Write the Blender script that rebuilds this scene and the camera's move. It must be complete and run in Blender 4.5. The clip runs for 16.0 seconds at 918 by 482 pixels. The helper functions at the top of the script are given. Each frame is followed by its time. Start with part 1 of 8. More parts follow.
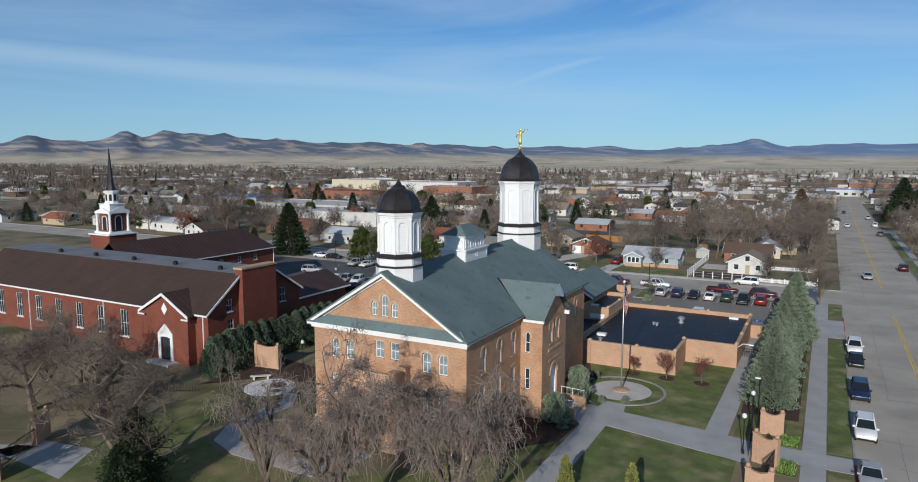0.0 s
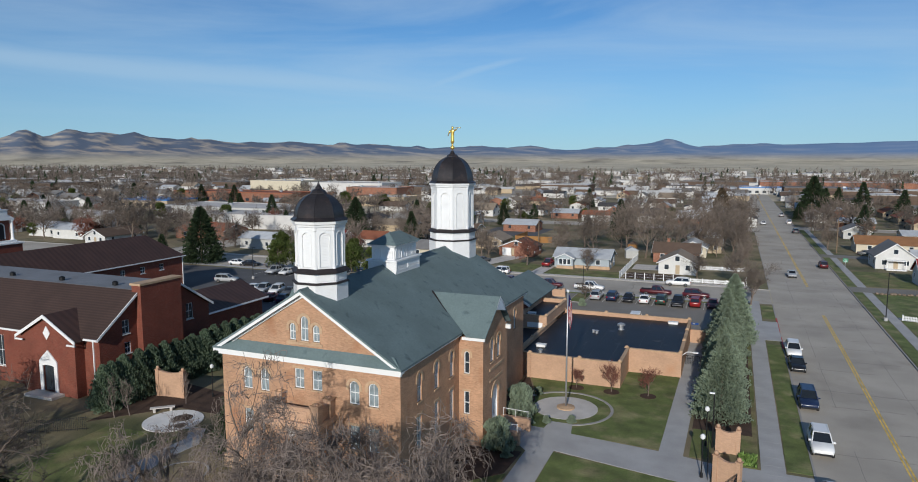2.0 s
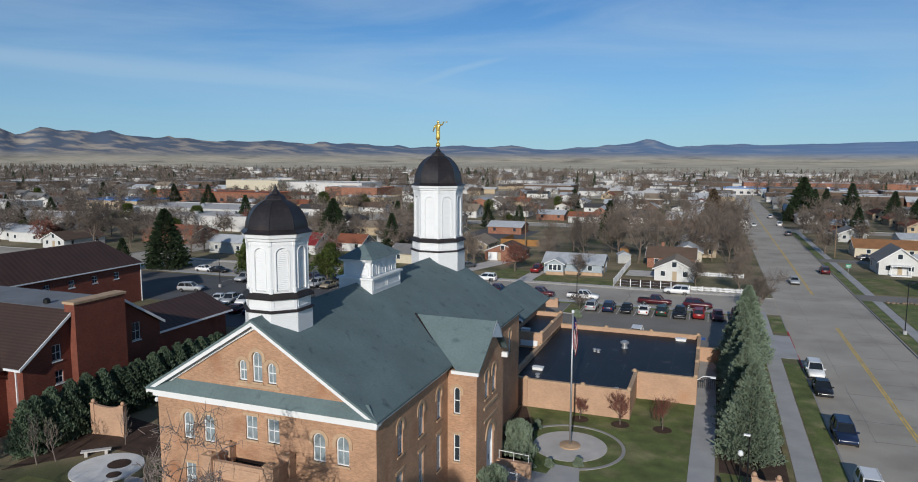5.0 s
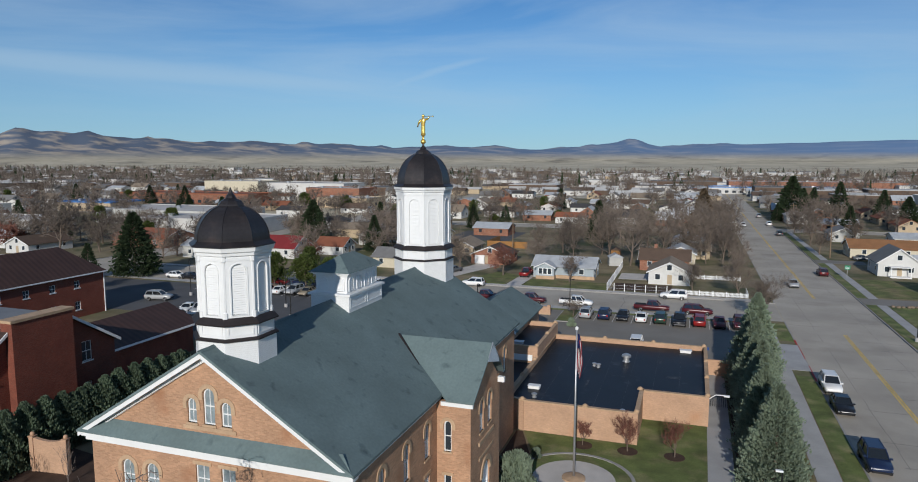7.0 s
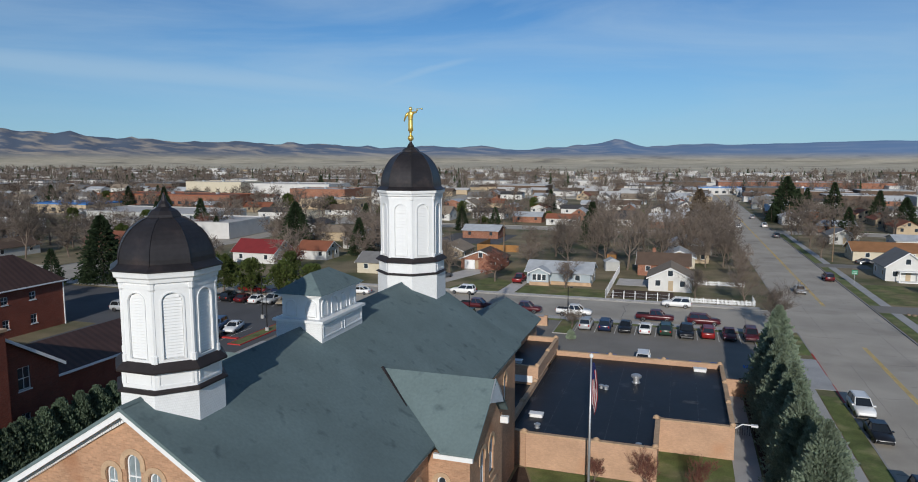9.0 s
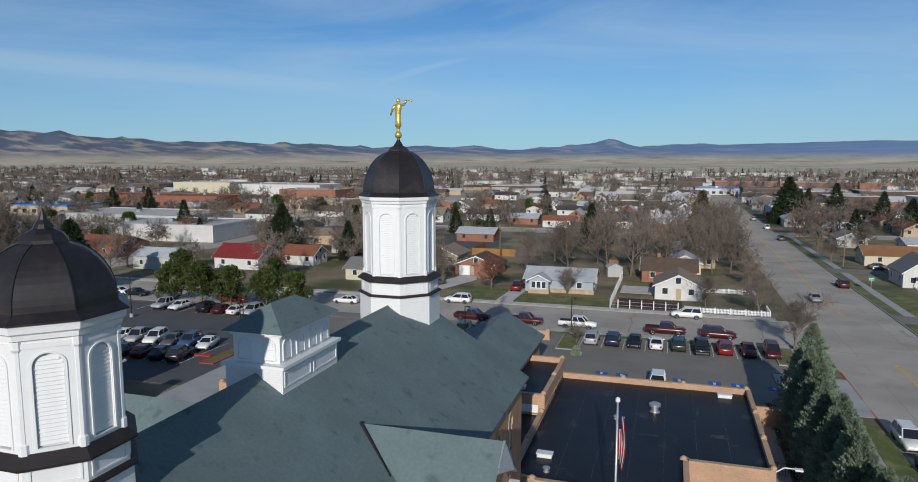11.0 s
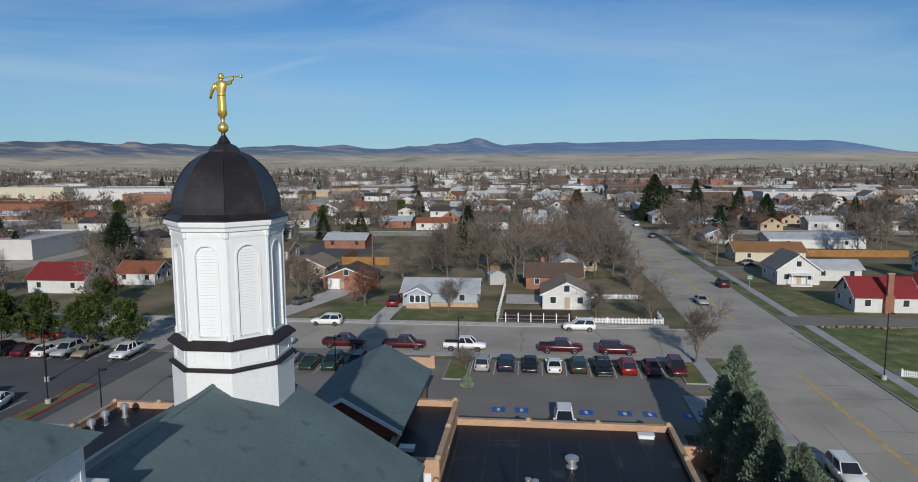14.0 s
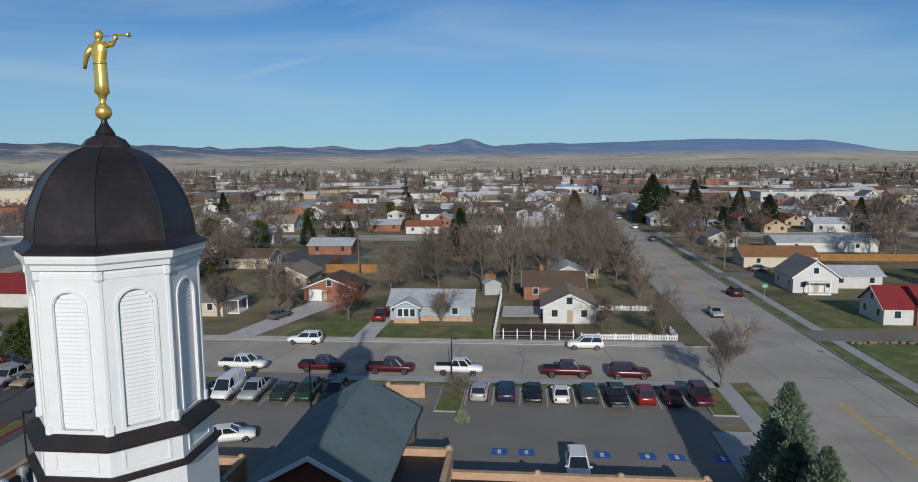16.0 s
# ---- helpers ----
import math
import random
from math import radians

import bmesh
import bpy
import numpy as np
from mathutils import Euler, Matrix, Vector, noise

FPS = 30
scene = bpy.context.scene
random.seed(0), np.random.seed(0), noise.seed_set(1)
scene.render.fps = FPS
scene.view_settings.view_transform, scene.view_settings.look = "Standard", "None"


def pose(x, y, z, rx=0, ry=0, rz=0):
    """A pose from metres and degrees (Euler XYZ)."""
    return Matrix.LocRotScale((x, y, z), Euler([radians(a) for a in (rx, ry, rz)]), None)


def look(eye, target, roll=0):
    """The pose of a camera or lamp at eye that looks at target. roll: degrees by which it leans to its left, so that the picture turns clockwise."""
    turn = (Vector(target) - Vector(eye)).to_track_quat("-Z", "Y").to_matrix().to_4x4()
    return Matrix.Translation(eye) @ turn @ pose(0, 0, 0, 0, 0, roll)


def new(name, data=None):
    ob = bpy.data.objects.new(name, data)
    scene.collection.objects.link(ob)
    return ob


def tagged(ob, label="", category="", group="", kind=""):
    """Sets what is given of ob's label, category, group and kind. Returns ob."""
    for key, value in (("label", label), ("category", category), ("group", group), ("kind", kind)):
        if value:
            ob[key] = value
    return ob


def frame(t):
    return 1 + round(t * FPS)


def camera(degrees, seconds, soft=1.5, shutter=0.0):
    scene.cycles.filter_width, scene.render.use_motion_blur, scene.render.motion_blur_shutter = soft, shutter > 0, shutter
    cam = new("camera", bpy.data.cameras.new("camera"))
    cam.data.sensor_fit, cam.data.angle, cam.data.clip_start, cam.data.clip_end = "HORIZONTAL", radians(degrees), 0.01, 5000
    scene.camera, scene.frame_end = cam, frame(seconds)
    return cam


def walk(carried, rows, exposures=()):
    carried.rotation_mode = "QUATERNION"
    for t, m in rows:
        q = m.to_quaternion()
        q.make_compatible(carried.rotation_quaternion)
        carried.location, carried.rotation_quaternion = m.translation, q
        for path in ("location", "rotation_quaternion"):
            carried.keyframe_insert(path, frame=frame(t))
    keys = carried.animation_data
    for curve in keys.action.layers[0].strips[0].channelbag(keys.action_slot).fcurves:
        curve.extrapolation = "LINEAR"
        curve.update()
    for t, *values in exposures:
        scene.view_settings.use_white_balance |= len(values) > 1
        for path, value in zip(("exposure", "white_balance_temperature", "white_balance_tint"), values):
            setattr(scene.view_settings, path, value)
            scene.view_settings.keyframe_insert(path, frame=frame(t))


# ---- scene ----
cam = camera(68.0, 16.0, soft=1.0)
PATH = [
    (0, (26.13, -49.896, 26.169), (25.185, -48.149, 25.929), 0.1),
    (0.5, (25.145, -48.349, 26.159), (24.225, -46.589, 25.92), 0.1),
    (1, (24.134, -46.843, 26.173), (23.284, -45.049, 25.935), -0.0),
    (1.5, (23.198, -45.364, 26.192), (22.415, -43.539, 25.953), 0.0),
    (2, (22.33, -43.803, 26.212), (21.585, -41.963, 25.972), 0.0),
    (2.5, (21.511, -42.235, 26.201), (20.784, -40.387, 25.961), 0.1),
    (3, (20.726, -40.676, 26.203), (20.011, -38.824, 25.963), 0.1),
    (3.5, (20.048, -39.184, 26.205), (19.341, -37.329, 25.964), 0.1),
    (4, (19.391, -37.703, 26.202), (18.69, -35.846, 25.961), 0.1),
    (6.5, (15.833, -29.778, 25.994), (15.167, -27.908, 25.753), 0.1),
    (7, (15.14, -28.148, 25.975), (14.492, -26.272, 25.734), 0.0),
    (7.5, (14.438, -26.44, 25.971), (13.803, -24.559, 25.729), 0.1),
    (8, (13.651, -24.573, 25.93), (13.026, -22.688, 25.689), 0.0),
    (8.5, (12.842, -22.599, 25.894), (12.224, -20.712, 25.653), 0.0),
    (9, (12.037, -20.649, 25.852), (11.425, -18.76, 25.612), 0.0),
    (11.5, (8.515, -10.561, 25.928), (7.939, -8.661, 25.687), -0.0),
    (12, (7.776, -8.349, 25.948), (7.276, -6.428, 25.707), -0.1),
    (12.5, (7.009, -6.031, 25.973), (6.667, -4.076, 25.73), -0.1),
    (13, (6.335, -3.788, 26.031), (6.074, -1.82, 25.788), -0.2),
    (13.5, (5.844, -1.511, 26.065), (5.608, 0.461, 25.822), -0.3),
    (14, (5.502, 0.799, 26.087), (5.279, 2.771, 25.843), -0.4),
    (14.5, (5.206, 3.162, 26.114), (4.99, 5.135, 25.87), -0.4),
    (15, (4.843, 5.673, 26.072), (4.635, 7.647, 25.831), -0.6),
    (15.5, (4.54, 8.349, 26.02), (4.339, 10.324, 25.779), -0.6),
    (16, (4.165, 11.077, 25.989), (3.968, 13.052, 25.747), -0.6),
]
walk(cam, [(t, look(eye, target, roll)) for t, eye, target, roll in PATH], exposures=((0, 0.08), (4, 0.0), (9, -0.04), (13, -0.06), (16, -0.13)))

# ---- world, sun, exposure ----
SUN_AZ = math.atan2(-70.0, 10.0)          # the sun stands behind the walk, a little to the right
SUN_EL = radians(20.5)
SUN_DIR = Vector((math.cos(SUN_EL) * math.cos(SUN_AZ), math.cos(SUN_EL) * math.sin(SUN_AZ), math.sin(SUN_EL)))


def build_world():
    w = bpy.data.worlds.new("sky")
    scene.world = w
    w.use_nodes = True
    nt = w.node_tree
    nt.nodes.clear()
    out = nt.nodes.new("ShaderNodeOutputWorld")
    bg = nt.nodes.new("ShaderNodeBackground")
    bg.inputs[1].default_value = SKY_STRENGTH
    sky = nt.nodes.new("ShaderNodeTexSky")
    sky.sky_type = "NISHITA"
    sky.sun_disc = False
    sky.sun_elevation = SUN_EL
    sky.sun_rotation = math.pi / 2 - SUN_AZ
    sky.altitude = 1600
    sky.air_density, sky.dust_density, sky.ozone_density = 1.0, 0.0, 3.0
    # thin cirrus: long streaks of noise over the directions of the sky
    co = nt.nodes.new("ShaderNodeTexCoord")
    sep = nt.nodes.new("ShaderNodeSeparateXYZ")
    nt.links.new(co.outputs["Generated"], sep.inputs[0])
    lift = nt.nodes.new("ShaderNodeMath"); lift.operation = "MULTIPLY"; lift.inputs[1].default_value = 5.5
    nt.links.new(sep.outputs[2], lift.inputs[0])
    comb = nt.nodes.new("ShaderNodeCombineXYZ")
    nt.links.new(sep.outputs[0], comb.inputs[0]); nt.links.new(lift.outputs[0], comb.inputs[1])
    mp = nt.nodes.new("ShaderNodeMapping")
    mp.inputs["Rotation"].default_value = (0, 0, radians(9))
    mp.inputs["Location"].default_value = (1.7, 0.35, 0)
    nt.links.new(comb.outputs[0], mp.inputs[0])
    nz = nt.nodes.new("ShaderNodeTexNoise")
    nz.inputs["Scale"].default_value, nz.inputs["Detail"].default_value, nz.inputs["Roughness"].default_value = 1.9, 8, 0.58
    nz.inputs["Distortion"].default_value = 0.5
    nt.links.new(mp.outputs[0], nz.inputs[0])
    ramp = nt.nodes.new("ShaderNodeValToRGB")
    ramp.color_ramp.elements[0].position, ramp.color_ramp.elements[1].position = 0.40, 0.72
    ramp.color_ramp.elements[0].color, ramp.color_ramp.elements[1].color = (0, 0, 0, 1), (0.40, 0.40, 0.40, 1)
    nt.links.new(nz.outputs[0], ramp.inputs[0])
    up = nt.nodes.new("ShaderNodeMapRange")
    up.inputs[1].default_value, up.inputs[2].default_value = 0.0, 0.08
    nt.links.new(sep.outputs[2], up.inputs[0])
    mul = nt.nodes.new("ShaderNodeMath"); mul.operation = "MULTIPLY"
    nt.links.new(ramp.outputs[0], mul.inputs[0]); nt.links.new(up.outputs[0], mul.inputs[1])
    # two long soft streaks of high cloud, by bearing and height
    def op(kind, a, b=0.0):
        n = nt.nodes.new("ShaderNodeMath"); n.operation = kind
        for i, v in enumerate((a, b)):
            if isinstance(v, (int, float)):
                n.inputs[i].default_value = v
            else:
                nt.links.new(v, n.inputs[i])
        return n.outputs[0]

    def ease(v, lo, hi, a, b):
        n = nt.nodes.new("ShaderNodeMapRange"); n.interpolation_type = "SMOOTHSTEP"
        for i, k in ((1, lo), (2, hi), (3, a), (4, b)):
            n.inputs[i].default_value = k
        nt.links.new(v, n.inputs[0])
        return n.outputs[0]

    az = op("ARCTAN2", sep.outputs[0], sep.outputs[1])
    wob = op("MULTIPLY", op("SUBTRACT", nz.outputs[0], 0.5), 0.05)
    cloud = mul.outputs[0]
    for base, slope, width, a0, a1, a2, a3, amount in ((0.0915, -0.031, 0.026, -3.0, -2.0, -0.55, -0.25, 0.40), (0.214, 0.25, 0.010, -0.52, -0.42, -0.34, -0.24, 0.30)):
        off = op("ABSOLUTE", op("SUBTRACT", op("ADD", sep.outputs[2], wob), op("ADD", op("MULTIPLY", az, slope), base)))
        streak = op("MULTIPLY", ease(off, 0.0, width, amount, 0.0), op("MULTIPLY", ease(az, a0, a1, 0, 1), ease(az, a2, a3, 1, 0)))
        cloud = op("MAXIMUM", cloud, streak)
    mix = nt.nodes.new("ShaderNodeMixRGB")
    mix.inputs[2].default_value = CLOUD
    tint = nt.nodes.new("ShaderNodeMixRGB"); tint.blend_type = "MULTIPLY"; tint.inputs[0].default_value = 1.0
    tint.inputs[2].default_value = SKY_TINT
    nt.links.new(sky.outputs[0], tint.inputs[1])
    nt.links.new(cloud, mix.inputs[0]); nt.links.new(tint.outputs[0], mix.inputs[1])
    # pale haze low over the horizon
    low = nt.nodes.new("ShaderNodeMapRange"); low.interpolation_type = "SMOOTHSTEP"
    low.inputs[1].default_value, low.inputs[2].default_value, low.inputs[3].default_value, low.inputs[4].default_value = -0.02, 0.22, 0.62, 0.0
    nt.links.new(sep.outputs[2], low.inputs[0])
    hz = nt.nodes.new("ShaderNodeMixRGB")
    hz.inputs[2].default_value = HAZE
    nt.links.new(low.outputs[0], hz.inputs[0]); nt.links.new(mix.outputs[0], hz.inputs[1])
    nt.links.new(hz.outputs[0], bg.inputs[0]); nt.links.new(bg.outputs[0], out.inputs[0])


SKY_STRENGTH = 0.068
CLOUD = (7.4, 9.4, 11.0, 1)
HAZE = (4.6, 7.2, 9.7, 1)
SKY_TINT = (0.63, 1.0, 1.27, 1)
build_world()
sun = new("sun", bpy.data.lights.new("sun", "SUN"))
sun.data.energy, sun.data.angle, sun.data.color = 3.75, radians(0.53), (1.0, 0.955, 0.885)
sun.matrix_world = look(SUN_DIR * 100, (0, 0, 0))


# ---- materials ----
def mat(name, col, rough=0.8, var=0.18, scale=1.0, fine=14.0, bump=0.15, metal=0.0, spec=0.4, second=None, second_at=0.55,
        second_scale=0.25, stripe=None, brick=None, rnd=0.0, world=False, trans=0.0, dist=0.02):
    """col: base colour; second: a stain or wear colour in patches; stripe: (axis, pitch, depth) ridges; brick: (width, height, mortar colour, tone spread)."""
    m = bpy.data.materials.new(name)
    m.use_nodes = True
    nt = m.node_tree
    L, N = nt.links.new, nt.nodes.new
    b = nt.nodes["Principled BSDF"]
    b.inputs["Roughness"].default_value, b.inputs["Metallic"].default_value = rough, metal
    b.inputs["Specular IOR Level"].default_value = spec
    if trans:
        b.inputs["Transmission Weight"].default_value = trans
    co = N("ShaderNodeTexCoord").outputs["Object"] if not world else N("ShaderNodeNewGeometry").outputs["Position"]

    def noise_at(s, detail=4):
        n = N("ShaderNodeTexNoise")
        n.inputs["Scale"].default_value, n.inputs["Detail"].default_value = s, detail
        L(co, n.inputs["Vector"])
        return n.outputs[0]

    def rng(sock, lo, hi):
        r = N("ShaderNodeMapRange")
        r.inputs[1].default_value, r.inputs[2].default_value, r.inputs[3].default_value, r.inputs[4].default_value = 0.3, 0.7, lo, hi
        L(sock, r.inputs[0])
        return r.outputs[0]

    def times(c, f):
        x = N("ShaderNodeMixRGB"); x.blend_type = "MULTIPLY"; x.inputs[0].default_value = 1.0
        L(c, x.inputs[1]); L(f, x.inputs[2])
        return x.outputs[0]
    rgb = N("ShaderNodeRGB"); rgb.outputs[0].default_value = (*col, 1)
    c = rgb.outputs[0]
    height = noise_at(fine)
    if brick:
        bw, bh, mortar, spread = brick
        t = N("ShaderNodeTexBrick")
        t.inputs["Scale"].default_value = 1.0
        t.inputs["Brick Width"].default_value, t.inputs["Row Height"].default_value = bw, bh
        t.inputs["Mortar Size"].default_value, t.inputs["Mortar Smooth"].default_value = min(bw, bh) * 0.07, 0.3
        t.inputs["Color1"].default_value = (*[v * (1 + spread) for v in col], 1)
        t.inputs["Color2"].default_value = (*[v * (1 - spread) for v in col], 1)
        t.inputs["Mortar"].default_value = (*mortar, 1)
        # courses run along x+y and rise with z
        s = N("ShaderNodeSeparateXYZ"); L(co, s.inputs[0])
        a = N("ShaderNodeMath"); a.operation = "ADD"; L(s.outputs[0], a.inputs[0]); L(s.outputs[1], a.inputs[1])
        k = N("ShaderNodeCombineXYZ"); L(a.outputs[0], k.inputs[0]); L(s.outputs[2], k.inputs[1])
        L(k.outputs[0], t.inputs["Vector"])
        c, height = t.outputs[0], t.outputs["Fac"]
    if second:
        x = N("ShaderNodeMixRGB"); x.inputs[2].default_value = (*second, 1)
        r = N("ShaderNodeMapRange")
        r.inputs[1].default_value, r.inputs[2].default_value = second_at, second_at + 0.16
        L(noise_at(second_scale, 6), r.inputs[0]); L(r.outputs[0], x.inputs[0]); L(c, x.inputs[1])
        c = x.outputs[0]
    c = times(c, rng(noise_at(scale, 5), 1 - var, 1 + var))
    c = times(c, rng(noise_at(fine, 3), 1 - var * 0.6, 1 + var * 0.6))
    if rnd:
        o = N("ShaderNodeObjectInfo")
        r = N("ShaderNodeMapRange"); r.inputs[3].default_value, r.inputs[4].default_value = 1 - rnd, 1 + rnd
        L(o.outputs["Random"], r.inputs[0])
        c = times(c, r.outputs[0])
    if stripe:
        ax, pitch, depth = stripe
        wv = N("ShaderNodeTexWave"); wv.bands_direction = ax
        wv.inputs["Scale"].default_value = 0.314 / pitch
        L(co, wv.inputs["Vector"])
        c = times(c, rng(wv.outputs[1], 1 - depth, 1 + depth * 0.3))
        height = wv.outputs[1]
    L(c, b.inputs["Base Color"])
    if bump:
        bp = N("ShaderNodeBump"); bp.inputs["Strength"].default_value, bp.inputs["Distance"].default_value = bump, dist
        L(height, bp.inputs["Height"]); L(bp.outputs[0], b.inputs["Normal"])
    return m


M = {}
M["brick"] = mat("orange_brick", (0.415, 0.240, 0.146), 0.85, 0.14, 0.5, 9, 0.3, brick=(0.24, 0.08, (0.42, 0.27, 0.17), 0.15), second=(0.33, 0.155, 0.082), second_at=0.58, second_scale=0.35)
M["brick2"] = mat("tan_orange_brick", (0.455, 0.285, 0.190), 0.85, 0.10, 0.6, 9, 0.2, brick=(0.24, 0.08, (0.45, 0.29, 0.17), 0.08), second=(0.40, 0.225, 0.135), second_at=0.6, second_scale=0.3)
M["stone"] = mat("buff_sandstone", (0.44, 0.300, 0.190), 0.85, 0.16, 1.2, 12, 0.3)
M["redbrick"] = mat("red_brick", (0.172, 0.046, 0.028), 0.85, 0.14, 0.5, 9, 0.25, brick=(0.24, 0.08, (0.20, 0.10, 0.07), 0.18), second=(0.14, 0.036, 0.024), second_at=0.58, second_scale=0.3)
M["roof"] = mat("green_grey_shingle", (0.124, 0.170, 0.172), 0.88, 0.13, 0.35, 6, 0.35, second=(0.066, 0.096, 0.104), second_at=0.60, second_scale=1.1, world=True)
M["brownroof"] = mat("brown_ribbed_roof", (0.060, 0.031, 0.023), 0.6, 0.15, 0.4, 8, 0.3, stripe=("Y", 0.9, 0.22))
M["brownshingle"] = mat("brown_shingle", (0.050, 0.029, 0.023), 0.85, 0.14, 0.4, 7, 0.3, stripe=("Z", 0.22, 0.2))
M["deck"] = mat("grey_roof_deck", (0.17, 0.175, 0.185), 0.7, 0.14, 0.4, 5, 0.1)
M["membrane"] = mat("black_roof_membrane", (0.012, 0.013, 0.017), 0.5, 0.3, 0.25, 3, 0.2, second=(0.050, 0.053, 0.060), second_at=0.62, second_scale=0.45, spec=0.3)
M["tarpatch"] = mat("scuffed_roof_membrane", (0.060, 0.063, 0.070), 0.6, 0.4, 0.8, 6, 0.1, second=(0.016, 0.017, 0.020), second_at=0.46, second_scale=1.2, world=True)
M["white"] = mat("white_painted_wood", (0.74, 0.745, 0.74), 0.5, 0.03, 1.5, 10, 0.06)
M["whitesh"] = mat("white_scalloped_shingle", (0.73, 0.735, 0.73), 0.55, 0.03, 1.5, 10, 0.3, brick=(0.12, 0.11, (0.64, 0.64, 0.63), 0.02))
M["copper"] = mat("dark_patinated_copper", (0.030, 0.026, 0.027), 0.42, 0.22, 0.9, 5, 0.10, metal=0.35, spec=0.5, second=(0.045, 0.034, 0.032), second_scale=0.9)
M["copperedge"] = mat("dark_bronze_flashing", (0.028, 0.022, 0.022), 0.6, 0.2, 1.5, 8, 0.1, metal=0.2)
M["gold"] = mat("gold_leaf", (1.0, 0.69, 0.18), 0.30, 0.06, 4, 20, 0.10, metal=0.8)
M["glass"] = mat("window_glass", (0.030, 0.040, 0.050), 0.05, 0.1, 0.7, 3, 0.02, spec=0.8)
M["paleglass"] = mat("pale_window_glass", (0.25, 0.30, 0.32), 0.08, 0.25, 1.1, 3, 0.02, spec=0.8)
M["asphalt"] = mat("worn_asphalt", (0.385, 0.348, 0.296), 0.9, 0.16, 0.12, 30, 0.15, second=(0.285, 0.256, 0.216), second_at=0.56, second_scale=0.10, world=True)
M["asphalt2"] = mat("parking_asphalt", (0.202, 0.188, 0.168), 0.9, 0.14, 0.15, 30, 0.15, second=(0.185, 0.175, 0.165), second_at=0.57, second_scale=0.15, world=True)
M["darkasphalt"] = mat("dark_asphalt", (0.088, 0.088, 0.092), 0.9, 0.16, 0.15, 30, 0.15, world=True)
M["concrete"] = mat("grey_concrete", (0.365, 0.360, 0.355), 0.85, 0.12, 0.35, 18, 0.12, world=True, rnd=0.02)
M["paleconcrete"] = mat("pale_concrete", (0.50, 0.47, 0.44), 0.85, 0.12, 0.6, 18, 0.12, world=True)
M["kerb"] = mat("kerb_concrete", (0.30, 0.29, 0.275), 0.85, 0.12, 0.8, 18, 0.12, world=True)
M["redpaint"] = mat("red_kerb_paint", (0.42, 0.035, 0.03), 0.7, 0.2, 2, 18, 0.05)
M["yellow"] = mat("yellow_road_paint", (0.62, 0.42, 0.10), 0.8, 0.35, 1.2, 22, 0.05, world=True)
M["whitepaint"] = mat("white_road_paint", (0.55, 0.55, 0.53), 0.8, 0.3, 1.2, 22, 0.05, world=True)
M["bluepaint"] = mat("blue_road_paint", (0.03, 0.11, 0.36), 0.8, 0.25, 1.5, 22, 0.05)
M["lawn"] = mat("spring_lawn", (0.118, 0.136, 0.042), 0.95, 0.30, 0.5, 9, 0.4, second=(0.190, 0.160, 0.075), second_at=0.48, second_scale=0.22, world=True)
M["greenlawn"] = mat("green_lawn", (0.112, 0.140, 0.042), 0.95, 0.32, 0.5, 9, 0.4, second=(0.205, 0.188, 0.090), second_at=0.49, second_scale=0.30, world=True)
M["drylawn"] = mat("dry_winter_lawn", (0.205, 0.165, 0.098), 0.95, 0.28, 0.12, 7, 0.4, second=(0.085, 0.090, 0.036), second_at=0.47, second_scale=0.075, world=True)
M["mulch"] = mat("bark_mulch", (0.060, 0.035, 0.024), 0.95, 0.3, 1.0, 16, 0.6, world=True)
M["earth"] = mat("dry_earth", (0.200, 0.165, 0.120), 0.95, 0.2, 0.02, 1.0, 0.3, second=(0.150, 0.128, 0.082), second_at=0.5, second_scale=0.012, world=True)
M["bark"] = mat("grey_brown_bark", (0.150, 0.115, 0.090), 0.95, 0.25, 2.0, 14, 0.5)
M["palewig"] = mat("pale_weeping_twigs", (0.200, 0.160, 0.138), 0.95, 0.3, 0.5, 6, 0.0)
M["twig"] = mat("pale_brown_twigs", (0.150, 0.120, 0.098), 0.95, 0.25, 0.6, 6, 0.0, rnd=0.22)
M["redtwig"] = mat("reddish_twigs", (0.170, 0.070, 0.050), 0.95, 0.25, 0.6, 6, 0.0, rnd=0.15)
M["needle"] = mat("dark_green_needles", (0.036, 0.058, 0.025), 0.9, 0.35, 0.8, 6, 0.0, rnd=0.25)
M["bluespruce"] = mat("grey_green_needles", (0.235, 0.290, 0.205), 0.9, 0.28, 0.8, 6, 0.0, rnd=0.12)
M["juniper"] = mat("juniper_hedge_green", (0.130, 0.180, 0.115), 0.9, 0.32, 0.8, 6, 0.0, rnd=0.15)
M["pine"] = mat("pine_green", (0.090, 0.118, 0.030), 0.9, 0.32, 0.8, 6, 0.0, rnd=0.2)


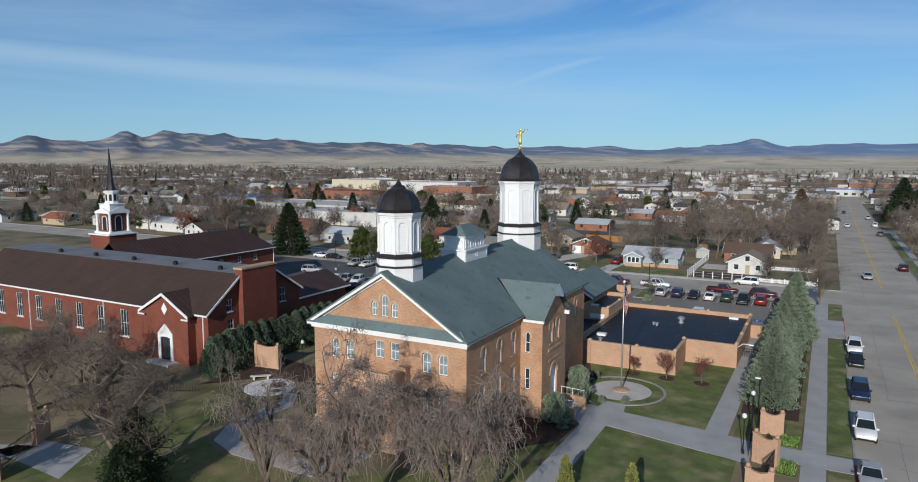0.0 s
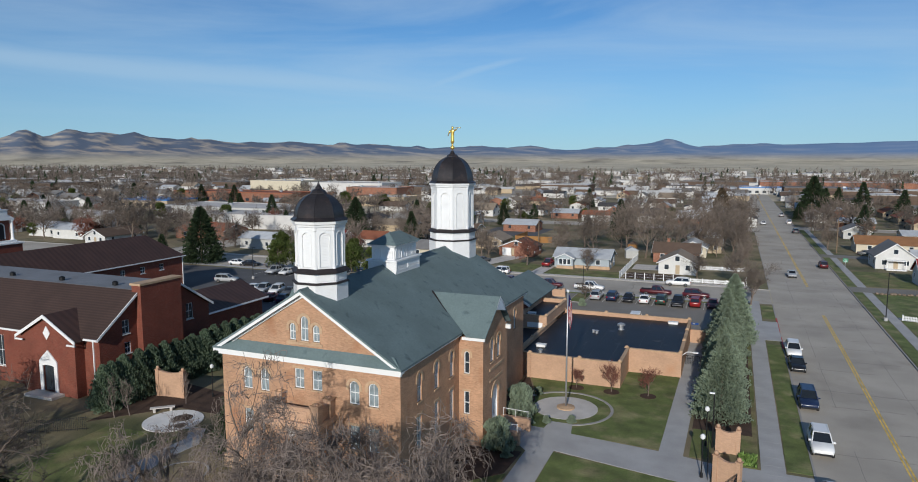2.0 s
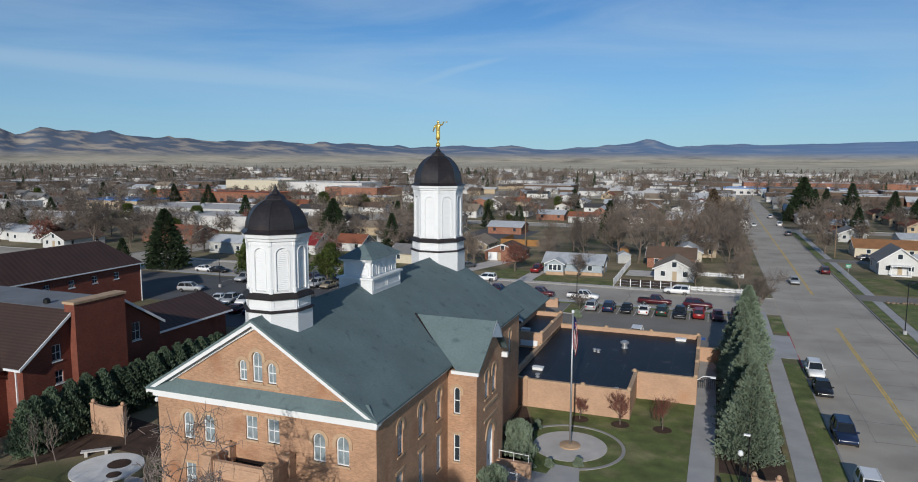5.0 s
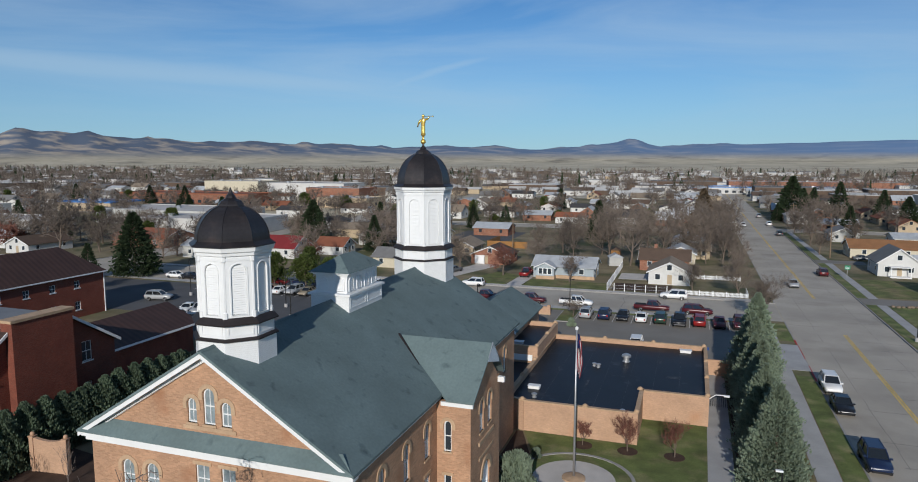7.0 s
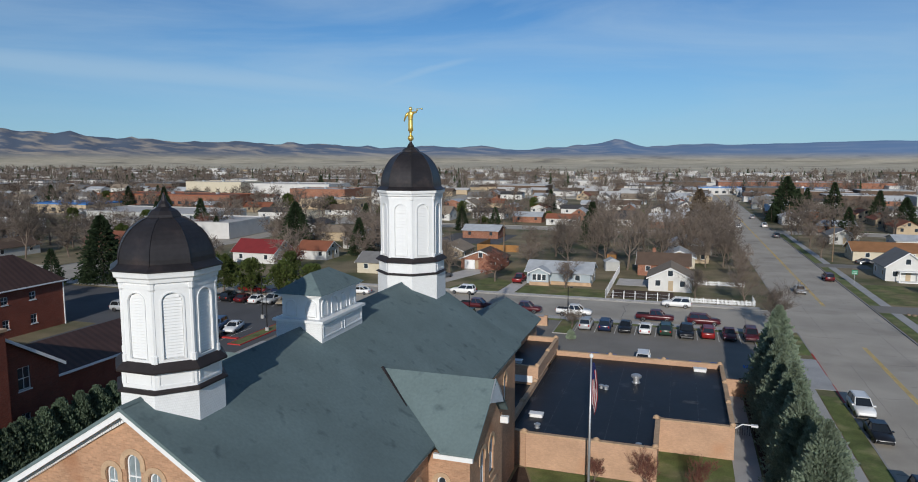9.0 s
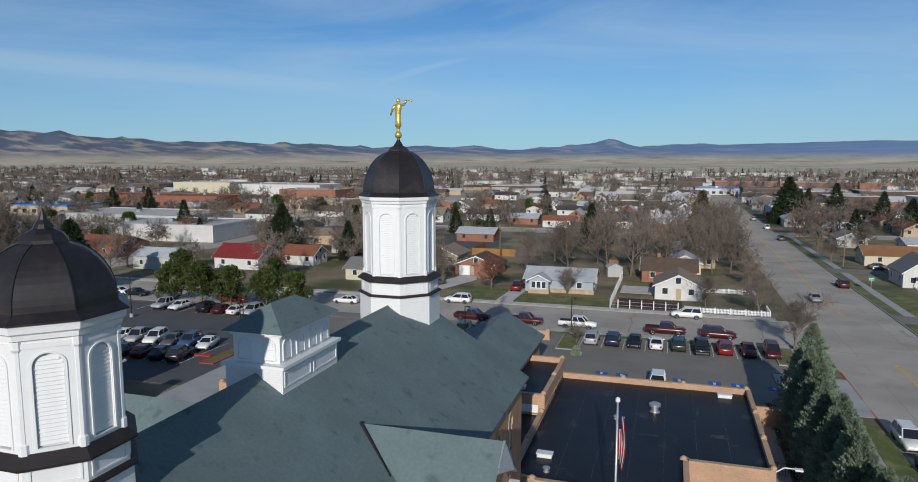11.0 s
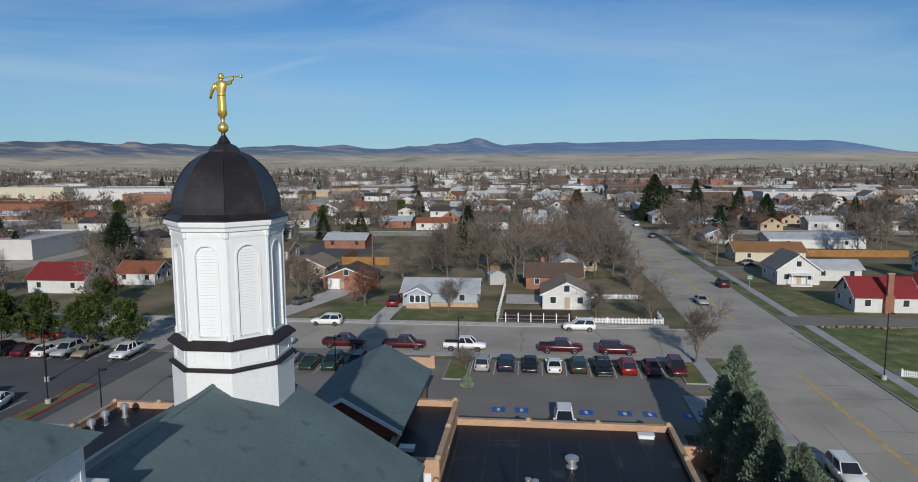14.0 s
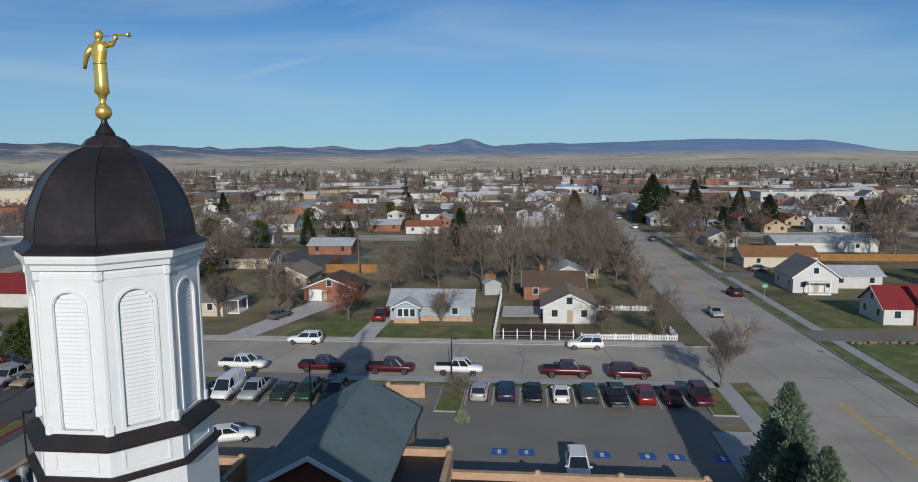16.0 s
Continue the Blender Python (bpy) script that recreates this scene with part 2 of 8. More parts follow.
def let_light_through(m, share):
    """Leaves and needles pass part of the light on."""
    nt = m.node_tree
    b, out = nt.nodes["Principled BSDF"], nt.nodes["Material Output"]
    tr, mix = nt.nodes.new("ShaderNodeBsdfTranslucent"), nt.nodes.new("ShaderNodeMixShader")
    mix.inputs[0].default_value = share
    nt.links.new(b.inputs["Base Color"].links[0].from_socket, tr.inputs[0])
    nt.links.new(b.outputs[0], mix.inputs[1]); nt.links.new(tr.outputs[0], mix.inputs[2])
    nt.links.new(mix.outputs[0], out.inputs["Surface"])


for n_ in ("needle", "bluespruce", "juniper", "pine"):
    let_light_through(M[n_], 0.42)
M["whitestone"] = mat("white_paving_stone", (0.70, 0.68, 0.65), 0.8, 0.08, 0.8, 14, 0.1, world=True)
M["brownneedle"] = mat("brown_green_needles", (0.105, 0.075, 0.045), 0.9, 0.32, 0.8, 6, 0.0)
M["iron"] = mat("black_iron", (0.015, 0.015, 0.016), 0.5, 0.1, 3, 14, 0.05, metal=0.3)
M["steel"] = mat("galvanised_steel", (0.50, 0.51, 0.52), 0.4, 0.1, 2, 14, 0.05, metal=0.7)
M["pole"] = mat("weathered_wood_pole", (0.20, 0.14, 0.09), 0.9, 0.2, 2, 14, 0.3)
M["rubber"] = mat("black_rubber", (0.015, 0.015, 0.016), 0.8, 0.1, 4, 20, 0.05)
M["chrome"] = mat("chrome", (0.62, 0.62, 0.63), 0.22, 0.05, 4, 20, 0.02, metal=1.0)
M["carglass"] = mat("tinted_car_glass", (0.014, 0.017, 0.020), 0.04, 0.05, 2, 8, 0.0, spec=0.9)
M["lampred"] = mat("red_tail_lamp", (0.30, 0.015, 0.012), 0.25, 0.05, 3, 9, 0.0)
M["lampclear"] = mat("clear_headlamp", (0.62, 0.64, 0.66), 0.12, 0.05, 3, 9, 0.0, spec=0.8)


def paint(name, col):
    M[name] = mat(name, col, 0.28, 0.04, 1.0, 8, 0.0, spec=0.6)


for n_, c_ in {"car_white": (0.74, 0.74, 0.73), "car_black": (0.012, 0.012, 0.014), "car_navy": (0.012, 0.022, 0.060), "car_silver": (0.36, 0.37, 0.38),
               "car_maroon": (0.075, 0.010, 0.014), "car_red": (0.20, 0.012, 0.012), "car_grey": (0.09, 0.095, 0.10), "car_tan": (0.30, 0.25, 0.18),
               "car_green": (0.020, 0.045, 0.030), "car_blue": (0.05, 0.10, 0.20)}.items():
    paint(n_, c_)
for n_, c_ in {"siding_white": (0.58, 0.575, 0.55), "siding_grey": (0.42, 0.42, 0.40), "siding_blue": (0.34, 0.39, 0.42), "siding_tan": (0.42, 0.33, 0.22),
               "siding_cream": (0.56, 0.50, 0.38)}.items():
    M[n_] = mat(n_, c_, 0.7, 0.06, 0.8, 8, 0.25, stripe=("Z", 0.2, 0.08), rnd=0.06)
for n_, c_ in {"roof_brown": (0.105, 0.070, 0.050), "roof_grey": (0.17, 0.165, 0.16), "roof_red": (0.20, 0.022, 0.024), "roof_tan": (0.24, 0.19, 0.14),
               "roof_metal": (0.42, 0.44, 0.46), "roof_dark": (0.060, 0.056, 0.056), "roof_rust": (0.24, 0.085, 0.045), "roof_orange": (0.26, 0.125, 0.055)}.items():
    M[n_] = mat(n_, c_, 0.85, 0.12, 0.5, 7, 0.25, rnd=0.10)
M["housebrick"] = mat("house_brick", (0.24, 0.10, 0.06), 0.85, 0.15, 0.5, 9, 0.2, brick=(0.24, 0.08, (0.3, 0.2, 0.15), 0.15), rnd=0.12)
M["panelwhite"] = mat("pale_stucco", (0.52, 0.51, 0.49), 0.8, 0.08, 0.3, 6, 0.1, rnd=0.05)
M["woodfence"] = mat("orange_cedar_boards", (0.30, 0.15, 0.05), 0.85, 0.18, 0.6, 9, 0.2, stripe=("X", 0.15, 0.2))
M["signgreen"] = mat("green_street_sign", (0.01, 0.20, 0.10), 0.5, 0.05, 3, 9, 0.0)
M["bluemetal"] = mat("blue_canopy_metal", (0.05, 0.17, 0.42), 0.5, 0.08, 1, 6, 0.05)
M["flagred"] = mat("flag_red_cloth", (0.42, 0.03, 0.045), 0.9, 0.08, 3, 20, 0.1)
M["flagwhite"] = mat("flag_white_cloth", (0.72, 0.70, 0.68), 0.9, 0.05, 3, 20, 0.1)
M["flagblue"] = mat("flag_blue_cloth", (0.025, 0.035, 0.14), 0.9, 0.08, 3, 20, 0.1)


# ---- mesh helpers ----
def mesh_of(name, bm, material, smooth=False):
    bmesh.ops.recalc_face_normals(bm, faces=bm.faces)
    me = bpy.data.meshes.new(name)
    bm.to_mesh(me)
    bm.free()
    for m in (material if isinstance(material, (list, tuple)) else [material]):
        me.materials.append(m)
    if smooth:
        me.shade_smooth()
    return me


def thing(name, label, category, x=0, y=0, z=0, rz=0, group="", kind=""):
    ob = new(name)
    ob.empty_display_size = 0.3
    ob.matrix_world = pose(x, y, z, 0, 0, rz)
    return tagged(ob, label, category, group, kind)


def part(name, bm, material, parent=None, label="", smooth=False, m=None):
    me = bm if isinstance(bm, bpy.types.Mesh) else mesh_of(name, bm, material, smooth)
    ob = new(name, me)
    ob.parent = parent
    if m is not None:
        ob.matrix_basis = m
    return tagged(ob, label)


def single(name, bm, material, label, category="", kind="", group="", smooth=False, m=None):
    ob = part(name, bm, material, None, label, smooth, m)
    return tagged(ob, label, category, group, kind)


def box(bm, x0, y0, z0, x1, y1, z1):
    v = [bm.verts.new(p) for p in ((x0, y0, z0), (x1, y0, z0), (x1, y1, z0), (x0, y1, z0), (x0, y0, z1), (x1, y0, z1), (x1, y1, z1), (x0, y1, z1))]
    for f in ((0, 3, 2, 1), (4, 5, 6, 7), (0, 1, 5, 4), (1, 2, 6, 5), (2, 3, 7, 6), (3, 0, 4, 7)):
        bm.faces.new([v[i] for i in f])
    return bm


def B(*boxes):
    bm = bmesh.new()
    for b in boxes:
        box(bm, *b)
    return bm


def prism(bm, pts, vec):
    """A polygon of 3D points, drawn out along vec."""
    a = [bm.verts.new(p) for p in pts]
    b = [bm.verts.new(Vector(p) + Vector(vec)) for p in pts]
    bm.faces.new(a[::-1]); bm.faces.new(b)
    n = len(a)
    for i in range(n):
        bm.faces.new((a[i], a[(i + 1) % n], b[(i + 1) % n], b[i]))
    return bm


def lathe(bm, prof, n=24, cx=0, cy=0, rot=0.0, cap=True):
    """Rings of (radius, height) joined; radius to the corners."""
    rings = []
    for r, z in prof:
        rings.append([bm.verts.new((cx + r * math.cos(rot + 2 * math.pi * i / n), cy + r * math.sin(rot + 2 * math.pi * i / n), z)) for i in range(n)])
    for a, b in zip(rings, rings[1:]):
        for i in range(n):
            bm.faces.new((a[i], a[(i + 1) % n], b[(i + 1) % n], b[i]))
    if cap:
        bm.faces.new(rings[0][::-1]); bm.faces.new(rings[-1])
    return bm


def tube(bm, pts, radii, n=6):
    """A tapered tube through points."""
    pts = [Vector(p) for p in pts]
    rings = []
    for i, p in enumerate(pts):
        d = (pts[min(i + 1, len(pts) - 1)] - pts[max(i - 1, 0)]).normalized()
        u = d.orthogonal().normalized(); w = d.cross(u)
        rings.append([bm.verts.new(p + radii[i] * (math.cos(2 * math.pi * k / n) * u + math.sin(2 * math.pi * k / n) * w)) for k in range(n)])
    for a, b in zip(rings, rings[1:]):
        for k in range(n):
            bm.faces.new((a[k], a[(k + 1) % n], b[(k + 1) % n], b[k]))
    bm.faces.new(rings[0][::-1]); bm.faces.new(rings[-1])
    return bm


def ball(bm, c, r, seg=14, sx=1, sy=1, sz=1):
    bmesh.ops.create_uvsphere(bm, u_segments=seg, v_segments=max(6, seg // 2), radius=r,
                              matrix=Matrix.Translation(c) @ Matrix.Diagonal((sx, sy, sz, 1)))
    return bm


def slab(name, poly, z, thick, material, label, category="", kind="structure"):
    """A flat piece of the ground, with its top at z."""
    return single(name, prism(bmesh.new(), [(x, y, z - thick) for x, y in poly], (0, 0, thick)), material, label, category, kind)


def rect(x0, y0, x1, y1):
    return [(x0, y0), (x1, y0), (x1, y1), (x0, y1)]


def wall_bm(bm, x0, x1, z0, top, thick, openings=()):
    """A wall in the local x-z plane, y from 0 to thick. top: (x, z) points of its upper edge. openings: (xa, xb, za, zb, arched), cut through."""
    def zt(x):
        return float(np.interp(x, [p[0] for p in top], [p[1] for p in top]))
    xs = sorted({x0, x1, *[p[0] for p in top if x0 < p[0] < x1], *[o[0] for o in openings], *[o[1] for o in openings]})
    for a, b in zip(xs, xs[1:]):
        z = z0
        for o in sorted((o for o in openings if o[0] <= a + 1e-6 and o[1] >= b - 1e-6), key=lambda o: o[2]):
            if o[2] > z + 1e-6:
                prism(bm, [(a, 0, z), (b, 0, z), (b, 0, o[2]), (a, 0, o[2])], (0, thick, 0))
            z = o[3]
        prism(bm, [(a, 0, z), (b, 0, z), (b, 0, zt(b)), (a, 0, zt(a))], (0, thick, 0))
    for xa, xb, za, zb, arched in openings:
        if arched:
            r, xc = (xb - xa) / 2, (xa + xb) / 2
            for s in (-1, 1):
                arc = [(xc + s * r * math.cos(k * math.pi / 16), 0, zb - r + r * math.sin(k * math.pi / 16)) for k in range(9)]
                prism(bm, [*arc, (xc + s * r, 0, zb)], (0, thick, 0))
    bmesh.ops.remove_doubles(bm, verts=bm.verts, dist=1e-4)
    return bm


def arch_outline(w, h, arched, n=12):
    """Points of a window's outline in x-z, from its lower left corner, centred on x = 0."""
    r = w / 2
    if not arched:
        return [(-r, 0), (r, 0), (r, h), (-r, h)]
    return [(-r, 0), (r, 0)] + [(r * math.cos(math.pi * k / n), h - r + r * math.sin(math.pi * k / n)) for k in range(n + 1)]


def ring_prism(bm, outer, inner, y0, y1):
    """A frame between two outlines of equal point count."""
    n = len(outer)
    vo = [[bm.verts.new((x, y, z)) for x, z in outer] for y in (y0, y1)]
    vi = [[bm.verts.new((x, y, z)) for x, z in inner] for y in (y0, y1)]
    for i in range(n):
        j = (i + 1) % n
        bm.faces.new((vo[0][i], vo[0][j], vi[0][j], vi[0][i]))
        bm.faces.new((vo[1][i], vi[1][i], vi[1][j], vo[1][j]))
        bm.faces.new((vo[0][i], vo[1][i], vo[1][j], vo[0][j]))
        bm.faces.new((vi[0][i], vi[0][j], vi[1][j], vi[1][i]))
    return bm


WINDOWS = {}


def window(parent, m, w, h, arched=True, hood=True, glass="paleglass", frame_mat="white", bars=1):
    """A sash window set into an opening; m puts its sill's middle, local -y is outside. Alike windows share meshes."""
    key = (round(w, 2), round(h, 2), arched, hood, glass, frame_mat, bars)
    if key not in WINDOWS:
        o = arch_outline(w, h, arched)
        t = 0.07
        i = [(x * (w - 2 * t) / w, t + z * (h - 2 * t) / h) for x, z in o]
        fr = ring_prism(bmesh.new(), o, i, 0.10, 0.20)
        for k in range(bars):
            x = -w / 2 + w * (k + 1) / (bars + 1)
            box(fr, x - 0.02, 0.12, t, x + 0.02, 0.18, h - t)
        box(fr, -w / 2 + 0.02, 0.11, h * 0.5 - 0.03, w / 2 - 0.02, 0.19, h * 0.5 + 0.03)
        pn = prism(bmesh.new(), [(x, 0.15, z) for x, z in i], (0, 0.012, 0))
        sl = B((-w / 2 - 0.08, -0.07, -0.12, w / 2 + 0.08, 0.2, 0.0))
        me = [mesh_of("window", fr, M[frame_mat]), mesh_of("pane", pn, M[glass]), mesh_of("sill", sl, M["stone"] if frame_mat == "white" and hood else M["white"])]
        if hood:
            if arched:
                r = w / 2
                oo = [((r + 0.26) * math.cos(math.pi * k / 14), h - r + (r + 0.26) * math.sin(math.pi * k / 14)) for k in range(15)]
                ii = [((r + 0.02) * math.cos(math.pi * k / 14), h - r + (r + 0.02) * math.sin(math.pi * k / 14)) for k in range(15)]
                loop = [(r + 0.02, h - r - 0.3), (r + 0.26, h - r - 0.3), *oo, (-r - 0.26, h - r - 0.3), (-r - 0.02, h - r - 0.3), *ii[::-1]]
                hb = prism(bmesh.new(), [(x, -0.05, z) for x, z in loop], (0, 0.048, 0))
            else:
                hb = B((-w / 2 - 0.15, -0.05, h + 0.01, w / 2 + 0.15, -0.002, h + 0.22))
            me.append(mesh_of("hood", hb, M["stone"]))
        WINDOWS[key] = me
    me = WINDOWS[key]
    f = part("window", me[0], None, parent, m=m)
    part("pane", me[1], None, f)
    part("sill", me[2], None, f)
    if hood:
        part("hood", me[3], None, f)
    return f


# ---- ground, roads, mountains ----
def hills(a, far):
    """Height of the skyline at a bearing a (degrees right of the street), as rounded forms."""
    f = min(1, max(0, (a - 21.4) / 6.2))
    h = 99 - 66 * f * f * (3 - 2 * f)
    for c, w, k in ((-61, 1.2, 42), (-57.4, 2.0, 22), (-54.7, 1.0, 66), (-52.0, 1.1, 74), (-50, 1.0, 40), (-47.8, 2.2, 66), (-43.5, 2.6, 32), (-37, 4, 27), (-31.6, 2.2, 16),
                    (-22.7, 2.2, -7), (-12.7, 2.0, -23), (-7.4, 1.3, 4), (-5.0, 1.3, 43), (2, 1.6, 9), (13, 6, 13), (-70, 5, 20), (52, 10, 40)):
        h += k * math.exp(-((a - c) / w) ** 2)
    return h


def terrain():
    """One sheet from behind the walk to the far mountains."""
    verts, faces = [], []
    radii = [0, 60, 130, 220, 340, 500, 700, 1000, 1400, 1900, 2400, 2700, 2900, 3100, 3250, 3400, 3500, 3600, 3700, 3800, 3900, 4000, 4100, 4200, 4350, 4500]
    angles = [-180 + 8 * k for k in range(13)] + [-76 + 0.5 * k for k in range(305)] + [84 + 8 * k for k in range(12)]
    for r in radii:
        for a in angles:
            x, y = r * math.sin(radians(a)), r * math.cos(radians(a))
            z = -0.16
            if r > 1900:
                p = Vector((x / 420, y / 420, 0))
                z += max(0, (r - 1900) / 2000) * 6 * (0.6 + noise.noise(p))
            if r > 3000 and -80 < a < 86:
                rise = min(1, (r - 3000) / 1000)
                p = Vector((x / 160, y / 160, 0.3))
                ridged = 1 - abs(noise.noise(p)) * 1.5 + 0.35 * noise.noise(p * 2.7) + 0.2 * noise.noise(p * 6)
                calm = 1 if a < -2 else max(0.25, 1 - (a + 2) / 8)     # the long mesa on the right is smooth
                ridged = 1 + (ridged - 1) * calm
                up = hills(a, r) + 3 * calm * noise.noise(Vector((a / 2.2, 0, 0)))
                z += max(0, up) * (rise ** 1.7) * (1 + 0.34 * (ridged - 1) * (1 - 0.6 * rise)) * (1 if r < 4050 else max(0.25, 1 - (r - 4050) / 700))
                z += 14 * rise * max(0, noise.noise(p * 0.7)) * (1 - rise)
            verts.append((x, y, z))
    n = len(angles)
    for i in range(len(radii) - 1):
        for j in range(n):
            k = (j + 1) % n
            faces.append((i * n + j, i * n + k, (i + 1) * n + k, (i + 1) * n + j))
    me = bpy.data.meshes.new("ground")
    me.from_pydata(verts, [], faces)
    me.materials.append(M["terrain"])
    me.shade_smooth()
    ob = new("ground", me)
    return tagged(ob, "dry earth plain rising to hazy blue-brown desert mountains", "ground", kind="structure")


def terrain_material():
    m = mat("desert_terrain", (0.50, 0.435, 0.315), 0.95, 0.18, 0.004, 0.03, 0.0, second=(0.27, 0.235, 0.175), second_at=0.54, second_scale=0.006, world=True)
    nt = m.node_tree
    b = nt.nodes["Principled BSDF"]
    src = b.inputs["Base Color"].links[0].from_socket
    g = nt.nodes.new("ShaderNodeNewGeometry")
    s = nt.nodes.new("ShaderNodeSeparateXYZ")
    nt.links.new(g.outputs["Position"], s.inputs[0])

    def haze_mix(prev, lo, hi, col, top=1.0, sock=1):
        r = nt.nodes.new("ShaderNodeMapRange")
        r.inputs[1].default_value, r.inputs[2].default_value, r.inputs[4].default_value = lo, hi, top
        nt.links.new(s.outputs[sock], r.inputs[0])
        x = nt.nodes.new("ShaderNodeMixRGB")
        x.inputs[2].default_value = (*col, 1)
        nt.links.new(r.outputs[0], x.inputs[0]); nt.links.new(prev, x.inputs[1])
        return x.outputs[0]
    # grassland tan on the plain, juniper-dark rock on the heights, distance haze coloured in
    n = nt.nodes.new("ShaderNodeTexNoise")
    n.inputs["Scale"].default_value, n.inputs["Detail"].default_value = 0.012, 8
    st = nt.nodes.new("ShaderNodeMapping"); st.inputs["Scale"].default_value = (0.35, 1.0, 3.0)
    nt.links.new(g.outputs["Position"], st.inputs[0]); nt.links.new(st.outputs[0], n.inputs[0])
    r = nt.nodes.new("ShaderNodeMapRange")
    r.inputs[1].default_value, r.inputs[2].default_value = 0.47, 0.66
    nt.links.new(n.outputs[0], r.inputs[0])
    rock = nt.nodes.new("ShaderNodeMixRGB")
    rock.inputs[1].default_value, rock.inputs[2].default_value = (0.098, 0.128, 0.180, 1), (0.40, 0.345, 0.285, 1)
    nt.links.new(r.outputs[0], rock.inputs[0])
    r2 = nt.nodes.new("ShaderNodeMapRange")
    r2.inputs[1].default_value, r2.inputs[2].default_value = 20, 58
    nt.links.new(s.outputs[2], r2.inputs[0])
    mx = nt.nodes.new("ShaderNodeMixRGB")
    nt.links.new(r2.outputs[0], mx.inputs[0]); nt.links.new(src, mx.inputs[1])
    # haze put into the rock colour: blue grows with x, strongest on the mesa
    nt.links.new(haze_mix(rock.outputs[0], -2400, 1100, (0.150, 0.265, 0.450), 0.88, 0), mx.inputs[2])
    nt.links.new(mx.outputs[0], b.inputs["Base Color"])
    return m


M["terrain"] = terrain_material()
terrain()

KERB = M["kerb"]
ROAD_Z, BLOCK_Z = -0.13, 0.0


def town_block(x0, y0, x1, y1, material, label):
    slab("ground_block", rect(x0, y0, x1, y1), BLOCK_Z, 0.15, material, label, "ground")
    bm = B((x0 - 0.18, y0 - 0.18, -0.15, x1 + 0.18, y0, 0.02), (x0 - 0.18, y1, -0.15, x1 + 0.18, y1 + 0.18, 0.02),
           (x0 - 0.18, y0, -0.15, x0, y1, 0.02), (x1, y0, -0.15, x1 + 0.18, y1, 0.02))
    single("kerb", bm, KERB, "pale concrete kerb along the road", "kerb", "structure")


slab("road", rect(29.7, -160, 44.5, 1500), ROAD_Z, 0.02, M["asphalt"], "wide worn grey asphalt main street", "road")
slab("road", rect(-420, 89.8, 29.6, 104.6), ROAD_Z + 0.003, 0.02, M["asphalt"], "worn grey asphalt side street", "road")
slab("road", rect(-420, 224, 29.6, 238), ROAD_Z + 0.003, 0.02, M["asphalt"], "grey asphalt side street", "road")
slab("road", rect(44.6, 236, 420, 248), ROAD_Z + 0.003, 0.02, M["asphalt"], "grey asphalt side street", "road")
slab("road", rect(-131, 238.2, -118, 900), ROAD_Z + 0.005, 0.02, M["asphalt"], "grey asphalt avenue", "road")
slab("road", rect(-131, 104.8, -118, 223.8), ROAD_Z + 0.005, 0.02, M["asphalt"], "grey asphalt avenue", "road")
town_block(-117.8, -160, 29.5, 89.6, M["drylawn"], "lawns and beds of the temple block")
town_block(-117.8, 104.8, 29.5, 223.8, M["drylawn"], "dry yards of the next block")
town_block(-420, -160, -131.2, 89.6, M["drylawn"], "dry ground of a town block")
town_block(-420, 104.8, -131.2, 223.8, M["drylawn"], "dry ground of a town block")
town_block(-117.8, 238.2, 29.5, 420, M["drylawn"], "dry yards of a far block")
town_block(44.7, -160, 420, 235.8, M["drylawn"], "dry yards across the main street")
town_block(44.7, 248.2, 420, 420, M["drylawn"], "dry yards of a far block")
for k in range(3):
    slab("road", rect(-420, 431 + 140 * k, 29.6, 444 + 140 * k), ROAD_Z + 0.003, 0.02, M["asphalt"], "grey asphalt side street", "road")

# double yellow line, broken by turning lanes, and tar seams
for x, y0, y1 in ((36.92, -160, 84), (37.22, -160, 84), (36.92, 112, 600), (37.22, 112, 600)):
    slab("road_line", rect(x, y0, x + 0.17, y1), ROAD_Z + 0.006, 0.004, M["yellow"], "faded yellow centre line", "road marking")
M["tar"] = mat("grey_tar_seam", (0.17, 0.158, 0.145), 0.7, 0.1, 2, 10, 0.0)
rs = random.Random(4)
bm = bmesh.new()
for k in range(30):
    y = -20 + k * 6.3 + rs.uniform(-1.5, 1.5)
    x, xe = rs.choice([(30, 36), (30, 44), (38, 44), (33, 41)])
    pts = []
    while x < xe:
        pts.append((x, y))
        x += rs.uniform(0.8, 1.6); y += rs.uniform(-0.25, 0.25)
    w = rs.uniform(0.02, 0.045)
    for (xa, ya), (xb, yb) in zip(pts, pts[1:]):
        prism(bm, [(xa, ya - w, ROAD_Z), (xb, yb - w, ROAD_Z), (xb, yb + w, ROAD_Z), (xa, ya + w, ROAD_Z)], (0, 0, 0.005))
for xa in (33.4, 41.0):
    y = -30
    while y < 200:
        d = rs.uniform(2, 5)
        if rs.random() < 0.75:
            o = rs.uniform(-0.08, 0.08)
            box(bm, xa + o, y, ROAD_Z, xa + o + 0.035, y + d, ROAD_Z + 0.005)
        y += d
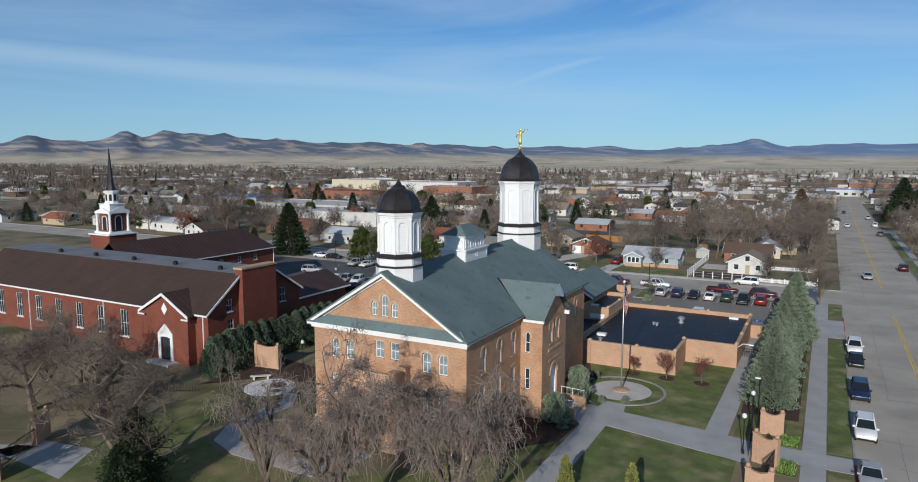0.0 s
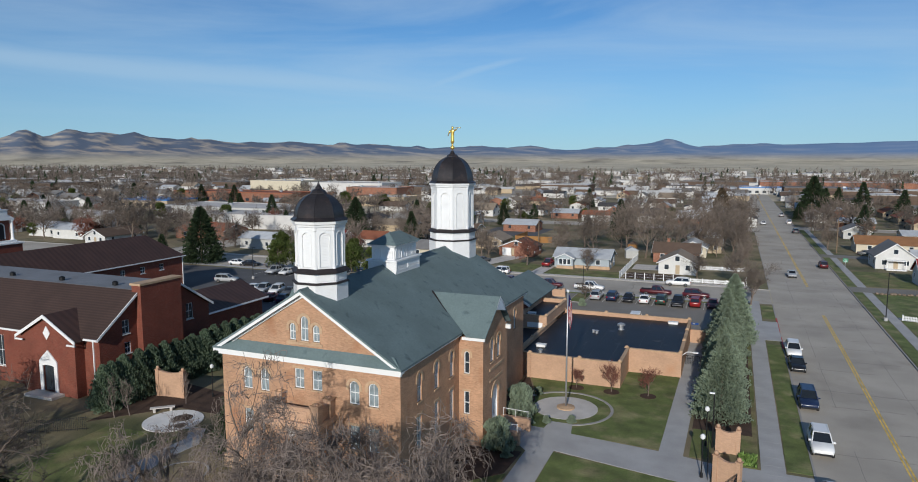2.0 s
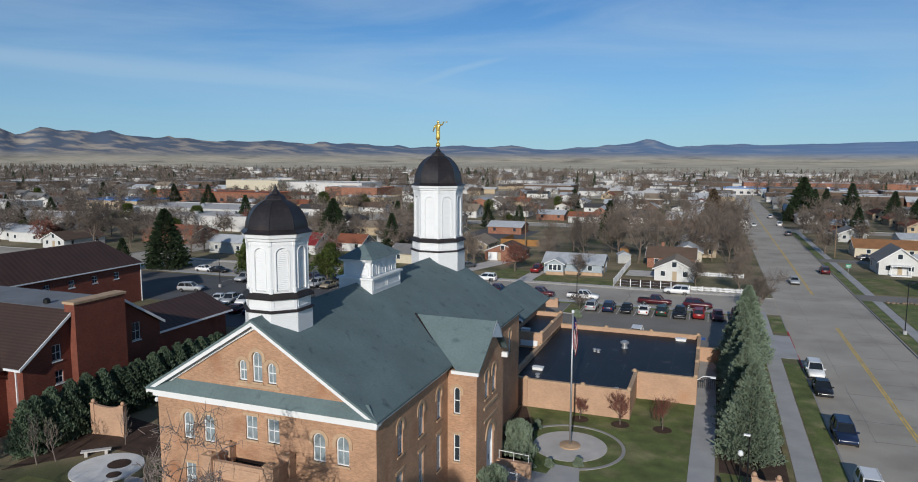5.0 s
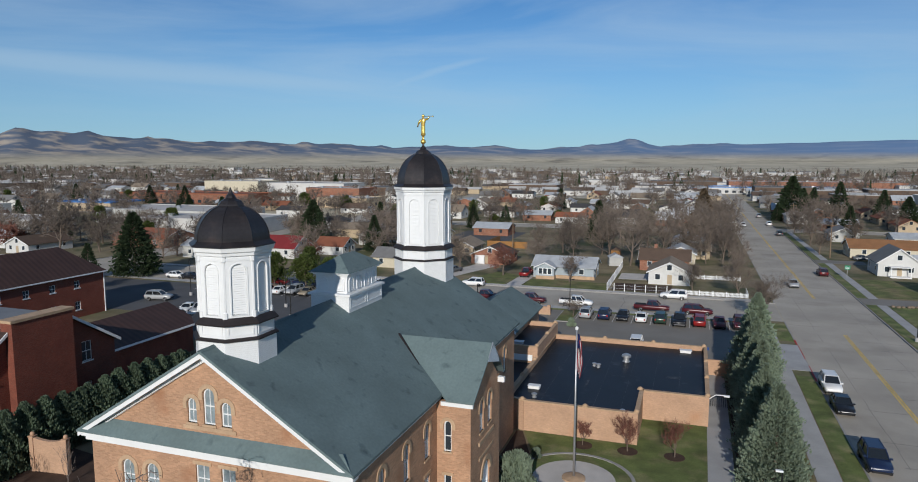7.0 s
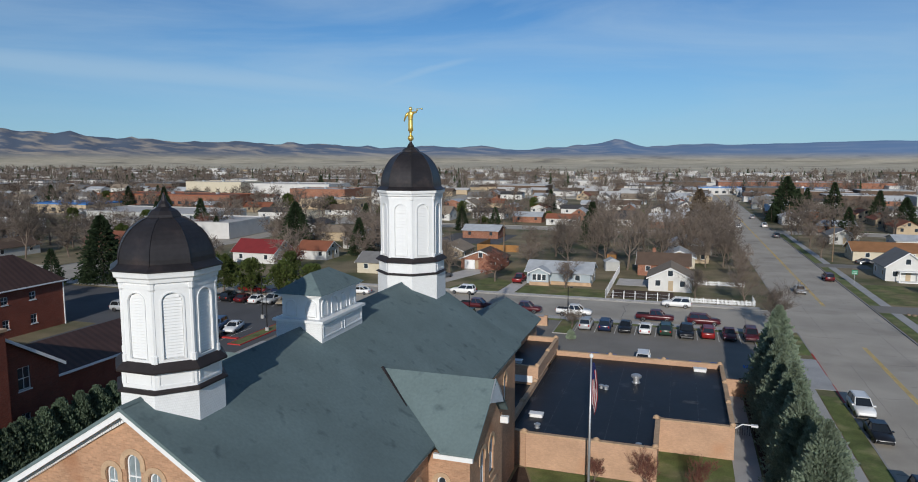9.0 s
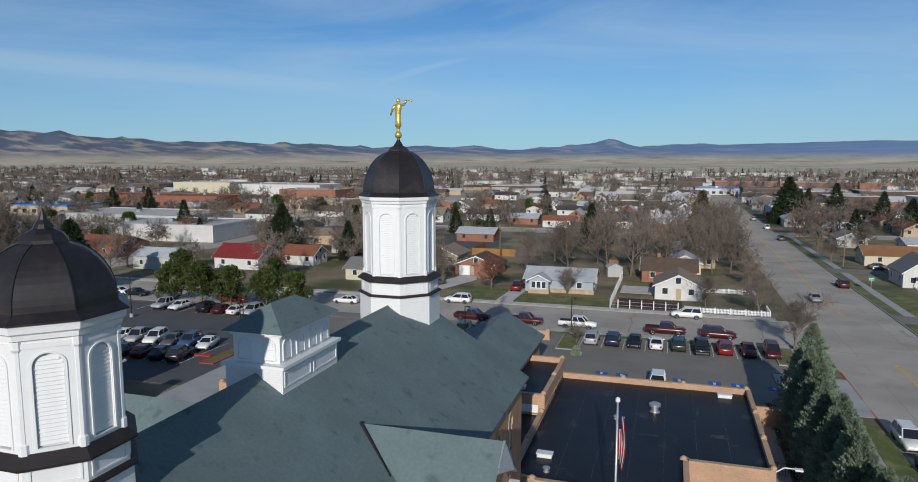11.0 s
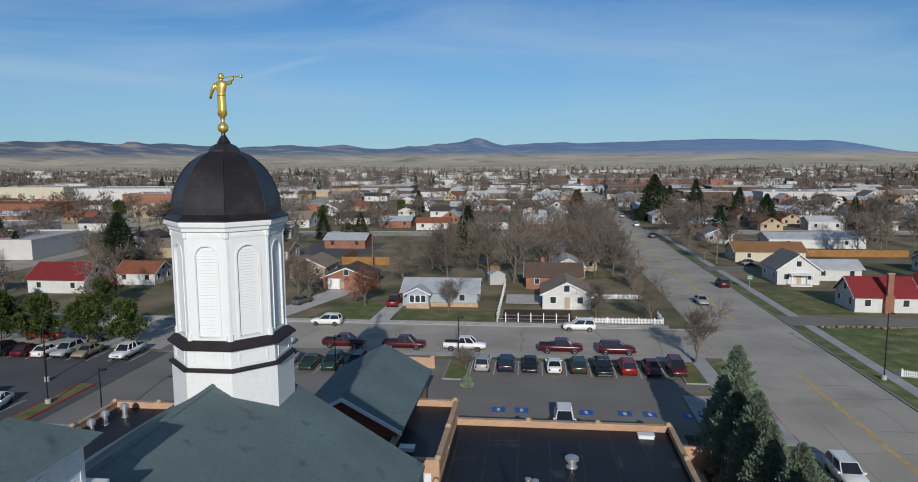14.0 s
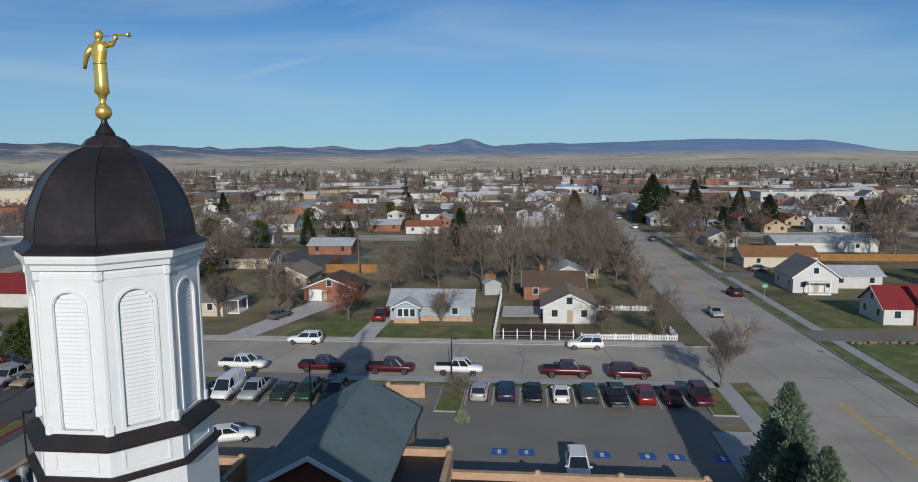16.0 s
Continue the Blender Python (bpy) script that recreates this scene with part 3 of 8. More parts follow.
for k in range(9):
    x = -46 + k * 8.5 + rs.uniform(-2, 2); y = 91
    while y < 103:
        x2, y2 = x + rs.uniform(-0.5, 0.5), y + rs.uniform(0.7, 1.5)
        prism(bm, [(x - 0.05, y, ROAD_Z), (x + 0.05, y, ROAD_Z), (x2 + 0.05, y2, ROAD_Z), (x2 - 0.05, y2, ROAD_Z)], (0, 0, 0.0065))
        x, y = x2, y2
single("tar_seam", bm, M["tar"], "dark tar seams and cracks in the asphalt", "crack", "structure")


# ---- the brick temple ----
EAVE, RIDGE, RX, HALF = 10.6, 16.05, -8.85, 8.85
SLOPE = (RIDGE - EAVE) / HALF
WX0, WX1, WY0, WY1 = -17.1, -0.35, 0.45, 32.6
WT = 10.15


def side_m(x, y, z, face):
    """Pose of something on a wall: face is the way its outside looks."""
    return pose(x, y, z, 0, 0, {"-y": 0, "+x": 90, "+y": 180, "-x": -90}[face])


def roof_slab(bm, a, b, c, d, t=0.16):
    """A sloping roof plane through four points, with thickness below it."""
    prism(bm, [a, b, c, d], (0, 0, -t))


temple = thing("temple", "orange brick temple with green-grey shingle roof and white trim", "temple", 0, 0, 0)
# front wall and its windows
front_open = [(-14.97, -14.09, 7.23, 9.1, True), (-13.27, -12.39, 7.23, 9.1, True), (-9.86, -8.96, 7.9, 9.52, False), (-8.19, -7.28, 7.9, 9.52, False),
              (-4.80, -3.91, 7.23, 9.1, True), (-3.12, -2.23, 7.23, 9.1, True),
              (-14.97, -14.09, 3.55, 5.5, False), (-13.27, -12.39, 3.55, 5.5, False), (-4.80, -3.91, 3.55, 5.5, False), (-3.12, -2.23, 3.55, 5.5, False),
              (-9.6, -7.6, 1.2, 4.2, True)]
part("front_wall", wall_bm(bmesh.new(), WX0, WX1, 0, [(WX0, WT), (WX1, WT)], 0.4, front_open), M["brick"], temple, m=pose(0, WY0, 0))
for xa, xb, za, zb, ar in front_open[:-1]:
    window(temple, pose((xa + xb) / 2, WY0, za), xb - xa, zb - za, ar)
side_open = [(3.4, 4.2, 6.9, 9.2, True), (6.75, 7.6, 6.9, 9.2, True), (10.05, 10.9, 6.9, 9.2, True), (3.2, 4.15, 2.9, 5.75, False), (6.72, 7.55, 2.9, 5.75, False), (10.0, 10.9, 2.9, 5.75, False),
             (22.0, 22.85, 6.9, 9.2, True), (25.4, 26.25, 6.9, 9.2, True), (28.8, 29.65, 6.9, 9.2, True)]
part("side_wall", wall_bm(bmesh.new(), WY0 + 0.401, WY1 - 0.401, 0, [(WY0, WT), (WY1, WT)], 0.4, side_open), M["brick"], temple, m=pose(WX1, 0, 0, 0, 0, 90))
for xa, xb, za, zb, ar in side_open:
    window(temple, side_m(WX1, (xa + xb) / 2, za, "+x"), xb - xa, zb - za, ar)
part("side_wall", wall_bm(bmesh.new(), -WY1 + 0.401, -WY0 - 0.401, 0, [(-WY1, WT), (-WY0, WT)], 0.4, [(-b, -a, c, d, e) for a, b, c, d, e in side_open]), M["brick"], temple, m=pose(WX0, 0, 0, 0, 0, -90))
for xa, xb, za, zb, ar in side_open:
    window(temple, side_m(WX0, (xa + xb) / 2, za, "-x"), xb - xa, zb - za, ar)
gz = lambda x: RIDGE - 0.35 - abs(x - RX) * SLOPE
part("rear_wall", wall_bm(bmesh.new(), -WX1, -WX0, 0, [(-WX1, gz(WX1)), (-RX, gz(RX)), (-WX0, gz(WX0))], 0.4), M["brick"], temple, m=pose(0, WY1, 0, 0, 0, 180))
# stone water table round the foot of the walls
part("plinth", B((WX0 - 0.15, WY0 - 0.15, 0, WX1 + 0.15, WY0 - 0.002, 1.1), (WX1 + 0.002, WY0, 0, WX1 + 0.15, 12.2, 1.1), (WX0 - 0.15, WY0, 0, WX0 - 0.002, WY1, 1.1)), M["stone"], temple)
# gable of the front, over a shingled skirt
gy = WY0 + 0.12
gable_open = [(-10.32, -9.72, 11.8, 13.16, True), (-9.27, -8.53, 11.8, 13.81, True), (-8.13, -7.48, 11.8, 13.16, True)]
part("gable_wall", wall_bm(bmesh.new(), WX0 + 0.9, WX1 - 0.9, WT + 0.2, [(WX0 + 0.9, gz(WX0 + 0.9)), (RX, gz(RX)), (WX1 - 0.9, gz(WX1 - 0.9))], 0.35, gable_open), M["brick"], temple, m=pose(0, gy, 0))
for xa, xb, za, zb, ar in gable_open:
    window(temple, pose((xa + xb) / 2, gy, za), xb - xa, zb - za, ar)
part("gable_sill", B((-10.6, gy - 0.06, 11.45, -7.2, gy - 0.002, 11.66)), M["stone"], temple)
bm = bmesh.new()
roof_slab(bm, (-17.65, -0.08, EAVE + 0.02), (-0.05, -0.08, EAVE + 0.02), (-0.9, gy + 0.02, EAVE + 0.72), (-16.8, gy + 0.02, EAVE + 0.72), 0.1)
part("skirt_roof", bm, M["roof"], temple, "green-grey shingled skirt roof under the gable")
# white cornice along the front, raking boards
part("cornice", B((-17.45, 0.02, WT + 0.12, -0.12, WY0 + 0.05, EAVE - 0.09), (-17.3, 0.2, WT - 0.16, -0.2, WY0 - 0.003, WT + 0.118)), M["white"], temple, "white painted wooden cornice")
for s in (-1, 1):
    xe = RX + s * (HALF - 0.05)
    bm = bmesh.new()
    for y0, y1, off, dep in ((-0.02, 0.16, 0.05, 0.38), (0.16, gy - 0.003, 0.19, 0.22), (0.75 * gy, gy - 0.004, 0.42, 0.26)):
        prism(bm, [(RX, y0, RIDGE - off), (xe, y0, EAVE - off + 0.03), (xe, y0, EAVE - off - dep + 0.03 + 0.28 * (off > 0.3)), (RX, y0, RIDGE - off - dep)], (0, y1 - y0, 0))
    part("raking_board", bm, M["white"], temple, "white raking cornice board")
    dn = bmesh.new()
    for k in range(72):
        f = (k + 0.5) / 72
        x, z = RX + s * HALF * f, RIDGE - 0.55 - (RIDGE - EAVE) * f
        if abs(x - RX) < HALF - 0.8:
            box(dn, x - 0.04, 0.38, z - 0.07, x + 0.04, 0.45, z + 0.03)
    part("dentil_course", dn, M["white"], temple, "small white dentil blocks under the rake")["kind"] = "stuff"
    part("eave_board", B((RX + s * (HALF - 0.25) - 0.12, 0.25, EAVE - 0.34, RX + s * (HALF - 0.25) + 0.12, 33.1, EAVE - 0.10)), M["white"], temple, "white eave board")
# main roof
for s in (-1, 1):
    bm = bmesh.new()
    roof_slab(bm, (RX, -0.06, RIDGE), (RX + s * HALF, -0.06, EAVE), (RX + s * HALF, 33.3, EAVE), (RX, 33.3, RIDGE))
    part("roof", bm, M["roof"], temple, "green-grey shingle roof slope")
part("ridge_cap", prism(bmesh.new(), [(RX - 0.16, -0.06, RIDGE - 0.06), (RX, -0.06, RIDGE + 0.045), (RX + 0.16, -0.06, RIDGE - 0.06)], (0, 33.3, 0)), M["roof"], temple)


# transepts
def transept(s):
    """s: 1 towards the street, -1 away from it."""
    def X(x):
        return RX + s * (x - RX)
    yr, zr, ya, yb, ze, xo = 15.65, 13.4, 12.2, 19.1, 10.35, 2.0
    t = zr - ze
    bm = bmesh.new()
    for sg, ye in ((-1, ya - 0.25), (1, yb + 0.25)):
        xin_e = RX + (RIDGE - ze) / SLOPE
        xin_r = RX + (RIDGE - zr) / SLOPE
        roof_slab(bm, (X(xin_r), yr, zr), (X(xo + 0.55), yr, zr), (X(xo + 0.3), ye, ze), (X(xin_e + 0.02), ye, ze), 0.12)
    part("transept_roof", bm, M["roof"], temple, "green-grey shingle cross roof")
    # dark valley flashing
    bm = bmesh.new()
    a, b = Vector((X(RX + (RIDGE - zr) / SLOPE), yr, zr + 0.03)), Vector((X(-0.1), ya - 0.25, ze + 0.1))
    tube(bm, [a, b], [0.10, 0.10], 5)
    part("valley_flashing", bm, M["copperedge"], temple, "dark metal valley flashing")
    # three walls
    o1 = [(0.15, 0.68, 6.75, 8.85, True), (0.15, 0.68, 2.95, 5.1, False)]
    if s > 0:
        part("transept_wall", wall_bm(bmesh.new(), -0.34, xo, 0, [(-0.34, ze - 0.2), (xo, ze - 0.2)], 0.4, o1), M["brick"], temple, m=pose(0, ya, 0))
        for xa, xb, za, zb, ar in o1:
            window(temple, pose((xa + xb) / 2, ya, za), xb - xa, zb - za, ar, glass="glass", bars=0)
    else:
        part("transept_wall", wall_bm(bmesh.new(), X(xo), X(-0.34), 0, [(X(xo), ze - 0.2), (X(-0.34), ze - 0.2)], 0.4), M["brick"], temple, m=pose(0, ya, 0))
    xs = sorted((X(-0.34), X(xo)))
    part("transept_wall", B((xs[0], yb - 0.4, 0, xs[1], yb, ze - 0.2)), M["brick"], temple)
    o2 = [(14.2, 15.1, 7.4, 9.6, True), (16.1, 17.0, 7.4, 9.6, True), (14.75, 16.55, 0.9, 4.9, True)]
    gt = [(ya + 0.401, ze - 0.2), (yr, zr - 0.35), (yb - 0.401, ze - 0.2)]
    if s > 0:
        part("transept_gable", wall_bm(bmesh.new(), ya + 0.401, yb - 0.401, 0, gt, 0.4, o2), M["brick"], temple, m=pose(xo, 0, 0, 0, 0, 90))
        for xa, xb, za, zb, ar in o2[:2]:
            window(temple, side_m(xo, (xa + xb) / 2, za, "+x"), xb - xa, zb - za, ar)
        d = part("door", prism(bmesh.new(), [(x, 0.2, z) for x, z in arch_outline(1.8, 4.0, True)], (0, 0.08, 0)), M["white"], temple, "white arched double door", m=side_m(xo, 15.65, 0.9, "+x"))
        part("door_frame", ring_prism(bmesh.new(), arch_outline(1.8, 4.0, True), [(x * 0.86, z * 0.97) for x, z in arch_outline(1.8, 4.0, True)], 0.1, 0.198), M["white"], d)
        part("door_handle", B((0.05, 0.14, 1.0, 0.09, 0.199, 1.4)), M["chrome"], d, "dark metal pull")
        r = 0.9
        hb = bmesh.new()
        for k in range(14):
            a0, a1 = math.pi * k / 14, math.pi * (k + 1) / 14
            prism(hb, [((r + q) * math.cos(a), -0.08, 3.1 + (r + q) * math.sin(a)) for a, q in ((a0, 0.03), (a0, 0.4), (a1, 0.4), (a1, 0.03))], (0, 0.078, 0))
        part("door_arch", hb, M["stone"], d, "buff stone arch")
        part("string_course", B((xo + 0.002, 13.9, 6.6, xo + 0.1, 17.4, 6.85), (xo + 0.002, 14.0, 5.5, xo + 0.06, 17.3, 5.7)), M["stone"], temple)
    else:
        part("transept_gable", wall_bm(bmesh.new(), -yb + 0.401, -ya - 0.401, 0, [(-b, z) for b, z in gt[::-1]], 0.4), M["brick"], temple, m=pose(X(xo), 0, 0, 0, 0, -90))
    # pale metal hood over the gable's head, and white eave boards
    bm = bmesh.new()
    prism(bm, [(X(xo + 0.5), yr - 1.2, zr - 1.0), (X(xo + 0.5), yr, zr + 0.05), (X(xo + 0.5), yr + 1.2, zr - 1.0), (X(xo + 0.95), yr, zr - 1.25)], (-0.06 * s, 0, 0))
    part("gable_hood", bm, M["steel"], temple, "pale grey metal hood")
    part("eave_board", B((xs[0] - 0.1 if s < 0 else 0.0, ya - 0.2, ze - 0.42, xs[1] + (0.2 if s > 0 else 0), ya - 0.002, ze - 0.16)), M["white"], temple, "white eave board")
    part("bracket", B((min(X(xo), X(xo + 0.5)), yb - 0.5, ze - 0.7, max(X(xo), X(xo + 0.5)), yb - 0.2, ze - 0.3)), M["white"], temple, "white eave bracket")


transept(1)
transept(-1)

# porch with a parapet over the front door
bm = B((-11.2, -1.75, 0, -10.0, -0.6, 5.7), (-7.4, -1.75, 0, -6.3, -0.6, 5.7))
part("porch_pier", bm, M["brick"], temple, "orange brick porch piers")
part("porch_side", B((-11.2, -0.598, 0, -10.75, WY0 - 0.16, 5.7), (-6.75, -0.598, 0, -6.3, WY0 - 0.16, 5.7)), M["brick"], temple)
bm = bmesh.new()
wall_bm(bm, -9.998, -7.402, 0, [(-9.998, 5.7), (-7.402, 5.7)], 0.5, [(-9.6, -7.8, 0, 4.6, True)])
part("porch_arch", bm, M["brick"], temple, m=pose(0, -1.75, 0))
part("porch_cornice", B((-11.5, -2.05, 5.702, -6.0, WY0 - 0.003, 6.15)), M["brick2"], temple, "buff stone porch cornice")
part("porch_parapet", B((-11.2, -1.8, 6.152, -6.3, -1.5, 7.25), (-11.2, -1.498, 6.152, -10.9, WY0 - 0.004, 7.25), (-6.6, -1.498, 6.152, -6.3, WY0 - 0.004, 7.25), (-10.3, -1.84, 6.4, -7.2, -1.802, 7.0)), M["brick2"], temple, "carved buff stone parapet")
part("porch_floor", B((-10.898, -1.498, 6.152, -6.602, WY0 - 0.004, 6.3)), M["membrane"], temple, "dark wet porch deck")
for x in (-11.05, -6.45):
    for y in (-1.65, 0.1):
        b2 = B((x - 0.35, y - 0.3, 6.152, x + 0.35, y + 0.3, 7.5))
        box(b2, x - 0.42, y - 0.37, 7.501, x + 0.42, y + 0.37, 7.60)
        ball(b2, (x, y, 7.62), 0.20, 12, sz=0.7)
        part("porch_post", b2, M["brick2"], temple, "square stone post with rounded cap")
part("porch_rosette", lathe(bmesh.new(), [(0.33, 0), (0.33, 0.06), (0.2, 0.09), (0.2, 0.05)], 16), M["paleconcrete"], temple, "pale round carved rosette", m=pose(-8.7, -1.752, 5.1, 90))


# ---- towers ----
def octo(bm, prof, cx=0, cy=0):
    """Eight-sided rings; radius to the flats, flats facing the four sides."""
    return lathe(bm, [(r / math.cos(math.pi / 8), z) for r, z in prof], 8, cx, cy, math.pi / 8)


def tower(name, label, cx, cy, ztop, rbody, rbase, rflare, rdome, dome_h, low_drop=0.0, drop=0.0):
    t = thing(name, label, "tower", cx, cy, 0)
    z0 = 13.0
    part("base", octo(bmesh.new(), [(rbase, z0), (rbase, 16.58 - low_drop)]), M["whitesh"], t, "white scalloped shingle base")
    part("band", octo(bmesh.new(), [(rbase + 0.02, 16.582 - low_drop), (rbase + 0.12, 16.60 - low_drop), (rbase + 0.12, 16.68 - low_drop), (rbase - 0.02, 16.75 - low_drop)]), M["copperedge"], t, "thin dark metal band")
    part("upper_base", octo(bmesh.new(), [(rbase - 0.10, 16.752 - low_drop), (rbase - 0.10, 17.62 - drop)]), M["white"], t)
    part("band", octo(bmesh.new(), [(rbase - 0.05, 17.622 - drop), (rbase + 0.13, 17.60 - drop), (rbase + 0.14, 17.68 - drop), (rbody + 0.04, 17.98 - drop), (rbody - 0.1, 17.99 - drop)]), M["copperedge"], t, "dark flared metal skirt")
    z1 = 17.95 - drop
    side = 2 * rbody * math.tan(math.pi / 8)
    part("body", octo(bmesh.new(), [(rbody - 0.12, z1), (rbody - 0.12, ztop)]), M["white"], t)
    h = ztop - 0.25 - z1
    ow, oh = side * 0.50, h * 0.86
    zs = 0.16
    pn = wall_bm(bmesh.new(), -side / 2 + 0.09, side / 2 - 0.09, 0, [(-side / 2, h + 0.12), (side / 2, h + 0.12)], 0.10, [(-ow / 2, ow / 2, zs, zs + oh, True)])
    ring_prism(pn, [(x * 1.22, z * 1.03 + zs - 0.03) for x, z in arch_outline(ow, oh, True)], [(x * 1.04, z * 1.005 + zs) for x, z in arch_outline(ow, oh, True)], -0.035, 0.0)
    box(pn, -side / 2 + 0.14, -0.03, h - 0.12, side / 2 - 0.14, -0.001, h + 0.04)
    pn = mesh_of("panel", pn, M["white"])
    pil = mesh_of("pilaster", lathe(bmesh.new(), [(0.17, 0), (0.17, 0.3), (0.12, 0.34), (0.12, h - 0.2), (0.17, h - 0.12), (0.17, h + 0.12)], 8), M["white"])
    pitch = 0.125
    sl = {}
    for f in range(8):
        a = f * math.pi / 4
        m = Matrix.Rotation(a, 4, "Z") @ Matrix.Translation((0, -rbody, z1))
        p = part("panel", pn, None, t, m=m)
        n = int((oh - 0.05) / pitch)
        for k in range(n):
            z = zs + 0.06 + k * pitch
            r = ow / 2
            w = ow - 0.02 if z < zs + oh - r else 2 * math.sqrt(max(0.01, r * r - (z + 0.08 - (zs + oh - r)) ** 2)) - 0.02
            if w < 0.15:
                continue
            key = round(w, 2)
            if key not in sl:
                s = bmesh.new()
                prism(s, [(-w / 2, 0.045, 0.0), (-w / 2, 0.054, -0.012), (-w / 2, 0.085, 0.115), (-w / 2, 0.076, 0.125)], (w, 0, 0))
                sl[key] = mesh_of("slat", s, M["white"])
            part("slat", sl[key], None, p, m=Matrix.Translation((0, 0, z)))
        part("pilaster", pil, None, t, m=Matrix.Rotation(a + math.pi / 8, 4, "Z") @ Matrix.Translation((0, -rbody / math.cos(math.pi / 8) + 0.10, z1)))
        # raised panels of the lower stages
        part("base_panel", PANELS[0] if PANELS else base_panel_mesh(side), None, t, m=Matrix.Rotation(a, 4, "Z") @ Matrix.Translation((0, -rbase + 0.10, 16.86 - low_drop)))
    part("cornice", octo(bmesh.new(), [(rbody - 0.05, ztop - 0.12), (rbody + 0.10, ztop - 0.10), (rbody + 0.12, ztop + 0.05), (rbody + 0.22, ztop + 0.12), (rbody + 0.24, ztop + 0.26), (rflare - 0.06, ztop + 0.34)]), M["white"], t, "white stepped cornice")
    zd = ztop + 0.36
    prof = [(rflare - 0.03, zd - 0.015), (rflare, zd), (rflare, zd + 0.05), (rdome + 0.10, zd + 0.22)]
    for k in range(13):
        a = k / 12 * radians(78)
        prof.append((rdome * math.cos(a) ** 0.92 + 0.02, zd + 0.28 + (dome_h - 0.28) * (math.sin(a) / math.sin(radians(78))) ** 1.06))
    part("dome", octo(bmesh.new(), prof), M["copper"], t, "eight-sided dark copper dome")
    rib = bmesh.new()
    for f in range(8):
        a = math.pi / 8 + f * math.pi / 4
        tube(rib, [(r / math.cos(math.pi / 8) * math.cos(a), r / math.cos(math.pi / 8) * math.sin(a), z) for r, z in prof[3:]], [0.03] * len(prof[3:]), 4)
    part("rib", rib, M["copper"], t, "raised standing seams on the dome")
    zc = zd + dome_h
    part("cap", octo(bmesh.new(), [(0.62, zc - 0.28), (0.66, zc - 0.05), (0.64, zc + 0.05), (0.52, zc + 0.22), (0.27, zc + 0.36), (0.24, zc + 0.42)]), M["copper"], t, "small octagonal copper cap")
    return t, zc + 0.42


PANELS = []


def base_panel_mesh(side):
    bm = bmesh.new()
    w = side * 0.44
    ring_prism(bm, [(-w, 0), (w, 0), (w, 0.62), (-w, 0.62)], [(-w + 0.07, 0.07), (w - 0.07, 0.07), (w - 0.07, 0.55), (-w + 0.07, 0.55)], -0.03, 0.002)
    PANELS.append(mesh_of("base_panel", bm, M["white"]))
    return PANELS[0]


t1, zt1 = tower("front_tower", "white octagonal wooden bell tower with dark copper dome", -9.0, 3.2, 20.93, 1.88, 2.08, 2.20, 1.87, 2.15, 0.37, 0.5)
part("finial", lathe(bmesh.new(), [(0.30, zt1 - 0.05), (0.24, zt1 + 0.08), (0.13, zt1 + 0.22), (0.09, zt1 + 0.34), (0.02, zt1 + 0.55)], 10), M["copper"], t1, "slim dark finial")
t2, zt2 = tower("rear_tower", "tall white octagonal wooden tower with dark copper dome", -9.0, 31.5, 23.0, 2.33, 2.60, 2.62, 2.26, 3.1)
part("neck", lathe(bmesh.new(), [(0.30, zt2 - 0.02), (0.20, zt2 + 0.14), (0.10, zt2 + 0.30), (0.08, zt2 + 0.46)], 12), M["copper"], t2)


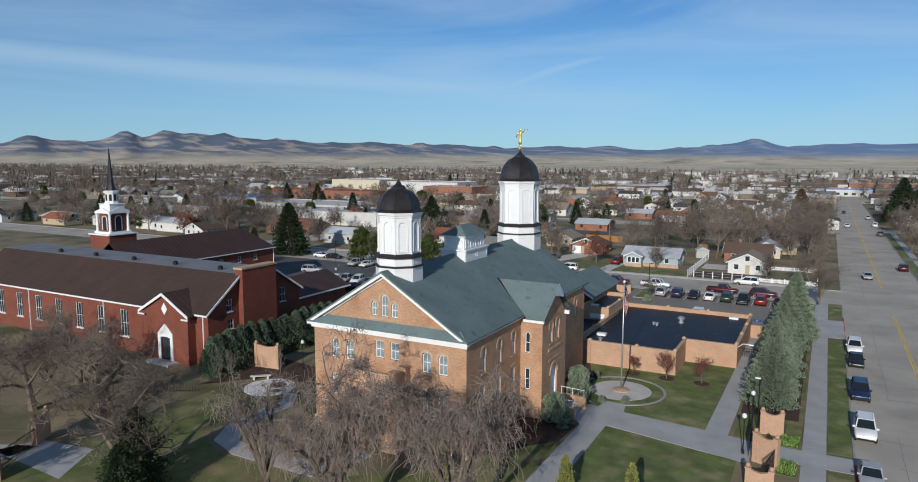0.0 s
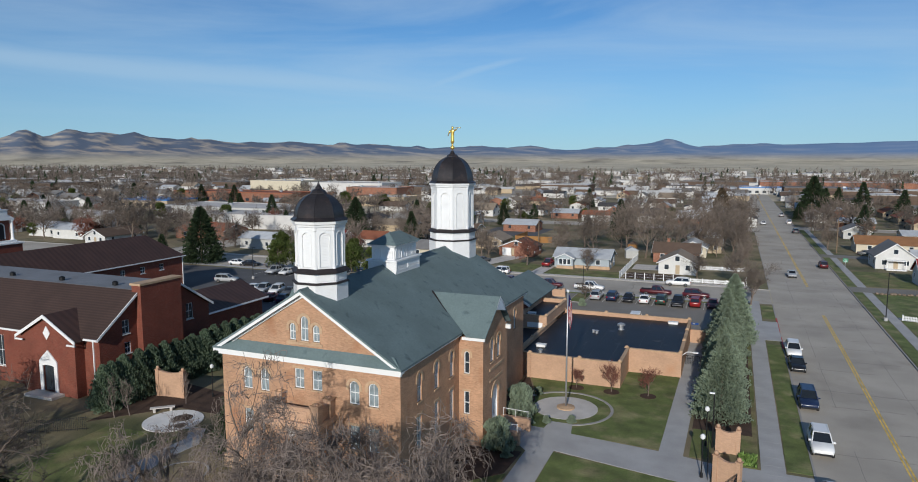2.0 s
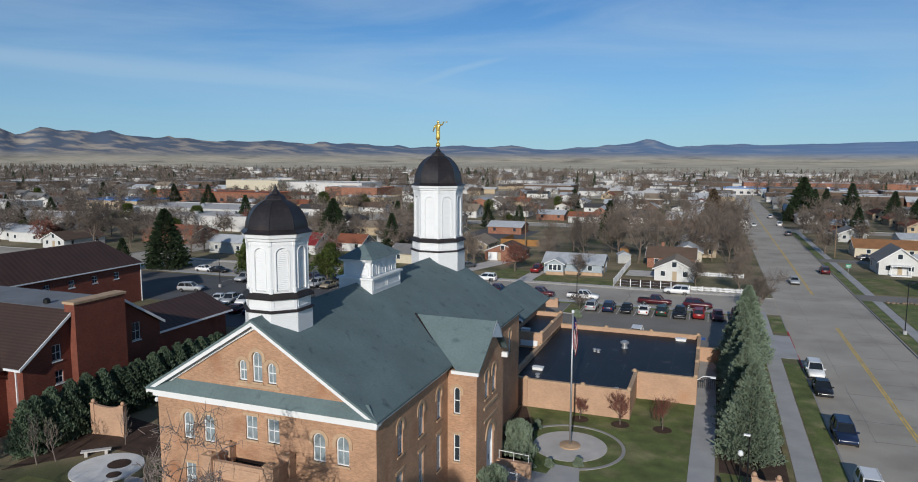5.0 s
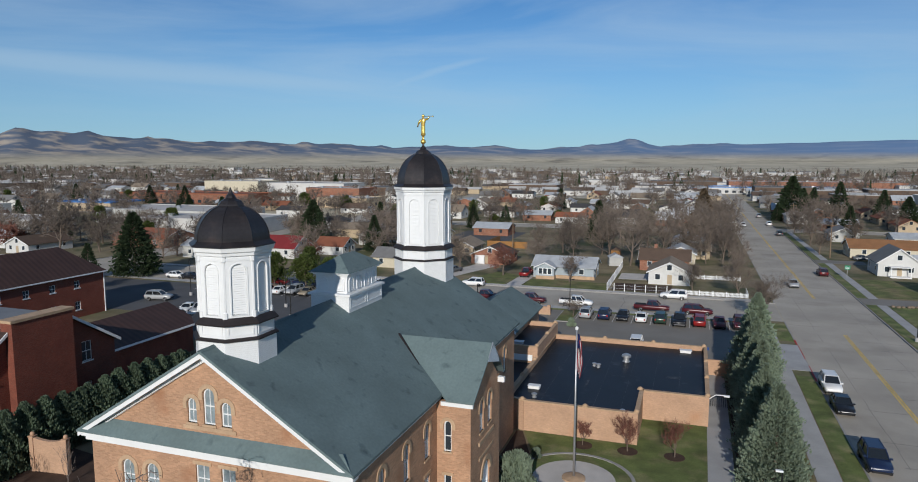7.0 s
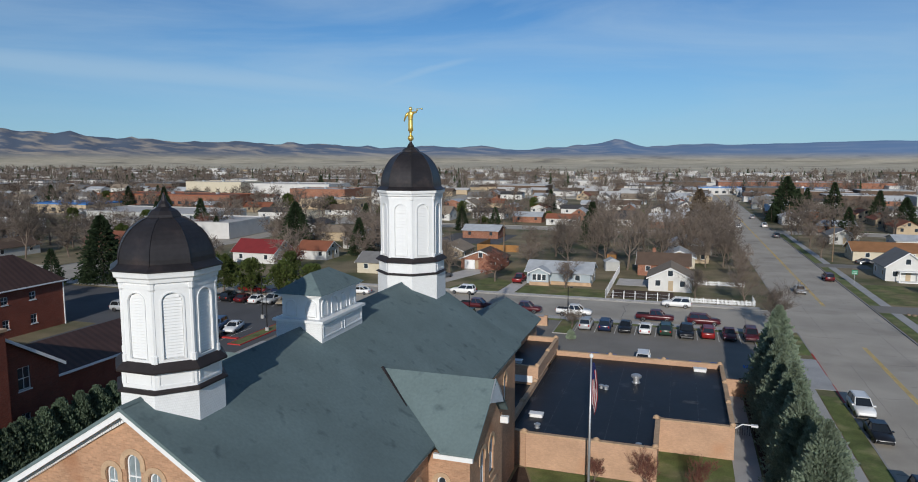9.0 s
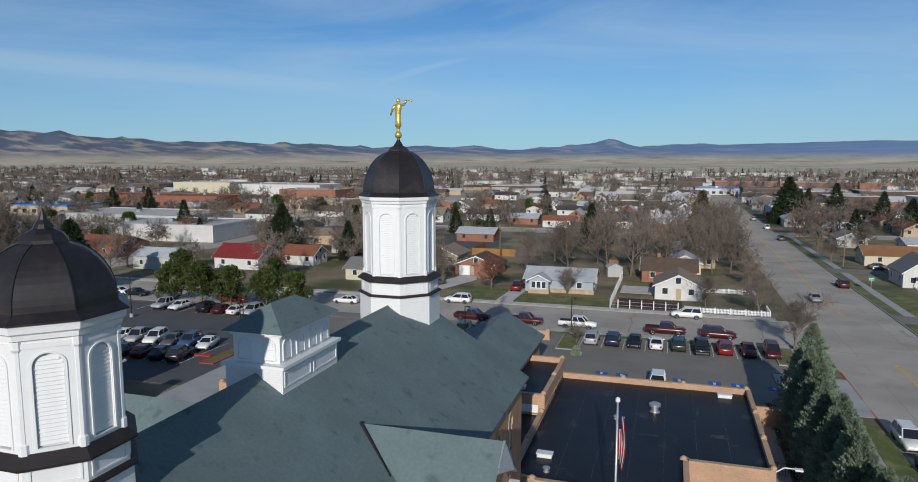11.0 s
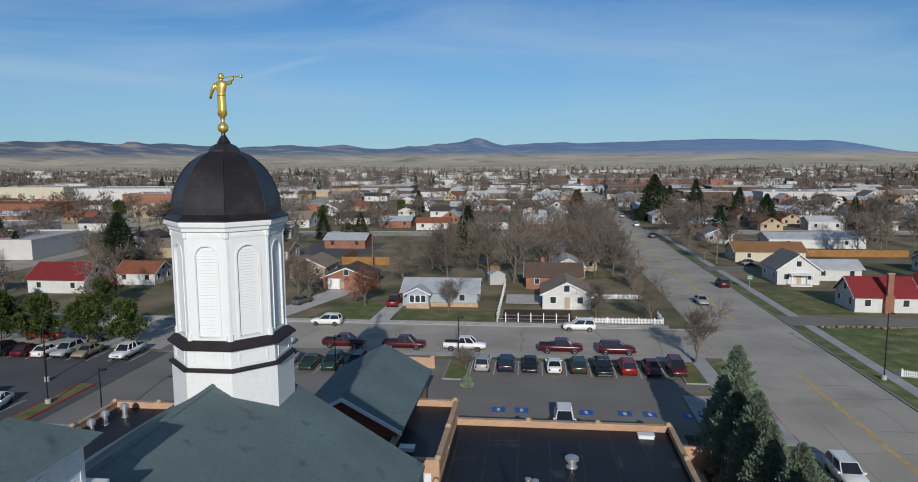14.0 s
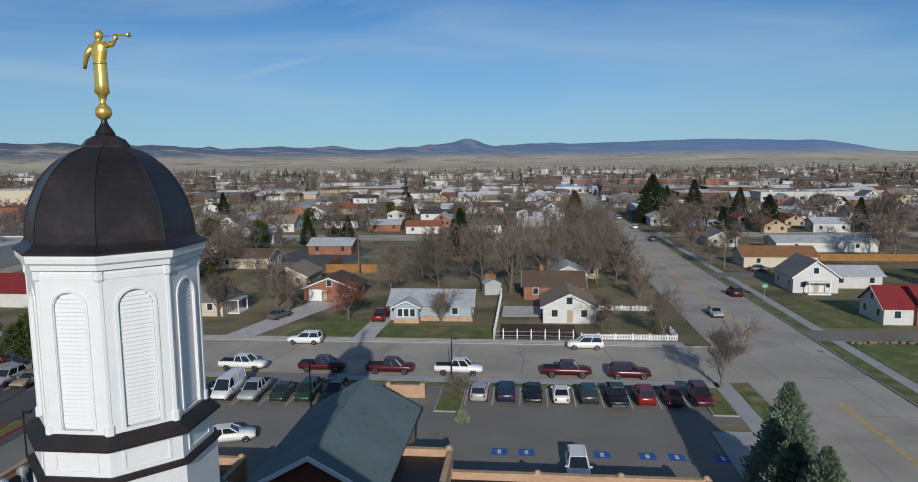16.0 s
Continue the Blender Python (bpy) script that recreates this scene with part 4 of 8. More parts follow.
def statue(x, y, z):
    """A gilded robed figure with a long horn, on a ball: one plain mesh. It faces away from the front, horn to its right."""
    bm = bmesh.new()
    ball(bm, (0, 0, 0.235), 0.235, 20)
    tube(bm, [(0, 0, 0.44), (0, 0, 0.52), (0, 0, 0.62)], [0.12, 0.07, 0.12], 10)
    rings = [(0.62, 0.10, 0.10), (0.75, 0.15, 0.13), (0.80, 0.23, 0.19), (1.05, 0.205, 0.17), (1.35, 0.195, 0.16), (1.62, 0.175, 0.15), (1.78, 0.19, 0.15), (1.98, 0.25, 0.165), (2.14, 0.27, 0.16), (2.24, 0.20, 0.13), (2.29, 0.085, 0.085), (2.36, 0.075, 0.075)]
    prev = None
    n = 18
    for zz, rx, ry in rings:
        ring = []
        for k in range(n):
            a = 2 * math.pi * k / n
            f = 1 + (0.07 * math.sin(6 * a + zz * 2) if zz < 1.7 else 0)
            ring.append(bm.verts.new((rx * f * math.cos(a), ry * f * math.sin(a), zz)))
        if prev:
            for k in range(n):
                bm.faces.new((prev[k], prev[(k + 1) % n], ring[(k + 1) % n], ring[k]))
        prev = ring
    bm.faces.new(prev)
    ball(bm, (0.0, 0.02, 2.47), 0.135, 14, sz=1.15)
    tube(bm, [(-0.23, 0, 2.16), (-0.40, -0.04, 1.92), (-0.54, 0.03, 1.68), (-0.60, 0.06, 1.54)], [0.10, 0.085, 0.06, 0.05], 10)
    tube(bm, [(0.22, 0, 2.17), (0.46, 0.02, 2.20), (0.58, 0.05, 2.36), (0.55, 0.08, 2.46)], [0.10, 0.085, 0.06, 0.05], 10)
    tube(bm, [(0.12, 0.09, 2.44), (0.55, 0.10, 2.46), (0.85, 0.10, 2.45), (0.98, 0.10, 2.44)], [0.015, 0.02, 0.03, 0.075], 10)
    tube(bm, [(0, 0.0, 1.63), (0, 0, 1.69)], [0.186, 0.186], 16)
    return single("statue", bm, M["gold"], "gilded robed statue with a long horn on a golden ball", "statue", smooth=True, m=pose(x, y, z, 0, 0, -8) @ Matrix.Diagonal((1.05, 1.05, 1.05, 1)))


statue(-9.0, 31.5, zt2 + 0.40)

# ---- roof cupola ----
cup = thing("roof_cupola", "white louvred roof cupola with green-grey hipped roof", "cupola", RX - 0.1, 13.6, 0)
hw, d = 1.52, 5.3
part("base", B((-hw, 0, 14.0, hw, d, 16.35)), M["whitesh"], cup, "white scalloped shingle base")
part("ledge", B((-hw - 0.16, -0.16, 16.352, hw + 0.16, d + 0.16, 16.5)), M["white"], cup)
bm = B((-hw + 0.28, 0.28, 16.502, hw - 0.28, d - 0.28, 17.78))
part("body", bm, M["white"], cup)
part("cornice", B((-hw + 0.12, 0.12, 17.782, hw - 0.12, d - 0.12, 17.9), (-hw - 0.02, -0.02, 17.9, hw + 0.02, d + 0.02, 17.98)), M["white"], cup)
bm = bmesh.new()
e = 0.12
v = [bm.verts.new(p) for p in ((-hw - e, -e, 17.985), (hw + e, -e, 17.985), (hw + e, d + e, 17.985), (-hw - e, d + e, 17.985), (0, 1.55, 19.05), (0, d - 1.55, 19.05))]
for f in ((0, 1, 4), (1, 2, 5, 4), (2, 3, 5), (3, 0, 4, 5), (3, 2, 1, 0)):
    bm.faces.new([v[i] for i in f])
part("roof", bm, M["roof"], cup, "green-grey shingled hipped roof")
lv = bmesh.new()
ring_prism(lv, [(x * 1.25, z * 1.06) for x, z in arch_outline(0.62, 0.95, True)], arch_outline(0.62, 0.95, True), -0.06, 0.0)
for k in range(7):
    z = 0.05 + k * 0.12
    w = 0.6 if z < 0.62 else 0.44
    prism(lv, [(-w / 2, -0.05, z), (-w / 2, -0.04, z - 0.02), (-w / 2, -0.004, z + 0.08), (-w / 2, -0.01, z + 0.1)], (w, 0, 0))
lv = mesh_of("louvre", lv, M["white"])
for k in range(4):
    y = 0.28 + (d - 0.56) * (k + 0.5) / 4
    part("louvre", lv, None, cup, m=side_m(hw - 0.28, y, 16.62, "+x"))
    part("louvre", lv, None, cup, m=side_m(-hw + 0.28, y, 16.62, "-x"))
for x in (-0.66, 0.66):
    part("louvre", lv, None, cup, m=pose(x, 0.28, 16.62))
for s in (-1, 1):
    for k in range(2):
        w = d / 2 - 0.25
        p = ring_prism(bmesh.new(), [(-w / 2, 0), (w / 2, 0), (w / 2, 0.75), (-w / 2, 0.75)], [(-w / 2 + 0.08, 0.08), (w / 2 - 0.08, 0.08), (w / 2 - 0.08, 0.67), (-w / 2 + 0.08, 0.67)], -0.03, 0.003)
        part("base_panel", p, M["white"], cup, m=side_m(s * hw, d * (k + 0.5) / 2, 15.45, "+x" if s > 0 else "-x"))


# ---- low annexes behind the temple ----
def flat_block(name, label, poly, z_roof, z_top, wall_mat, coping_mat, t=0.3):
    """A flat-roofed block with parapets round a corner-to-corner outline (anticlockwise)."""
    th = thing(name, label, "building")
    n = len(poly)
    part("roof", prism(bmesh.new(), [(x, y, z_roof - 0.2) for x, y in poly], (0, 0, 0.2)), M["membrane"], th, "black membrane flat roof with pale streaks")
    for i in range(n):
        (xa, ya), (xb, yb) = poly[i], poly[(i + 1) % n]
        L = math.hypot(xb - xa, yb - ya)
        a = math.degrees(math.atan2(yb - ya, xb - xa))
        part("wall", B((-0.002, -t, 0, L + t - 0.002, 0, z_top)), wall_mat, th, m=pose(xa, ya, 0, 0, 0, a))
        part("coping", B((-0.06, -t - 0.06, z_top + 0.001, L + t - 0.06, 0.06, z_top + 0.10)), coping_mat, th, "tan stone coping", m=pose(xa, ya, 0, 0, 0, a))
        for k in range(int(L / 6) + (0 if L % 6 < 0.8 else 1)):
            x = min(L, k * 6)
            bm = bmesh.new()
            box(bm, x - 0.28, -t - 0.1, z_top + 0.102, x + 0.28, 0.1, z_top + 0.16)
            ball(bm, (x, -t / 2, z_top + 0.18), 0.24, 10, sz=0.8)
            part("coping_cap", bm, coping_mat, th, "rounded tan stone cap", m=pose(xa, ya, 0, 0, 0, a))
    return th


annex = flat_block("annex", "long tan brick annex with black flat roof", [(0.3, 33.6), (10.8, 33.6), (10.8, 40.2), (17.0, 40.2), (17.0, 58.6), (-1.3, 58.6), (-1.3, 34.2)], 2.42, 2.92, M["brick2"], M["stone"])
for k in range(7):
    part("roof_seam", B((-0.9 + 2.55 * k, 34.3 if -0.9 + 2.55 * k < 10 else 40.6, 2.421, -0.85 + 2.55 * k, 58.2, 2.43)), M["tarpatch"], annex, "pale seam of the roof membrane")
for x, y, w, d_ in ((3.1, 55.6, 2.4, 0.22), (7.9, 45.5, 1.9, 0.18), (12.2, 52.3, 0.3, 2.2), (5.2, 42.0, 0.25, 2.6), (13.8, 46.8, 1.6, 0.9), (1.4, 46.2, 0.2, 2.0)):
    part("roof_patch", prism(bmesh.new(), [(x - w / 2, y - d_ / 2, 2.421), (x + w / 2, y - d_ * 0.3, 2.421), (x + w * 0.45, y + d_ / 2, 2.421), (x - w * 0.4, y + d_ * 0.4, 2.421)], (0, 0, 0.006)), M["tarpatch"], annex, "pale scuffed patch of the membrane")
mid_block = flat_block("stair_block", "small tan brick roof block beside the rear gable", [(-5.2, 47.6), (-1.6, 47.6), (-1.6, 59.4), (-5.2, 59.4)], 3.75, 4.25, M["brick2"], M["stone"])
part("vent_panel", B((-4.1, 47.22, 2.6, -1.9, 47.296, 3.3)), M["white"], mid_block, "white louvred vent panel")
west = flat_block("west_annex", "low brick annex with black flat roof and vent stacks", [(-27.5, 22), (-17.45, 22), (-17.45, 58.6), (-33.6, 58.6), (-33.6, 44), (-27.5, 44)], 2.9, 3.4, M["brick2"], M["stone"])
link = flat_block("rear_link", "brick link wing with black flat roof", [(-14.5, 33.0), (-1.65, 33.0), (-1.65, 47.2), (-14.5, 47.2)], 2.36, 2.40, M["brick"], M["stone"])

rear = thing("rear_hall", "brick rear hall with green-grey gable roof", "building")
rx, rz, re, ry0, ry1 = -9.45, 7.55, 4.75, 50.6, 66.2
for s in (-1, 1):
    bm = bmesh.new()
    roof_slab(bm, (rx, ry0, rz), (rx + s * re, ry0, 4.95), (rx + s * re, ry1, 4.95), (rx, ry1, rz), 0.14)
    part("roof", bm, M["roof"], rear, "green-grey shingle roof slope")
    bm = bmesh.new()
    prism(bm, [(rx, ry0 - 0.12, rz + 0.02), (rx + s * re, ry0 - 0.12, 4.97), (rx + s * re, ry0 - 0.12, 4.66), (rx, ry0 - 0.12, rz - 0.29)], (0, 0.115, 0))
    part("raking_board", bm, M["white"], rear, "white raking board")
part("wall", wall_bm(bmesh.new(), rx - 4.2, rx + 4.2, 0, [(rx - 4.2, 5.0), (rx, 7.3), (rx + 4.2, 5.0)], 0.35), M["redbrick"], rear, m=pose(0, ry0 + 0.55, 0))
for xa in (rx + 3.9, rx - 4.2):
    part("wall", B((xa, ry0 + 0.9, 0, xa + 0.3, ry1 - 0.7, 4.9)), M["brick"], rear)
part("wall", wall_bm(bmesh.new(), -rx - 4.2, -rx + 4.2, 0, [(-rx - 4.2, 5.0), (-rx, 7.3), (-rx + 4.2, 5.0)], 0.35), M["brick"], rear, m=pose(0, ry1 - 0.35, 0, 0, 0, 180))

# things on the flat roofs
def roof_vent(x, y, z, label, r=0.22, h=0.7):
    bm = lathe(bmesh.new(), [(r * 1.4, 0), (r * 1.4, 0.06), (r, 0.07), (r, h * 0.6), (r * 1.7, h * 0.62), (r * 1.7, h * 0.82), (r * 0.8, h)], 14)
    return single("roof_vent", bm, M["steel"], label, "roof vent", group="roof vents", m=pose(x, y, z))


roof_vent(8.4, 51.2, 2.42, "galvanised mushroom vent on the black roof", 0.32, 0.95)
roof_vent(5.1, 48.3, 2.42, "small white roof vent on the black roof", 0.15, 0.4)
roof_vent(5.6, 48.0, 2.42, "small white roof vent on the black roof", 0.17, 0.45)
roof_vent(0.9, 36.0, 2.42, "small white roof vent on the black roof", 0.17, 0.45)
roof_vent(9.6, 34.6, 2.42, "small white roof vent on the black roof", 0.15, 0.35)
for x, y, z, w in ((14.9, 57.3, 2.42, 1.3), (-4.2, 50.0, 3.75, 1.1), (0.3, 38.6, 2.42, 1.2)):
    bm = B((-w / 2, -0.35, 0, w / 2, 0.35, 0.28), (-w / 2 - 0.06, -0.41, 0.282, w / 2 + 0.06, 0.41, 0.36))
    bmesh.ops.bevel(bm, geom=bm.edges[:], offset=0.03, segments=1, affect="EDGES")
    single("roof_hatch", bm, M["white"], "low white roof hatch on the black roof", "roof hatch", m=pose(x, y, z))
for k, (x, y) in enumerate(((-31.9, 50.6), (-32.0, 52.6), (-32.1, 54.6), (-31.4, 56.4), (-25.8, 27.0))):
    roof_vent(x, y, 2.9, "galvanised vent stack on the black roof", 0.22, 1.3)
lampb = bmesh.new()
tube(lampb, [(17.3, 40.6, 2.6), (17.9, 40.5, 3.1), (18.7, 40.4, 3.15)], [0.05, 0.05, 0.05], 8)
box(lampb, 18.6, 40.22, 3.05, 19.15, 40.58, 3.18)
single("wall_lamp", lampb, M["white"], "white arm lamp on the annex corner", "lamp")
# yard wall and railing east of the annex
yard = thing("yard_fence", "tan brick yard wall with dark railing beside the annex", "fence")
part("wall", B((17.31, 57.0, 0, 21.5, 57.3, 1.9), (21.2, 50.5, 0, 21.5, 56.998, 1.9)), M["brick2"], yard)
bm = B((17.4, 45.9, 1.1, 20.6, 45.96, 1.16), (20.54, 45.962, 1.1, 20.6, 56.9, 1.16))
for k in range(16):
    box(bm, 17.4 + k * 0.21, 45.9, 0, 17.44 + k * 0.21, 45.94, 1.1)
for k in range(50):
    box(bm, 20.55, 46.0 + k * 0.22, 0, 20.59, 46.04 + k * 0.22, 1.1)
part("railing", bm, M["iron"], yard, "dark metal railing")

# ---- red brick church ----
church = thing("church", "red brick church with dark brown ribbed roofs", "church")
cx0, cx1, cy0, cy1, ce, cr = -96.0, -41.3, 8.6, 25.4, 6.7, 11.1
copen = [(x, x + 1.7, 1.9, 5.6, False) for x in (-93.5, -88.5, -83.5, -78.5, -73.5, -68.5, -63.5, -58.5)]
part("front_wall", wall_bm(bmesh.new(), cx0, cx1, 0, [(cx0, ce - 0.15), (cx1, ce - 0.15)], 0.35, copen), M["redbrick"], church, m=pose(0, cy0, 0))
for xa, xb, za, zb, ar in copen:
    window(church, pose((xa + xb) / 2, cy0, za), xb - xa, zb - za, ar, False, "glass", "white", 2)
gp_ = [(cy0, ce - 0.2), (13.9, cr - 0.25), (20.1, cr - 0.25), (cy1, 7.4)]
gop = [(11.7, 12.7, 6.4, 8.0, False), (11.9, 12.8, 4.1, 5.4, False), (21.4, 22.6, 6.0, 8.0, False), (21.5, 22.4, 2.6, 3.9, False)]
part("gable_wall", wall_bm(bmesh.new(), cy0 + 0.351, cy1, 0, gp_, 0.35, gop), M["redbrick"], church, m=pose(cx1, 0, 0, 0, 0, 90))
for xa, xb, za, zb, ar in gop:
    window(church, side_m(cx1, (xa + xb) / 2, za, "+x"), xb - xa, zb - za, ar, False, "glass", "white", 1)
ch = part("chimney_block", B((cx1 - 0.5, 13.75, 0, cx1 + 0.85, 19.9, 11.7)), M["redbrick"], church, "wide red brick chimney block")
part("chimney_coping", B((cx1 - 0.62, 13.6, 11.702, cx1 + 0.97, 20.05, 11.95)), M["stone"], ch, "tan stone coping")
bm = bmesh.new()
roof_slab(bm, (cx0, cy0 - 0.5, ce - 0.05), (cx1 + 0.3, cy0 - 0.5, ce - 0.05), (cx1 + 0.3, 14.0, cr), (cx0, 14.0, cr))
part("roof", bm, M["brownshingle"], church, "dark brown shingle roof slope")
bm = bmesh.new()
roof_slab(bm, (cx0, 14.0, cr + 0.02), (cx1 - 0.52, 14.0, cr + 0.02), (cx1 - 0.52, 20.0, cr + 0.12), (cx0, 20.0, cr + 0.12))
part("roof_deck", bm, M["deck"], church, "flat grey roof deck")
bm = bmesh.new()
roof_slab(bm, (cx0, cy1 + 0.5, 7.4), (cx1 + 0.3, cy1 + 0.5, 7.4), (cx1 + 0.3, 20.0, cr), (cx0, 20.0, cr))
part("roof", bm, M["brownshingle"], church, "dark brown shingle roof slope")
part("gutter", B((cx0, cy0 - 0.62, ce - 0.22, -52.4, cy0 - 0.5, ce - 0.02), (-43.0, cy0 - 0.62, ce - 0.22, cx1 + 0.35, cy0 - 0.5, ce - 0.02)), M["white"], church, "white gutter along the eaves")
bm = bmesh.new()
prism(bm, [(cx1 + 0.31, cy0 - 0.55, ce + 0.02), (cx1 + 0.31, 13.7, cr - 0.2), (cx1 + 0.31, 13.7, cr - 0.5), (cx1 + 0.31, cy0 - 0.55, ce - 0.28)], (0.1, 0, 0))
prism(bm, [(cx1 + 0.31, 20.1, cr + 0.02), (cx1 + 0.31, cy1 + 0.5, 7.45), (cx1 + 0.31, cy1 + 0.5, 7.15), (cx1 + 0.31, 20.1, cr - 0.28)], (0.1, 0, 0))
part("raking_board", bm, M["white"], church, "white raking board")
for x in (-46.0, -55, -64, -73, -82):
    part("roof_vent", lathe(bmesh.new(), [(0.35, cr), (0.35, cr + 0.35), (0.15, cr + 0.5)], 10), M["iron"], church, "dark roof vent", m=pose(x, 15.2, 0.1))
part("rear_wall", B((cx0, cy1 - 0.35, 0, cx1 - 0.351, cy1, 7.3)), M["redbrick"], church)
part("downpipe", B((cx1 - 0.9, cy0 - 0.12, 0, cx1 - 0.78, cy0 - 0.002, ce - 0.2), (-62, cy0 - 0.12, 0, -61.9, cy0 - 0.002, ce - 0.2), (-80, cy0 - 0.12, 0, -79.9, cy0 - 0.002, ce - 0.2)), M["white"], church, "white downpipes")
# entry gable
ex0, ex1, ey, ez = -52.0, -43.6, 7.4, 9.1
exc = (ex0 + ex1) / 2
part("entry_wall", wall_bm(bmesh.new(), ex0, ex1, 0, [(ex0, 6.5), (exc, ez - 0.3), (ex1, 6.5)], 0.35, [(exc - 0.9, exc + 0.9, 0.3, 3.4, False)]), M["redbrick"], church, m=pose(0, ey, 0))
part("entry_side", B((ex0, ey + 0.351, 0, ex0 + 0.35, cy0 - 0.002, 6.4), (ex1 - 0.35, ey + 0.351, 0, ex1, cy0 - 0.002, 6.4)), M["redbrick"], church)
for s in (-1, 1):
    bm = bmesh.new()
    e_ = (ex1 - ex0) / 2 + 0.5
    roof_slab(bm, (exc, ey - 0.3, ez), (exc + s * e_, ey - 0.3, 6.45), (exc + s * e_, cy0 - 0.2, 6.45), (exc, 12.1, ez), 0.12)
    part("entry_roof", bm, M["brownroof"], church, "dark brown ribbed entry roof")
    bm = bmesh.new()
    prism(bm, [(exc, ey - 0.42, ez + 0.04), (exc + s * e_, ey - 0.42, 6.49), (exc + s * e_, ey - 0.42, 6.14), (exc, ey - 0.42, ez - 0.34)], (0, 0.115, 0))
    box(bm, min(exc + s * e_, exc + s * (e_ - 1.2)), ey - 0.44, 5.95, max(exc + s * e_, exc + s * (e_ - 1.2)), ey - 0.3, 6.13)
    part("raking_board", bm, M["white"], church, "white raking board with return")
dr = part("entry_door", B((-0.85, 0.15, 0, -0.02, 0.22, 2.9), (0.02, 0.15, 0, 0.85, 0.22, 2.9)), M["glass"], church, "dark glazed double door", m=pose(exc, ey, 0.35))
fr_ = ring_prism(bmesh.new(), [(-1.4, 0), (1.4, 0), (1.4, 3.4), (0.7, 4.1), (0, 4.7), (-0.7, 4.1), (-1.4, 3.4)], [(-0.9, 0.0), (0.9, 0.0), (0.9, 2.9), (0.5, 3.0), (0, 3.02), (-0.5, 3.0), (-0.9, 2.9)], -0.12, -0.003)
part("door_surround", fr_, M["white"], dr, "white carved door surround")
part("entry_lozenge", prism(bmesh.new(), [(-0.55, 0, 0), (0, 0, -0.8), (0.55, 0, 0), (0, 0, 0.8)], (0, 0.06, 0)), M["white"], church, "white lozenge window panel", m=pose(exc, ey - 0.065, 7.0))
part("entry_step", B((exc - 2.2, ey - 1.6, 0.0, exc + 2.2, ey - 0.003, 0.3)), M["paleconcrete"], church)
# rear wing with ribbed roof
wx, wy0, wy1 = -85.5, 25.9, 60.5
bm = bmesh.new()
roof_slab(bm, (wx, wy0, 11.2), (wx + 6.2, wy0, 7.0), (wx + 6.2, wy1 + 0.4, 7.0), (wx, wy1 - 3.5, 11.2))
part("wing_roof", bm, M["brownroof"], church, "dark brown ribbed metal roof")
bm = bmesh.new()
roof_slab(bm, (wx, wy0, 11.2), (wx - 6.2, wy0, 7.0), (wx - 6.2, wy1 + 0.4, 7.0), (wx, wy1 - 3.5, 11.2))
part("wing_roof", bm, M["brownroof"], church, "dark brown ribbed metal roof")
bm = bmesh.new()
prism(bm, [(wx - 6.2, wy1 + 0.4, 7.0), (wx + 6.2, wy1 + 0.4, 7.0), (wx, wy1 - 3.5, 11.2)], (0, 0, -0.14))
part("wing_roof", bm, M["brownroof"], church, "dark brown ribbed hip end")
wop = [(y, y + 1.1, 4.9, 6.1, False) for y in (32, 36.5, 41, 45.5, 50, 54.5)] + [(y, y + 1.1, 1.3, 2.7, False) for y in (41, 45.5, 50, 54.5)]
part("wing_wall", wall_bm(bmesh.new(), wy0, wy1, 0, [(wy0, 6.95), (wy1, 6.95)], 0.35, wop), M["redbrick"], church, m=pose(wx + 5.8, 0, 0, 0, 0, 90))
for xa, xb, za, zb, ar in wop:
    window(church, side_m(wx + 5.8, (xa + xb) / 2, za, "+x"), xb - xa, zb - za, ar, False, "glass", "white", 1)
part("wing_wall", B((wx - 5.8, wy1 - 0.35, 0, wx + 5.449, wy1, 6.95)), M["redbrick"], church)
part("wing_gutter", B((wx + 6.2, wy0, 6.86, wx + 6.34, wy1 + 0.4, 7.04), (wx + 5.85, wy1 - 0.2, 0, wx + 5.97, wy1 - 0.08, 6.9)), M["white"], church, "white gutter and downpipe")
# low east wing
lw = thing("low_wing", "low red brick wing with brown ribbed gable roof", "building")
part("wall", B((-58, 26.0, 0, -48.6, 45.5, 4.0)), M["redbrick"], lw)
for s in (-1, 1):
    bm = bmesh.new()
    roof_slab(bm, (-53.3, 25.5, 6.3), (-53.3 + s * 5.4, 25.5, 3.9), (-53.3 + s * 5.4, 46.2, 3.9), (-53.3, 46.2, 6.3), 0.12)
    part("roof", bm, M["brownroof"], lw, "dark brown ribbed roof slope")
    bm = bmesh.new()
    prism(bm, [(-53.3, 25.38, 6.32), (-53.3 + s * 5.4, 25.38, 3.92), (-53.3 + s * 5.4, 25.38, 3.65), (-53.3, 25.38, 6.05)], (0, 0.115, 0))
    part("raking_board", bm, M["white"], lw, "white raking board")
part("eave_board", B((-47.9, 25.5, 3.66, -47.78, 46.2, 3.9)), M["white"], lw)
